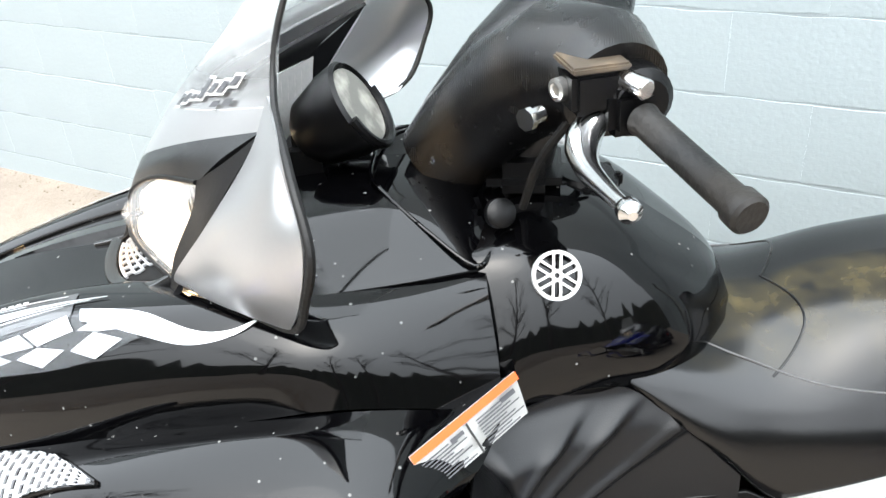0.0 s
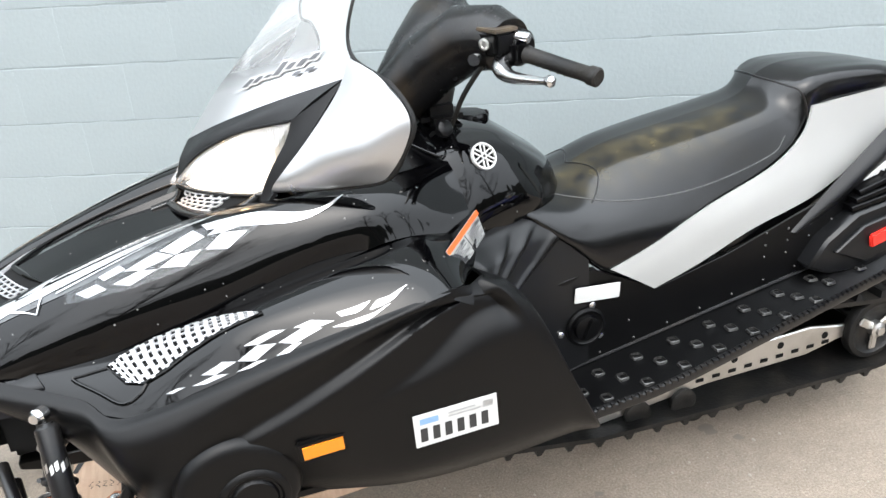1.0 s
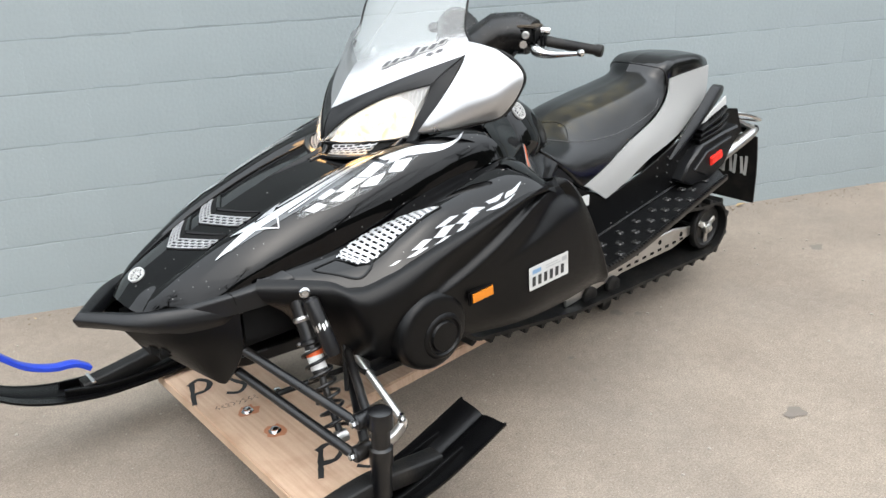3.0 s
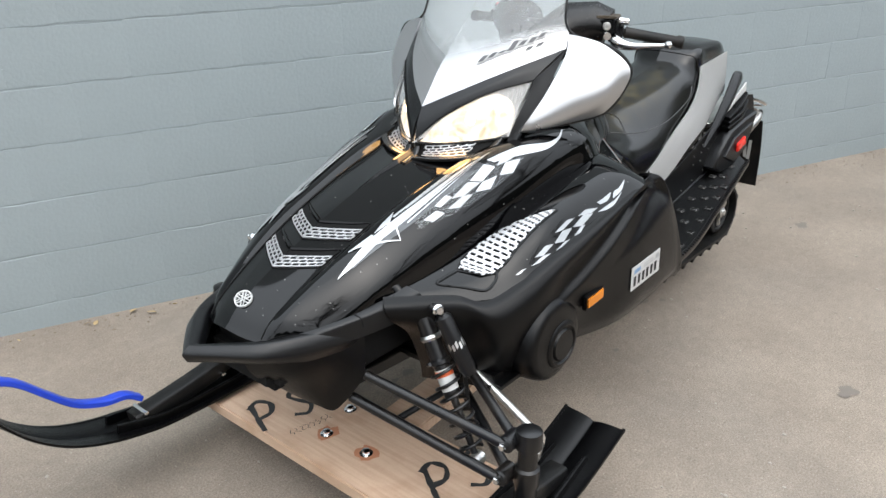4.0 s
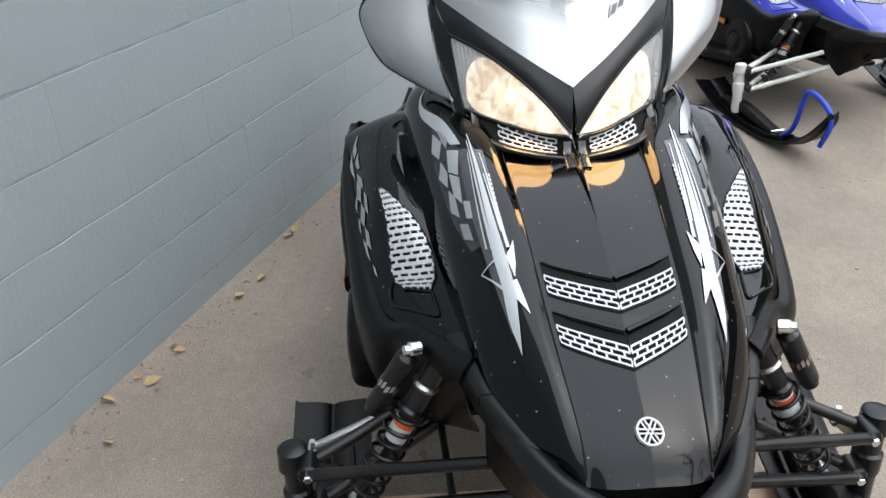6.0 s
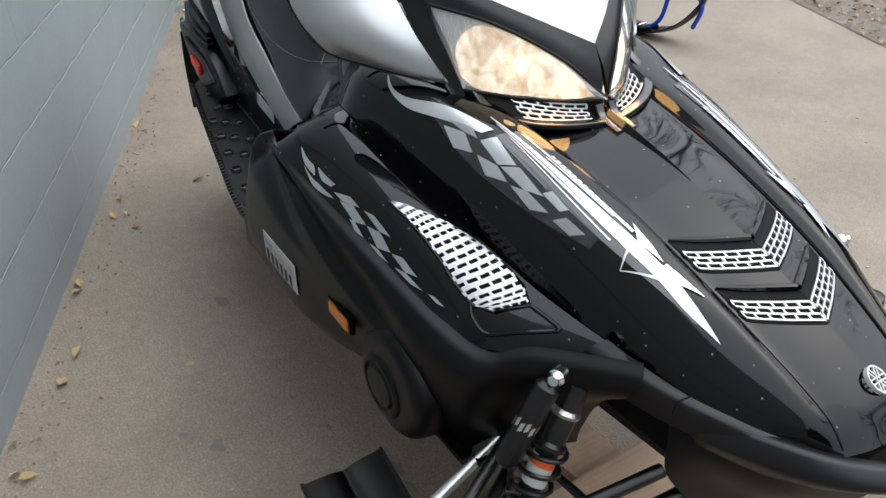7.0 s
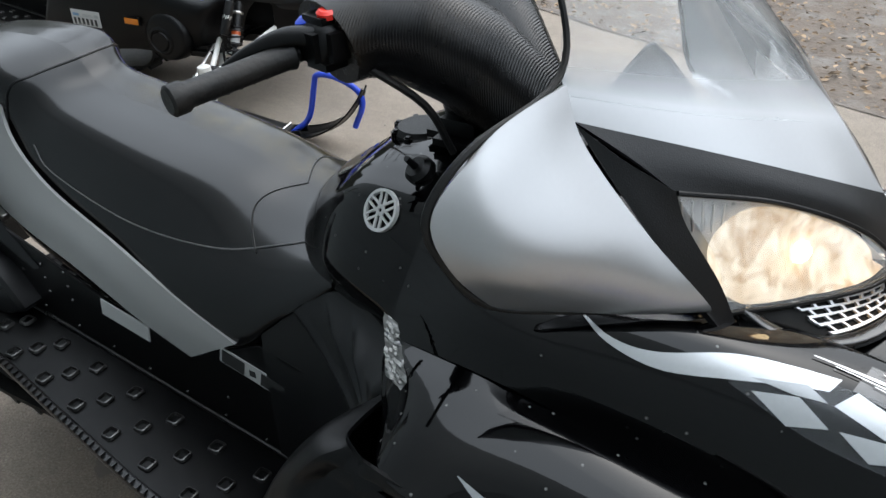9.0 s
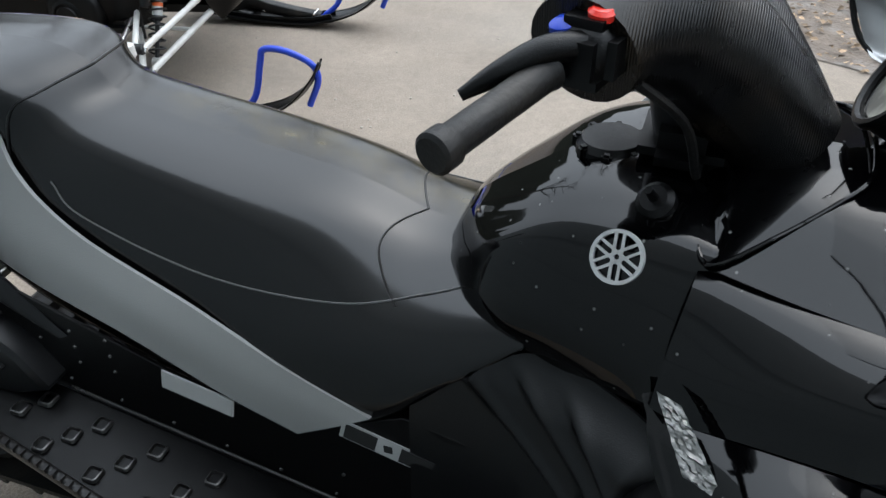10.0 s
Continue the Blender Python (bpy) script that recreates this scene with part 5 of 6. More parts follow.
    part("eyelet", lathe(ra - rd * 0.012 - Vector((0, 0.014 * s, 0)), (-0.45, s, 0.2), [(0, 0.006), (0.004, 0.013), (0.022, 0.013), (0.026, 0.009), (0.032, 0.008)], 16), CHROME, sh, "bright eyelet")
    part("sway_link", rod(v(1.262, 0.34, 0.40), v(1.285, 0.31, 0.52), 0.006), STEEL, R)


def ski(R, s, upright=False):
    y0 = 0.507
    prof = [(1.565, 0.275, 0.086), (1.46, 0.238, 0.086), (1.33, 0.200, 0.084), (1.15, 0.182, 0.080), (0.95, 0.180, 0.076), (0.85, 0.192, 0.074), (0.75, 0.216, 0.070), (0.66, 0.256, 0.064), (0.585, 0.315, 0.054), (0.53, 0.385, 0.040), (0.505, 0.435, 0.018)]
    rows = [[(x, y0 + k * w, z + dz) for k, dz in ((-1, 0.012), (-0.97, 0.003), (-0.5, 0.0), (-0.2, -0.004), (0, -0.010), (0.2, -0.004), (0.5, 0.0), (0.97, 0.003), (1, 0.012))] for x, z, w in prof]
    k = part("ski", Patch(rows, s).mesh(45, 24, 0.007), MATTE, R, "black plastic ski")
    part("ski_saddle", sweep([(1.40, y0 * s, 0.215), (1.30, y0 * s, 0.228), (1.20, (y0 + 0.01) * s, 0.25), (1.10, y0 * s, 0.235), (0.98, y0 * s, 0.215), (0.86, y0 * s, 0.20)], 0.055, 0.05, 20), RUBBER, k)
    for e in (-1, 1):
        part("ski_rib", sweep([(1.45, (y0 + 0.045 * e) * s, 0.24), (1.25, (y0 + 0.05 * e) * s, 0.20), (0.95, (y0 + 0.045 * e) * s, 0.195), (0.80, (y0 + 0.03 * e) * s, 0.218)], 0.01, 0.03, 16), MATTE, k)
    if upright:
        part("ski_handle", tube([(0.86, y0 * s, 0.20), (0.77, y0 * s, 0.28), (0.73, y0 * s, 0.42), (0.71, y0 * s, 0.47), (0.63, y0 * s, 0.47), (0.54, y0 * s, 0.43), (0.52, y0 * s, 0.37), (0.56, y0 * s, 0.27)], 0.012, 10, n=40), BLUEP, k, "blue plastic ski loop")
    else:
        part("ski_handle", sweep([(0.89, y0 * s, 0.262), (0.85, y0 * s, 0.290), (0.79, y0 * s, 0.300), (0.72, y0 * s, 0.333), (0.66, y0 * s, 0.392), (0.60, y0 * s, 0.455), (0.545, y0 * s, 0.485), (0.505, y0 * s, 0.478), (0.492, y0 * s, 0.445), (0.507, y0 * s, 0.418)], 0.034, 0.016, 40), BLUEP, k, "blue plastic ski loop")
    for x in (0.885, 1.134):
        part("bolt", lathe((x, (y0 - 0.03) * s, 0.225), (0, -s, 0), [(-0.06, 0.006), (0, 0.007), (0.004, 0.007), (0.006, 0.003)], 10), CHROME, k)


def tail_side(R, s):
    out = [(2.792, 0.566), (2.836, 0.628), (2.915, 0.682), (3.05, 0.703), (3.155, 0.712), (3.125, 0.645), (3.07, 0.572), (2.965, 0.532), (2.86, 0.537)]
    p = part("tail_panel", slab(out, 0.05, 0.007, "xz", s * 0.226), GREYP, R, "charcoal angular tail panel")
    part("panel_face", slab([(2.855, 0.598), (2.93, 0.652), (3.09, 0.682), (3.06, 0.625), (3.02, 0.578), (2.95, 0.556)], 0.014, 0.003, "xz", s * 0.254), GREYP, p)
    part("tail_reflector", block((2.985, s * 0.264, 0.620), (0.078, 0.012, 0.034), 0.004, Matrix.Rotation(s * -0.02, 4, 'Z') @ Matrix.Rotation(-0.24, 4, 'Y')), RED, p, "red tail reflector")
    blade = Patch([[(2.765, 0.210, 0.650), (2.775, 0.216, 0.648), (2.785, 0.212, 0.645)], [(2.85, 0.206, 0.725), (2.87, 0.220, 0.712), (2.885, 0.214, 0.70)], [(2.95, 0.196, 0.80), (2.98, 0.214, 0.785), (3.0, 0.205, 0.765)], [(3.044, 0.181, 0.861), (3.075, 0.197, 0.845), (3.105, 0.19, 0.822)], [(3.07, 0.176, 0.868), (3.115, 0.184, 0.858), (3.142, 0.177, 0.845)]], s)
    b = part("tail_blade", blade.mesh(24, 8, 0.008), GREYP, R, "charcoal tail blade")
    part("blade_inlay", slab([(2.942, 0.737), (3.03, 0.785), (3.108, 0.823), (3.114, 0.792), (3.03, 0.758)], 0.006, 0.001, "xz", s * 0.207), WHITE, b, "white inlay")
    for path in ([(2.93, 0.216, 0.722), (3.03, 0.218, 0.752), (3.105, 0.204, 0.778)], [(2.918, 0.222, 0.706), (3.02, 0.226, 0.730), (3.112, 0.208, 0.752)], [(2.905, 0.226, 0.690), (3.0, 0.232, 0.709), (3.09, 0.216, 0.728)]):
        part("tail_fin", sweep([(x, y * s, z) for x, y, z in path], 0.034, 0.013, 14), MATTE, b)
    for k in range(7):
        part("fin_tooth", block((3.0 + 0.016 * k, s * 0.216, 0.752 + 0.005 * k), (0.005, 0.012, 0.016), 0.001, Matrix.Rotation(0.5, 4, 'Y')), MATTE, b)
    part("bumper_tube", tube([(3.10, s * 0.165, 0.545), (3.2, s * 0.165, 0.565), (3.38, s * 0.165, 0.612), (3.435, s * 0.15, 0.625)], 0.022, 16, n=16), ALU, R, "aluminium tail tube")


def middle(R, hoods, plain):
    H = hoods[-1][0]
    emblem(H, 0.137, 0.004, 0.0205, R)
    # dark inner body: near-black blocks fill the shaded nose cavity and engine bay
    part("nose_core", block((1.0, 0, 0.575), (0.22, 0.22, 0.10), 0.02), HOLE, R)
    part("bulkhead", block((1.24, 0, 0.585), (0.36, 0.36, 0.15), 0.03), HOLE, R, "dark engine bulkhead")
    part("belly_pan", block((1.72, 0, 0.455), (0.86, 0.80, 0.05), 0.02), MATTE, R, "matte black belly pan")
    part("engine_bay", block((1.62, 0, 0.62), (0.56, 0.5, 0.30), 0.05), HOLE, R)
    part("keel_plate", slab([(1.07, 0.44), (1.12, 0.425), (1.36, 0.41), (1.36, 0.45), (1.07, 0.46)], 0.20, 0.004, "xz", 0.0), STEEL, R)
    # seam down the middle of the hood
    bm, prev = bmesh.new(), None
    for i in range(17):
        t = i / 16
        q = H.at(0.42 + 0.225 * t, 0)
        row = [bm.verts.new(q + Vector((0, y, z))) for y, z in ((-0.001 - 0.017 * t, -0.004), (-0.002 * t, 0.001 + 0.017 * t), (0.002 * t, 0.001 + 0.017 * t), (0.001 + 0.017 * t, -0.004))]
        if prev:
            for k in range(3):
                bm.faces.new((prev[k], row[k], row[k + 1], prev[k + 1]))
        prev = row
    bm.faces.new(prev)
    part("hood_spine", bm, GLOSS if not plain else BLUE, R, "raised wedge below the headlamps", angle=25)
    # console behind the screen
    con = [[(1.62, 0, 0.985), (1.62, 0.08, 0.985), (1.63, 0.15, 0.97), (1.66, 0.22, 0.952)], [(1.74, 0, 1.005), (1.74, 0.08, 1.005), (1.745, 0.15, 0.99), (1.75, 0.235, 0.955)], [(1.85, 0, 1.015), (1.85, 0.08, 1.012), (1.85, 0.135, 1.0), (1.86, 0.21, 0.955)], [(1.925, 0, 1.0), (1.925, 0.07, 0.997), (1.93, 0.12, 0.985), (1.945, 0.18, 0.955)], [(1.97, 0, 0.965), (1.97, 0.07, 0.965), (1.965, 0.12, 0.962), (1.96, 0.17, 0.95)]]
    for s in (-1, 1):
        part("console_half", Patch(con, s).mesh(20, 14, 0.004), GLOSS, R, "glossy black console")
    rim = [(1.815, 0.0, 1.022), (1.822, 0.07, 1.018), (1.852, 0.112, 1.008), (1.90, 0.150, 0.984), (1.950, 0.178, 0.960), (1.968, 0.150, 0.966), (1.975, 0.10, 0.974), (1.98, 0, 0.978)]
    loop = [Vector(p) for p in rim] + [Vector((x, -y, z)) for x, y, z in rim[-2:0:-1]]
    part("console_rim", tube(smooth_line(loop + [loop[0]], 60)[:-1], 0.0025, 8, closed=True), GLOSS, R, "glossy console rim")
    # gauge
    c, d = Vector((1.757, -0.012, 1.058)), Vector((0.86, -0.02, 0.50)).normalized()
    g = part("gauge", lathe(c - d * 0.03, d, [(0, 0.030), (0.015, 0.044), (0.06, 0.056), (0.085, 0.058), (0.09, 0.054), (0.082, 0.049)], 32), MATTE, R, "round instrument pod")
    part("dial", lathe(c + d * 0.045, d, [(0, 0.044), (0.010, 0.049), (0.012, 0.048)], 28), DIAL, g, "weathered dial face")
    part("dial_visor", tube([c + d * 0.06 + Vector((0, 0.056 * math.cos(a), 0)) + d.cross(Vector((0, 1, 0))) * (-0.056 * math.sin(a)) for a in [math.pi * i / 12 for i in range(13)]], 0.006, 8), MATTE, g)
    part("gauge_stalk", block((1.735, 0, 1.01), (0.07, 0.07, 0.08), 0.015), MATTE, g)
    # steering post, muffs and bar
    bar = part("handlebar", tube([(2.165, -0.33, 1.118), (2.11, -0.20, 1.140), (2.06, -0.09, 1.150), (2.05, 0, 1.150), (2.06, 0.09, 1.155), (2.105, 0.20, 1.148), (2.15, 0.33, 1.137)], 0.011, 12, n=30), STEEL, R, "black handlebar")
    for s, lab in ((-1, ""), (1, "")):
        part("bar_muff", tube([(1.895, 0.0, 1.005), (1.93, 0.005 * s, 1.045), (1.985, 0.035 * s, 1.105), (2.045, 0.09 * s, 1.155), (2.08, 0.14 * s, 1.160), (2.092, 0.175 * s, 1.150)], [0.056, 0.062, 0.066, 0.066, 0.060, 0.052], 24, n=0), CARBON, bar, "black carbon-weave bar muff")
    part("steering_post", rod((1.99, 0, 0.95), (2.04, 0, 1.14), 0.03), STEEL, bar)
    part("muff_clip", tube([(1.915 + 0.02 * math.cos(a) , 0.058 * math.cos(a), 1.03 + 0.05 * math.sin(a) * 0.6) for a in [math.tau * i / 16 for i in range(16)]], 0.003, 6, closed=True), CHROME, bar)
    for s, e, b0 in ((-1, (2.18, -0.363, 1.115), (2.112, -0.215, 1.139)), (1, (2.162, 0.357, 1.134), (2.11, 0.215, 1.147))):
        a, b = Vector(b0), Vector(e)
        d = (b - a).normalized()
        L = (b - a).length
        gp = part("grip", lathe(a, d, [(0, 0.013), (0.004, 0.0165), (0.012, 0.0148), (L * 0.5, 0.0142), (L - 0.022, 0.0142), (L - 0.018, 0.0172), (L - 0.003, 0.0172), (L, 0.014), (L - 0.0005, 0.004)], 24), RUBBER, bar, "black rubber grip")
        x, y = frame_axes(d)
        zig = [a + d * (0.03 + 0.008 * k) + (x * math.cos(1.2 + 0.5 * (k % 2)) + y * math.sin(1.2 + 0.5 * (k % 2))) * 0.0147 for k in range(11)]
        part("grip_pattern", tube(zig, 0.0012, 6), RUBBER, gp)
    # left controls: brake master cylinder and lever
    mc = part("brake_cylinder", block((2.068, -0.188, 1.162), (0.052, 0.056, 0.042), 0.006, Matrix.Rotation(0.3, 4, 'Z')), MATTE, bar, "black brake fluid box")
    part("cylinder_lid", block((2.068, -0.188, 1.185), (0.055, 0.058, 0.007), 0.002, Matrix.Rotation(0.3, 4, 'Z')), DUSTY, mc, "dusty lid")
    part("sight_glass", lathe((2.042, -0.198, 1.163), (-0.8, -0.6, 0), [(0, 0.011), (0.008, 0.011), (0.009, 0.007), (0.007, 0.006)], 16), ALU, mc)
    part("banjo_bolt", lathe((2.022, -0.205, 1.142), (-0.6, -0.7, 0), [(0, 0.008), (0.014, 0.008), (0.015, 0.011), (0.022, 0.011)], 8), CHROME, mc)
    lever = [(2.072, -0.200, 1.134), (2.060, -0.222, 1.120), (2.062, -0.262, 1.113), (2.076, -0.315, 1.116), (2.088, -0.355, 1.120)]
    lv = part("brake_lever", tube(lever, [0.014, 0.017, 0.012, 0.008, 0.006], 12, n=24), CHROME, bar, "polished brake lever")
    part("lever_ball", lathe((2.087, -0.352, 1.122), (0.25, -1, -0.05), [(0, 0.006), (0.005, 0.010), (0.014, 0.010), (0.019, 0.004)], 14), CHROME, lv)
    part("bar_clamp", block((2.103, -0.20, 1.142), (0.05, 0.03, 0.045), 0.008, Matrix.Rotation(0.4, 4, 'Z')), MATTE, bar)
    part("switch_housing", lathe((2.10, -0.165, 1.15), (0.35, -1, -0.1), [(0, 0.025), (0.008, 0.034), (0.035, 0.034), (0.042, 0.026)], 20), MATTE, bar, "black switch housing")
    part("clamp_bolt", rod((2.095, -0.20, 1.172), (2.115, -0.225, 1.168), 0.010, 10), CHROME, bar)
    part("cable", tube([(2.06, -0.16, 1.13), (2.02, -0.13, 1.06), (2.0, -0.10, 0.99)], 0.005, 8, n=10), RUBBER, bar)
    # right controls: throttle block, red stop button, thumb lever
    tb = part("throttle_block", block((2.085, 0.185, 1.158), (0.062, 0.065, 0.06), 0.014, Matrix.Rotation(-0.25, 4, 'Z'), 3), MATTE, bar, "black throttle block")
    part("stop_button", lathe((2.078, 0.190, 1.176), (-0.05, 0.1, 1), [(0, 0.008), (0.009, 0.008), (0.010, 0.011), (0.016, 0.0115), (0.019, 0.008)], 20), RED, tb, "red stop button")
    part("blue_button", lathe((2.105, 0.19, 1.168), (0.2, 0.2, 1), [(0, 0.013), (0.012, 0.012), (0.016, 0.006)], 16), BLUEP, tb, "blue thumb button")
    part("throttle_lever", tube([(2.085, 0.20, 1.166), (2.115, 0.222, 1.166), (2.145, 0.245, 1.152), (2.172, 0.262, 1.136)], [0.013, 0.012, 0.010, 0.005], 12, n=18), MATTE, tb, "black thumb lever")
    part("cable", tube([(2.05, 0.17, 1.13), (2.0, 0.12, 1.07), (1.98, 0.09, 1.0)], 0.005, 8, n=10), RUBBER, bar)
    # knobs on the tank
    kn = part("fuel_cap", lathe((2.075, 0.006, 0.962), (0.05, 0, 1), [(0, 0.040), (0.016, 0.040), (0.023, 0.034), (0.024, 0.014)], 28), MATTE, R, "black filler cap")
    for k in range(8):
        part("cap_lug", block((2.075 + 0.039 * math.cos(k * 0.785), 0.006 + 0.039 * math.sin(k * 0.785), 0.974), (0.012, 0.012, 0.018), 0.003, Matrix.Rotation(k * 0.785, 4, "Z")), MATTE, kn)
    part("choke_knob", lathe((1.970, -0.115, 0.99), (0.35, -0.8, 0.45), [(0, 0.010), (0.008, 0.010), (0.01, 0.017), (0.022, 0.017), (0.026, 0.012)], 20), MATTE, R, "black choke knob")
    part("key_switch", lathe((2.01, 0.115, 0.975), (0.3, 0.55, 0.75), [(0, 0.020), (0.012, 0.020), (0.018, 0.014), (0.018, 0.005), (0.036, 0.004)], 18), MATTE, R, "black ignition switch")
    part("post_clutter", block((2.0, 0.0, 0.995), (0.09, 0.13, 0.05), 0.02), MATTE, R)
    # lettering on the screen, as plain strokes
    SH = Patch(SHIELD, -1)
    off = -0.0035 if SH.normal(0.3, 0.5).x > 0 else 0.0035
    halo, ink = bmesh.new(), bmesh.new()
    for k, (h, lift) in enumerate(((0.05, 0.0), (0.04, 0.004), (0.02, 0.01), (0.075, 0.0), (0.038, 0.012), (0.045, 0.0), (0.036, 0.014))):
        v0, u0 = 0.36 + 0.068 * k, 0.292 + 0.0135 * k + lift
        for bm, g, o in ((halo, 0.010, off), (ink, 0.0, off * 1.3)):
            quad_on(bm, SH, ((u0 - g, v0 - g), (u0 - g, v0 + 0.045 + g), (u0 + h + g, v0 + 0.072 + g), (u0 + h + g, v0 + 0.027 - g)), o, 2)
    for k in range(2):
        quad_on(ink, SH, ((0.292 + 0.01 * k, 0.70 + 0.07 * k), (0.292 + 0.01 * k, 0.745 + 0.07 * k), (0.325 + 0.01 * k, 0.76 + 0.07 * k), (0.325 + 0.01 * k, 0.715 + 0.07 * k)), off * 1.3, 2)
    halo = part("screen_lettering", halo, WHITE, R, "slanted lettering strokes with pale edges", smooth=False)
    part("lettering_core", ink, CHECKD, halo, smooth=False)
    # left tunnel: white label, round cap; right tunnel: sticker
    part("blank_label", block((2.267, -0.2165, 0.612), (0.108, 0.003, 0.036), 0.001, Matrix.Rotation(0.07, 4, 'Y')), WHITE, R, "blank white label")
    cap = part("oil_cap", lathe((2.24, -0.213, 0.535), (0, -1, 0), [(0, 0.046), (0.006, 0.046), (0.009, 0.040), (0.006, 0.036), (0.006, 0.03), (0.014, 0.028), (0.016, 0.02)], 28), MATTE, R, "round black side cap")
    part("cap_grip", block((2.24, -0.230, 0.535), (0.012, 0.008, 0.048), 0.003, Matrix.Rotation(0.4, 4, 'Y')), MATTE, cap)
    for x, z in ((2.255, 0.585), (2.18, 0.528), (2.275, 0.505)):
        part("cap_screw", lathe((x, -0.214, z), (0, -1, 0), [(0, 0.008), (0.004, 0.008), (0.006, 0.005)], 10), CHROME, cap)
    stk = part("sticker", block((2.28, 0.2095, 0.602), (0.135, 0.002, 0.034), 0.0006, Matrix.Rotation(-0.24, 4, 'Y')), WHITE, R, "black and white sticker")
    part("sticker_field", join(block((2.318, 0.2112, 0.611), (0.045, 0.001, 0.027), 0.0, Matrix.Rotation(-0.24, 4, 'Y')), block((2.242, 0.2112, 0.593), (0.045, 0.001, 0.027), 0.0, Matrix.Rotation(-0.24, 4, 'Y')), block((2.28, 0.2112, 0.602), (0.012, 0.001, 0.012), 0.0)), INK, stk)
    part("blank_label", block((2.562, 0.2105, 0.606), (0.112, 0.003, 0.036), 0.001, Matrix.Rotation(-0.2, 4, 'Y')), WHITE, R, "blank white label")
    # tail: deck, grab bar, flap
    part("tunnel_deck", slab([(2.9, 0.70), (3.2, 0.735), (3.42, 0.64), (3.42, 0.63), (3.2, 0.72), (2.9, 0.685)], 0.34, 0.002, "xz", 0.0), ALU, R, "aluminium tail deck")
    part("grab_bar", tube([(3.16, -0.17, 0.745), (3.30, -0.185, 0.715), (3.43, -0.18, 0.672), (3.475, -0.13, 0.655), (3.48, 0, 0.652), (3.475, 0.13, 0.655), (3.43, 0.18, 0.672), (3.30, 0.185, 0.715), (3.16, 0.17, 0.745)], 0.009, 12, n=60), CHROME, R, "bright grab bar")
    part("cross_tube", rod((3.435, -0.17, 0.625), (3.435, 0.17, 0.625), 0.02), MATTE, R)
    fl = Patch([[(3.425, y, 0.60) for y in (-0.185, 0, 0.185)], [(3.44, y, 0.46) for y in (-0.188, 0, 0.188)], [(3.445, y, 0.31) for y in (-0.186, 0, 0.186)]])
    f = part("snow_flap", fl.mesh(10, 8, 0.006), RUBBER, R, "black rubber snow flap")
    bm = bmesh.new()
    for face in (-0.009, 0.009):
        for k in range(6):
            v = 0.10 + 0.135 * k
            quad_on(bm, fl, ((0.32, v), (0.62, v + 0.012), (0.62, v + 0.05), (0.32, v + 0.035)), face, 2)
            quad_on(bm, fl, ((0.34, v + 0.065), (0.60, v + 0.05), (0.60, v + 0.085), (0.34, v + 0.10)), face, 2)
    part("flap_print", bm, WHITE, f, "faded pale print strokes")


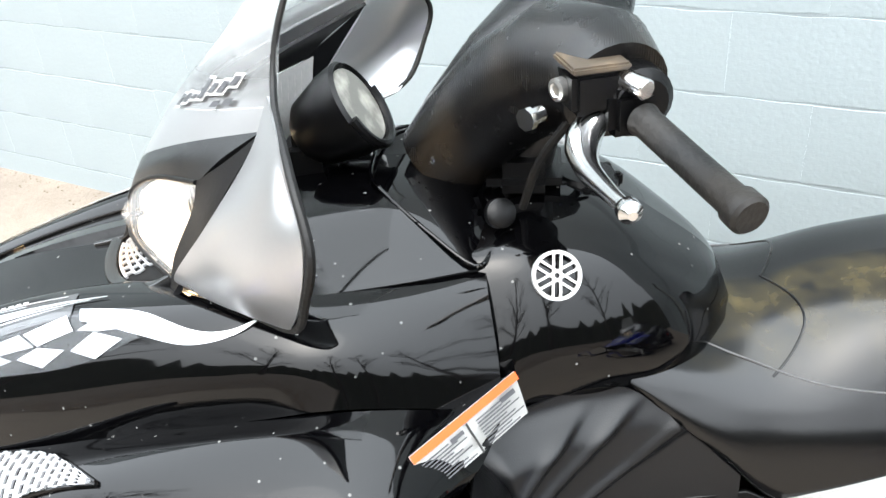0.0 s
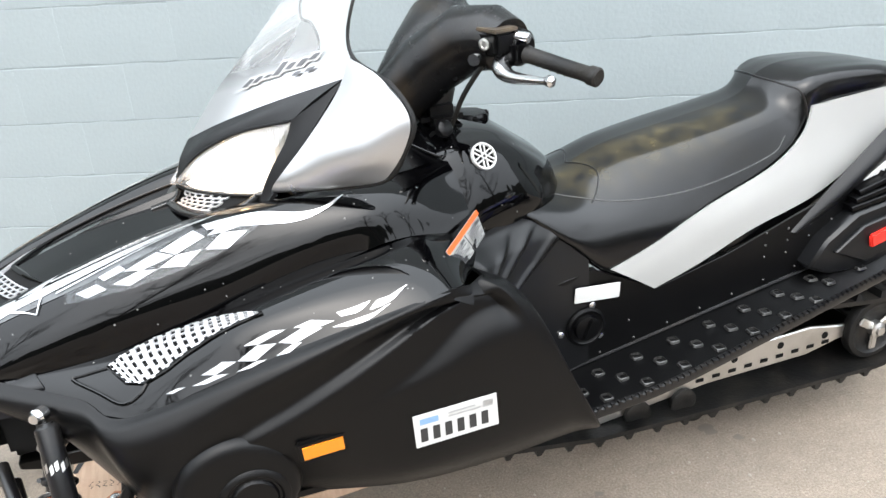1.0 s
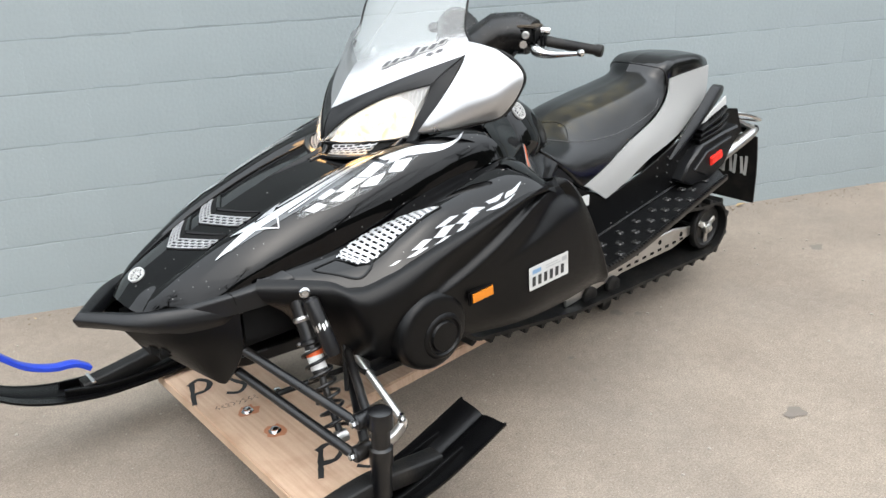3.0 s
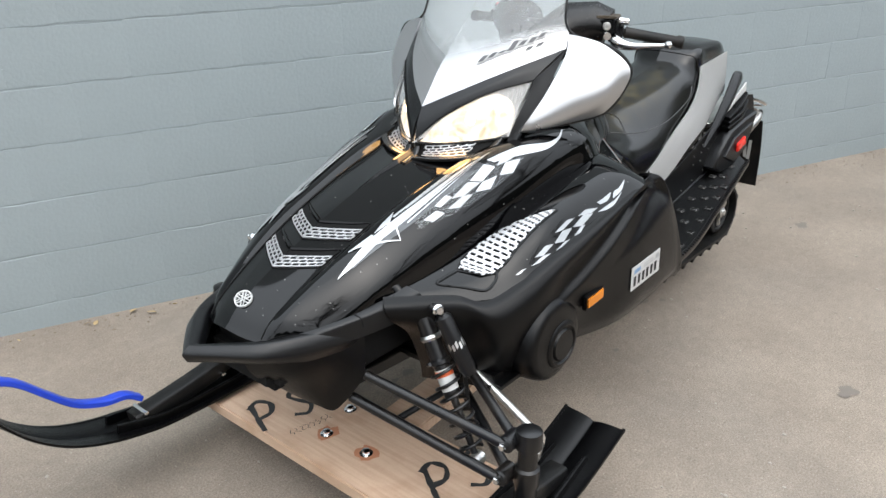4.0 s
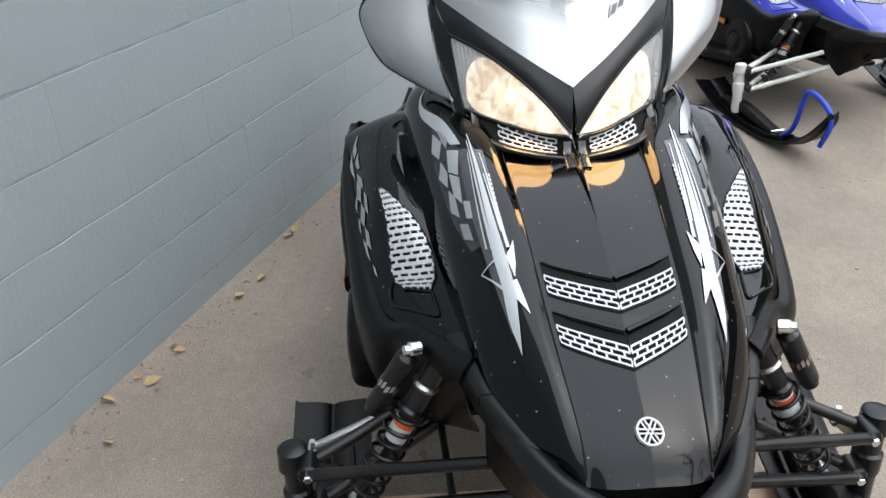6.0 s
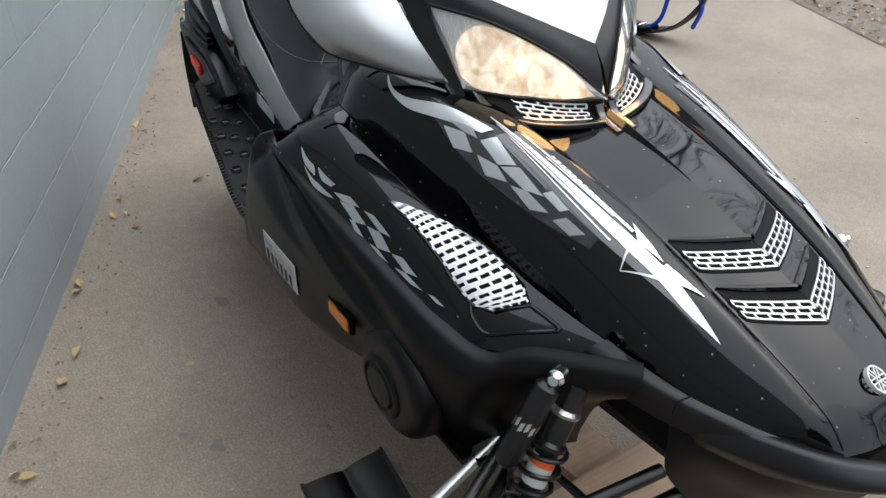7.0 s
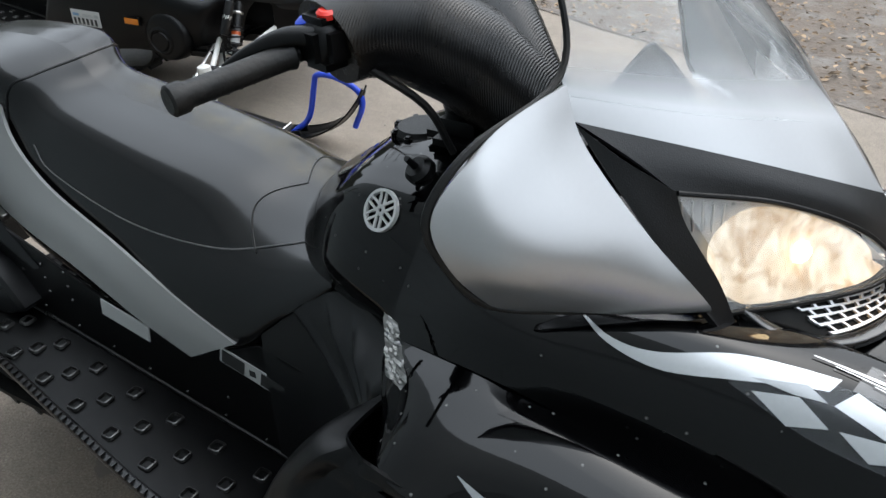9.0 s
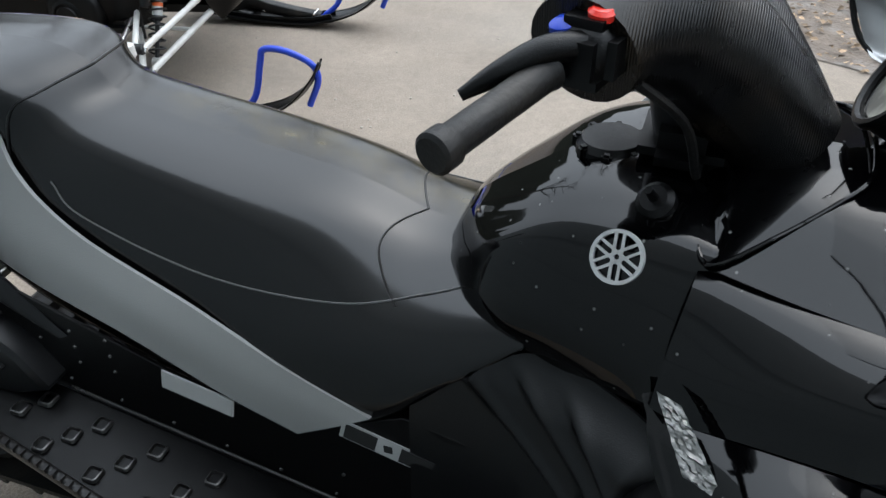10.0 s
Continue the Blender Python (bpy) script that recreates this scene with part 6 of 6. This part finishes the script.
def track(R):
    n = 120
    key = [(2.0, 0.165 + 0.03), (2.3, 0.186), (2.6, 0.176), (2.9, 0.170), (3.10, 0.166)]
    arc = [(3.13 + 0.112 * math.sin(a), 0.278 - 0.112 * math.cos(a)) for a in [0.15 + (math.pi + 0.1) * i / 12 for i in range(13)]]
    top = [(2.9, 0.412), (2.6, 0.43), (2.3, 0.43), (2.0, 0.47)]
    front = [(1.88 - 0.11 * math.sin(a), 0.36 + 0.11 * math.cos(a)) for a in [0.2 + 2.6 * i / 8 for i in range(9)]]
    loop = [Vector((x, 0, z)) for x, z in key[1:] + arc + top + front]
    cyc = loop + [loop[0]]
    d = [0.0]
    for p, q in zip(cyc, cyc[1:]):
        d.append(d[-1] + (q - p).length)
    pts = []
    for i in range(n):
        t = d[-1] * i / n
        k = max(j for j in range(len(cyc) - 1) if d[j] <= t + 1e-9)
        pts.append(cyc[k].lerp(cyc[k + 1], (t - d[k]) / max(d[k + 1] - d[k], 1e-9)))
    bm = bmesh.new()
    rings = []
    cen = Vector((2.5, 0, 0.3))
    for i, p in enumerate(pts):
        tan = (pts[(i + 1) % n] - pts[i - 1]).normalized()
        nor = Vector((tan.z, 0, -tan.x))
        rings.append([bm.verts.new(p + Vector((0, y, 0)) - nor * h) for y, h in ((-0.19, 0), (0.19, 0), (0.19, 0.012), (-0.19, 0.012))])
    for i in range(n):
        a, b = rings[i], rings[(i + 1) % n]
        for k in range(4):
            bm.faces.new((a[k], a[(k + 1) % 4], b[(k + 1) % 4], b[k]))
    tr = part("track", bm, RUBBER, R, "black rubber track belt")
    lug_me = None
    step = 3
    for i in range(0, n, step):
        p = pts[i]
        tan = (pts[(i + 1) % n] - pts[i - 1]).normalized()
        nor = Vector((tan.z, 0, -tan.x))
        if lug_me is None:
            bm = bmesh.new()
            for y0, y1 in ((-0.19, -0.10), (-0.07, 0.07), (0.10, 0.19)):
                v = [bm.verts.new((x, y, z)) for x, y, z in ((-0.011, y0, 0), (0.011, y0, 0), (0.011, y1, 0), (-0.011, y1, 0), (-0.005, y0 + 0.004, 0.019), (0.005, y0 + 0.004, 0.019), (0.005, y1 - 0.004, 0.019), (-0.005, y1 - 0.004, 0.019))]
                for f in ((3, 2, 1, 0), (4, 5, 6, 7), (0, 1, 5, 4), (1, 2, 6, 5), (2, 3, 7, 6), (3, 0, 4, 7)):
                    bm.faces.new([v[q] for q in f])
            lug_me = bpy.data.meshes.new("lug")
            bm.to_mesh(lug_me)
            bm.free()
            lug_me.materials.append(RUBBER)
        lug = new("lug", lug_me)
        lug.parent = tr
        m = Matrix.Identity(4)
        m.col[0][:3], m.col[1][:3], m.col[2][:3] = tan, nor.cross(tan), nor
        lug.matrix_local = Matrix.Translation(p - BASE) @ m
    for s in (-1, 1):
        w = part("idler_wheel", lathe((3.13, s * 0.135, 0.278), (0, s, 0), [(0, 0.07), (0.004, 0.090), (0.022, 0.092), (0.030, 0.087), (0.032, 0.074), (0.026, 0.069), (0.02, 0.04), (0.02, 0.01)], 36), RUBBER, R, "black idler wheel")
        for k in range(3):
            a = k * math.tau / 3 + 0.5
            part("spoke", block((3.13 + 0.034 * math.cos(a), s * 0.163, 0.278 + 0.034 * math.sin(a)), (0.058, 0.010, 0.022), 0.004, Matrix.Rotation(-a, 4, 'Y')), ALU, w, "bright wheel spoke")
        part("hub", lathe((3.13, s * 0.155, 0.278), (0, s, 0), [(0, 0.022), (0.02, 0.022), (0.024, 0.014), (0.03, 0.012)], 16), ALU, w)
        rail = part("slide_rail", slab([(2.30, 0.235), (2.52, 0.293), (2.72, 0.312), (2.93, 0.320), (3.03, 0.302), (3.15, 0.295), (3.15, 0.262), (3.03, 0.262), (2.93, 0.238), (2.62, 0.232), (2.30, 0.195)], 0.012, 0.003, "xz", s * 0.140), ALU, R, "pale aluminium slide rail")
        # slots and holes are black pieces on the rail, their shade in the colour
        for k in range(9):
            part("rail_slot", block((2.60 + 0.048 * k, s * 0.1462, 0.250 + 0.0018 * k), (0.022, 0.003, 0.010), 0.0), HOLE, rail)
        for x, z in ((2.70, 0.285), (2.84, 0.290), (2.98, 0.285)):
            part("rail_hole", lathe((x, s * 0.1455, z), (0, s, 0), [(-0.001, 0.010), (0.0015, 0.010)], 14), HOLE, rail)
        for x, z in ((2.42, 0.205), (2.55, 0.205)):
            part("bogie_wheel", lathe((x, s * 0.14, z), (0, s, 0), [(0, 0.03), (0.003, 0.036), (0.018, 0.036), (0.022, 0.028), (0.018, 0.008)], 20), RUBBER, R, "small black bogie wheel")
    part("suspension_arm", rod((2.35, -0.09, 0.36), (2.72, -0.09, 0.25), 0.014), STEEL, R)
    part("suspension_arm", rod((2.35, 0.09, 0.36), (2.72, 0.09, 0.25), 0.014), STEEL, R)
    part("axle", rod((3.13, -0.17, 0.278), (3.13, 0.17, 0.278), 0.012), STEEL, R)
    part("inner_damper", rod((2.62, 0, 0.24), (2.95, 0, 0.38), 0.022), ALU, R)


def snowmobile(place, paint, label, arms_mat, plain=False):
    R = root("snowmobile", BASE, label, "snowmobile")
    R.location = place
    gloss = paint
    hoods = {}
    for s in (-1, 1):
        H, S, B = Patch(HOOD, s), Patch(SIDE, s), Patch(BELLY, s) if plain else Shaped(BELLY, s, belly_relief)
        hoods[s] = (H, S, B)
        hood = part("hood_half", H.mesh(56, 42, 0.004), gloss, R, "glossy black hood panel")
        side = part("side_panel", S.mesh(40, 18, 0.004), gloss, R, "glossy side panel with a mesh vent")
        belly = part("belly_panel", B.mesh(*((30, 16) if plain else (120, 96)), 0.005), MATTE, R, "matte black lower side panel")
        W, SH = Patch(WING, s), Patch(SHIELD, s)
        wing = part("fairing_wing", W.mesh(24, 16, 0.005), SILVER, R, "silver-painted fairing wing")
        # rubber edging round the wing and up the screen
        edge = [Vector((x, y * s, z)) for x, y, z in ((1.873, 0.192, 1.39), (1.802, 0.22, 1.263), (1.785, 0.245, 1.185), (1.822, 0.345, 1.150), (1.842, 0.387, 1.10), (1.828, 0.378, 1.049), (1.803, 0.348, 0.997), (1.75, 0.30, 0.976), (1.69, 0.255, 0.967), (1.632, 0.207, 0.960))]
        part("edging", tube(edge, [0.003, 0.003, 0.0034, 0.004, 0.0044, 0.0044, 0.0042, 0.004, 0.0036, 0.0034], 8, n=50), RUBBER, wing, "black rubber edging")
        sp = Patch([SHIELD[0], [tuple(Vector(a) * 0.5 + Vector(b) * 0.5) for a, b in zip(SHIELD[0], SHIELD[1])], SHIELD[1], [tuple(Vector(a) * 0.6 + Vector(b) * 0.4) for a, b in zip(SHIELD[1], SHIELD[2])]], s)
        pr = part("screen_print", sp.mesh(24, 18, 0.0), FADE, wing, "silver-painted lower screen fading to clear")
        fade = pr.data.attributes.new("fade", 'FLOAT', 'POINT')
        for i in range(len(pr.data.vertices)):
            fade.data[i].value = (i // 19) / 24
        part("windshield", Patch([[tuple(Vector(a) * 0.2 + Vector(b) * 0.8 + Vector((0.003, 0, -0.001))) for a, b in zip(SHIELD[0], SHIELD[1])], [tuple(Vector(q) + Vector((0.003, 0, -0.001))) for q in SHIELD[1]]] + SHIELD[2:], s).mesh(20, 14, 0.003), SCREEN, R, "clear plastic windshield")
        # black V trim and the lamp
        up = Patch([[SHIELD[0][k], tuple(Vector(SHIELD[0][k]) * 0.5 + Vector(LAMP_TOP[k]) * 0.5 + Vector((-0.006, 0, 0))), LAMP_TOP[k]] for k in range(4)], s)
        trim = part("lamp_surround", up.mesh(20, 6, 0.006), GREYP, R, "black headlamp surround")
        leg = Patch([[(1.767, 0.247, 1.146), (1.722, 0.234, 1.113), (1.676, 0.213, 1.082)], [(1.70, 0.240, 1.06), (1.686, 0.232, 1.052), (1.662, 0.210, 1.047)], [(1.64, 0.220, 0.975), (1.640, 0.216, 0.980), (1.624, 0.200, 0.987)], [(1.605, 0.207, 0.93), (1.609, 0.203, 0.933), (1.603, 0.190, 0.939)]], s)
        part("lamp_surround_leg", leg.mesh(18, 6, 0.006), GREYP, trim)
        mid = [tuple(Vector(a) * 0.5 + Vector(b) * 0.5 + Vector((-0.014, 0.0, 0))) for a, b in zip(LAMP_TOP, LAMP_LOW)]
        lens = Patch([[LAMP_TOP[k], mid[k], LAMP_LOW[k]] for k in range(4)], s)
        lamp = part("headlamp", lens.mesh(20, 12, 0.003), LENS, R, "lit clear headlamp lens")
        for v in (0.0, 1.0):
            part("lamp_gasket", tube([lens.at(i / 24, v) + Vector((-0.0015, 0, 0)) for i in range(25)], 0.0028, 8), MATTE, lamp, "black lens gasket")
        rear = Patch([[tuple(Vector(p) + Vector((dx, 0, 0))) for p, dx in ((LAMP_TOP[k], 0.014), (mid[k], 0.045), (LAMP_LOW[k], 0.014))] for k in range(4)], s)
        part("lamp_housing", rear.mesh(16, 8, 0.0), MARKER, lamp, "grey ribbed marker corner and lamp housing")
        bowl = Patch([[tuple(Vector(p) + Vector((dx, 0, 0))) for p, dx in ((LAMP_TOP[k], 0.009), (mid[k], 0.034), (LAMP_LOW[k], 0.009))] for k in range(4)], s)
        # glowing film stands in for the bulb's light reflected by the bowl
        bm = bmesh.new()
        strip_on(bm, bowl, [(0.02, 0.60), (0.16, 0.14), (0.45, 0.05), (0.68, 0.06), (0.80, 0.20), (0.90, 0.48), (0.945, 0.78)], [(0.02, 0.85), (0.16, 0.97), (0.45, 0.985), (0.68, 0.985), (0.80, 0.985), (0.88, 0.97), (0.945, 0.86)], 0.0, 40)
        part("lamp_bowl", bm, BOWL_GLOW, lamp, "warm glowing lamp bowl")
        part("bulb", lathe((1.572, s * 0.105, 0.985), (-1, -0.3 * s, 0.1), [(0, 0.012), (0.008, 0.013), (0.014, 0.009), (0.018, 0.003)], 16), FILAMENT, lamp, "lit bulb")
        if not plain:
            beam = new("headlamp_beam", bpy.data.lights.new("headlamp_beam", "SPOT"))
            beam.data.energy, beam.data.color, beam.data.shadow_soft_size = 0.5, (1.0, 0.56, 0.2), 0.045
            beam.data.spot_size, beam.data.spot_blend = radians(140), 0.6
            beam.matrix_world = look((1.506, 0.085 * s, 0.965), (1.2, 0.085 * s, 0.80))
        for k in range(5):
            part("marker_rib", tube([rear.on(0.80 + 0.035 * k, v, 0.001) for v in (0.08, 0.2, 0.35)], 0.0012, 6), ALU, lamp)
    for s in (-1, 1):
        H, S, B = hoods[s]
        nose_details(R, H, s)
        hood_details(R, H, s, plain)
        side_details(R, S, B, s, plain)
        rider_side(R, s)
        running_gear(R, s, arms_mat)
        ski(R, s, plain)
        tail_side(R, s)
    middle(R, hoods, plain)
    track(R)
    return R



sled = snowmobile(BASE, GLOSS, "black snowmobile with silver fairing, parked on a wooden dolly", STEEL)


# ---- dolly under the sled ----
def plank(x0, x1, y0, y1, z, t=0.038):
    return block(((x0 + x1) / 2, (y0 + y1) / 2, z - t / 2), (x1 - x0, y1 - y0, t), 0.004)


DB = Vector((1.8, 0.05, 0.0))
dolly = root("dolly", DB, "pale plywood dolly with bolts and marker writing under the sled", "dolly")
front = part("front_board", plank(1.078, 1.37, -0.46, 0.50, 0.170), PLY, dolly, "pale plywood cross board with black writing")
part("long_plank", block((2.12, 0.060, 0.125), (1.50, 0.135, 0.038), 0.004, Matrix.Rotation(0.074, 4, "Z")), PLY, dolly, "pale pine plank")
for x in (1.34, 2.7):
    for y in (0.0, 0.12):
        fork = part("caster", join(block((x, y, 0.100), (0.06, 0.05, 0.012), 0.002), block((x, y - 0.018, 0.075), (0.03, 0.004, 0.045), 0.001), block((x, y + 0.018, 0.075), (0.03, 0.004, 0.045), 0.001)), STEEL, dolly)
        part("caster_wheel", lathe((x, y - 0.014, 0.032), (0, 1, 0), [(0, 0.02), (0.003, 0.031), (0.025, 0.031), (0.028, 0.02)], 20), RUBBER, fork)
for x, y in ((1.183, 0.088), (1.192, -0.055), (1.30, 0.12)):
    part("bolt", lathe((x, y, 0.168), (0, 0, 1), [(0, 0.018), (0.004, 0.018), (0.005, 0.011), (0.013, 0.011), (0.015, 0.006)], 12), CHROME, dolly)
RUST = mat("rust_stain", (0.40, 0.17, 0.09), 0.8, vary=0.3, scale=40)
rnd = random.Random(2)
for x, y in ((1.183, 0.088), (1.192, -0.055)):
    bm = bmesh.new()
    bm.faces.new([bm.verts.new((x + 0.004 + (0.022 + 0.016 * rnd.random()) * math.cos(a), y + (0.022 + 0.016 * rnd.random()) * math.sin(a), 0.1712)) for a in [k * math.tau / 14 for k in range(14)]])
    part("rust_ring", bm, RUST, dolly, "rust stain", smooth=False)


STROKES = {
    "P": (((0.10, 0.0), (0.17, 0.5), (0.26, 1.0)), ((0.10, 0.88), (0.50, 1.05), (0.80, 0.82), (0.62, 0.52), (0.20, 0.44))),
    "S": (((0.95, 0.88), (0.66, 1.0), (0.38, 0.80), (0.62, 0.54), (0.86, 0.32), (0.62, 0.04), (0.22, 0.12)),),
}


def marker(letter, x, y, turn, width, height, pen=0.013):
    """One hand-drawn marker letter on top of the front board."""
    m = Matrix.Translation((x, y, 0.1712)) @ Matrix.Rotation(radians(turn), 4, 'Z')
    b = bmesh.new()
    for k, line in enumerate(STROKES[letter]):
        pts = [m @ Vector((q.x * width, q.y * height, 0.0002 * k)) for q in smooth_line([(*q, 0) for q in line], 24)]
        ribbon(b, pts, [Vector((0, 0, 1))] * 25, [pen * (0.8 + 0.35 * noise.noise((i * 0.3, x * 9, k))) for i in range(25)])
    return part("writing", b, INK, dolly, smooth=False)


for letter, x, y, turn in (("P", 1.075, 0.228, -14), ("S", 1.160, 0.215, -20), ("P", 1.165, -0.318, -26), ("S", 1.245, -0.345, -30)):
    marker(letter, x, y, turn, 0.092, 0.135, 0.019)
bm = bmesh.new()
rnd = random.Random(8)
for k in range(8):
    x, y = 1.125 + 0.016 * k, 0.150 - 0.003 * k
    pts = [Vector((x + 0.006 * math.sin(2.1 * q + k), y + 0.006 * q + 0.003 * rnd.random(), 0.1712)) for q in range(5)]
    ribbon(bm, pts, [Vector((0, 0, 1))] * 5, [0.0022] * 5)
part("small_writing", bm, INK, dolly, smooth=False)

# ---- the second snowmobile, blue, standing on the drive ----
WHITEARM = mat("pale_grey_painted_steel", (0.62, 0.61, 0.58), 0.4, vary=0.1, scale=30, stain=(0.3, 0.27, 0.22), stain_scale=14, stain_amount=0.4)
sled_b = snowmobile(BASE, BLUE, "blue and black snowmobile with silver arms on the concrete", WHITEARM, True)
sled_b.matrix_world = Matrix.Translation((3.96, -1.39, -0.168)) @ Matrix.Rotation(radians(8.0), 4, 'Z') @ Matrix.Translation((-1.205, -0.545, 0)) @ Matrix.Translation(BASE)

# ---- fallen leaves by the wall ----
rnd = random.Random(11)
LEAF_SPOTS = [(0.9 + 0.33 * i + rnd.uniform(-0.15, 0.15), -rnd.uniform(0.03, 0.12) if i % 3 else -rnd.uniform(0.12, 0.5)) for i in range(12)] + [(0.7 + 0.2 * i + rnd.uniform(-0.1, 0.1), -abs(rnd.gauss(0.02, 0.06)) - 0.02) for i in range(18)]
for wx, wy in LEAF_SPOTS:
    bm = bmesh.new()
    leaf_into(bm, (0, 0, 0.006), rnd.uniform(0.02, 0.06), rnd.uniform(0, 6.3), rnd.uniform(0.05, 0.2), rnd)
    lf = part("dry_leaf", bm, LEAF, smooth=False)
    p = WALL_M @ Vector((wx, wy, 0))
    lf.location = (p.x, p.y, 0.004)
    tagged(lf, "curled yellow-brown dry leaf on the concrete", "leaf", "leaves along the wall")

bm = bmesh.new()
for i in range(800):
    q = WALL_M @ Vector((rnd.uniform(-1.5, 9.0), -0.015 - abs(rnd.gauss(0, 0.07)), 0))
    if rnd.random() < 0.3:
        leaf_into(bm, (q.x, q.y, 0.006), rnd.uniform(0.006, 0.02), rnd.uniform(0, 6.3), 0.15, rnd)
    else:
        r = rnd.uniform(0.001, 0.005)
        bmesh.ops.create_icosphere(bm, subdivisions=1, radius=r, matrix=Matrix.Translation((q.x, q.y, r * 0.4)) @ Matrix.Diagonal((1.2, 1, 0.6, 1)))
tagged(part("dirt", bm, mat("brown_wall_dirt", (0.16, 0.125, 0.09), 0.95, vary=0.4, scale=50), smooth=False), "brown crumbs and leaf scraps along the wall foot", "dirt", kind="stuff")

# ---- stains and pebbles on the drive ----
OIL = mat("dark_stain", (0.145, 0.123, 0.103), 0.7, vary=0.3, scale=30)
for x, y, r in ((2.704, -0.06, 0.035), (2.76, -0.12, 0.02), (2.55, -0.878, 0.05), (2.312, -0.169, 0.018), (1.45, 0.95, 0.035), (1.35, 1.0, 0.025), (1.52, 0.88, 0.02), (2.62, 0.42, 0.04), (2.043, 0.635, 0.03), (1.737, 0.309, 0.03), (1.671, 0.309, 0.022), (1.949, 0.383, 0.014), (2.123, 0.694, 0.016), (3.897, -0.278, 0.05), (2.255, -0.323, 0.012), (2.899, 0.153, 0.04), (1.62, 0.24, 0.02)):
    bm = bmesh.new()
    bm.faces.new([bm.verts.new((r * (0.75 + 0.6 * noise.noise((math.cos(a), math.sin(a), x * 9))) * math.cos(a), 0.7 * r * (0.75 + 0.6 * noise.noise((math.cos(a), math.sin(a), x * 9))) * math.sin(a), 0)) for a in [k * math.tau / 40 for k in range(40)]])
    st = part("oil_stain", bm, OIL, smooth=False)
    st.location = (x, y, 0.0025)
    tagged(st, "small dark oil stain on the concrete", "stain", "stains on the drive", "structure")
bm = bmesh.new()
for i in range(420):
    x, y = rnd.uniform(-0.5, 5), rnd.uniform(-2.6, 1.4)
    r = rnd.uniform(0.0015, 0.006)
    if y < 2.0 - 0.4214 * x:
        bmesh.ops.create_icosphere(bm, subdivisions=1, radius=r, matrix=Matrix.Translation((x, y, r * 0.4)) @ Matrix.Diagonal((1, 1.3, 0.7, 1)))
tagged(part("grit", bm, mat("pale_grit", (0.30, 0.27, 0.23), 0.9, vary=0.4, scale=60)), "scattered small pebbles and grit on the concrete", "grit", kind="stuff")

# ---- the blocks of the wall ----
variants = []
for k in range(5):
    b = bmesh.new()
    prev = None
    for i in range(11):
        x = -0.2028 + 0.4056 * i / 10
        d, e = (0.0062 * max(0.0, 0.45 + noise.noise(Vector((i * 0.55, k * 3.1, q)))) for q in (1.5, 8.5))
        row = [b.verts.new((x, y, z)) for y, z in ((0.015, -0.1007), (-0.015 + d, -0.1007), (-0.015, -0.1007 + d * 0.9), (-0.0152, 0.0), (-0.015, 0.1007 - e * 0.9), (-0.015 + e, 0.1007), (0.015, 0.1007))]
        if prev:
            for q in range(6):
                b.faces.new((prev[q], row[q], row[q + 1], prev[q + 1]))
        else:
            b.faces.new(row)
        prev = row
    b.faces.new(prev[::-1])
    bmesh.ops.recalc_face_normals(b, faces=b.faces)
    me = bpy.data.meshes.new("block")
    b.to_mesh(me)
    b.free()
    me.materials.append(PAINT)
    for p in me.polygons:
        p.use_smooth = True
    me.set_sharp_from_angle(angle=radians(12))
    variants.append(me)
rnd = random.Random(4)
for row in range(8):
    for col in range(27):
        x = -1.6 + 0.406 * col + (0.203 if row % 2 else 0)
        if row and DOOR_X[0] - 0.1 < x < DOOR_X[1] + 0.1:
            continue
        ob = new("block", variants[rnd.randrange(5)])
        ob.parent = wall
        ob.matrix_local = pose(x, 0.0155 + rnd.uniform(-0.0003, 0.0003), -0.0045 + 0.203 * row, rnd.uniform(-0.08, 0.08), 0, rnd.uniform(-0.05, 0.05))
half = bpy.data.meshes.new("block")
b = block((0, 0, 0), (0.2, 0.03, 0.2), 0.003)
b.to_mesh(half)
b.free()
half.materials.append(PAINT)
for row in range(1, 8, 2):
    for x in (DOOR_X[0] - 0.1015, DOOR_X[1] + 0.1015):
        ob = new("block", half)
        ob.parent = wall
        ob.matrix_local = pose(x, 0.0155, -0.0045 + 0.203 * row)
# plain slab over the blocks, out of view, added height that holds back sky
part("unseen_upper_wall", join(block(((DOOR_X[0] - 6.5) / 2, 0.013, 3.11), (6.5 + DOOR_X[0], 0.03, 2.98), 0.004), block(((DOOR_X[1] + 13.5) / 2, 0.013, 3.11), (13.5 - DOOR_X[1], 0.03, 2.98), 0.004), block((6.723, 0.013, 3.35), (0.812, 0.03, 2.5), 0.004)), PAINT, wall, "plain painted wall top out of view, tall to block sky light")

# ---- door set in the wall ----
PALE = mat("pale_door_paint", (0.33, 0.345, 0.325), 0.5, vary=0.08, scale=4, bump=0.0006, fine=90, stain=(0.36, 0.38, 0.36), stain_scale=3, stain_amount=0.5)
door = tagged(part("door_1", block((6.723, 0.135, 1.10), (0.80, 0.04, 2.0), 0.003), PALE), "pale painted door recessed in the block wall", "door", kind="structure")
door.matrix_world = WALL_M
part("door_rail", block((6.723, 0.108, 0.20), (0.80, 0.016, 0.17), 0.003), PALE, door)
part("door_frame", join(block((6.337, 0.085, 1.10), (0.036, 0.06, 2.0), 0.003), block((7.109, 0.085, 1.10), (0.036, 0.06, 2.0), 0.003)), PALE, door)
part("door_sill", block((6.723, 0.05, 0.105), (0.806, 0.12, 0.02), 0.003), PAINT, door)
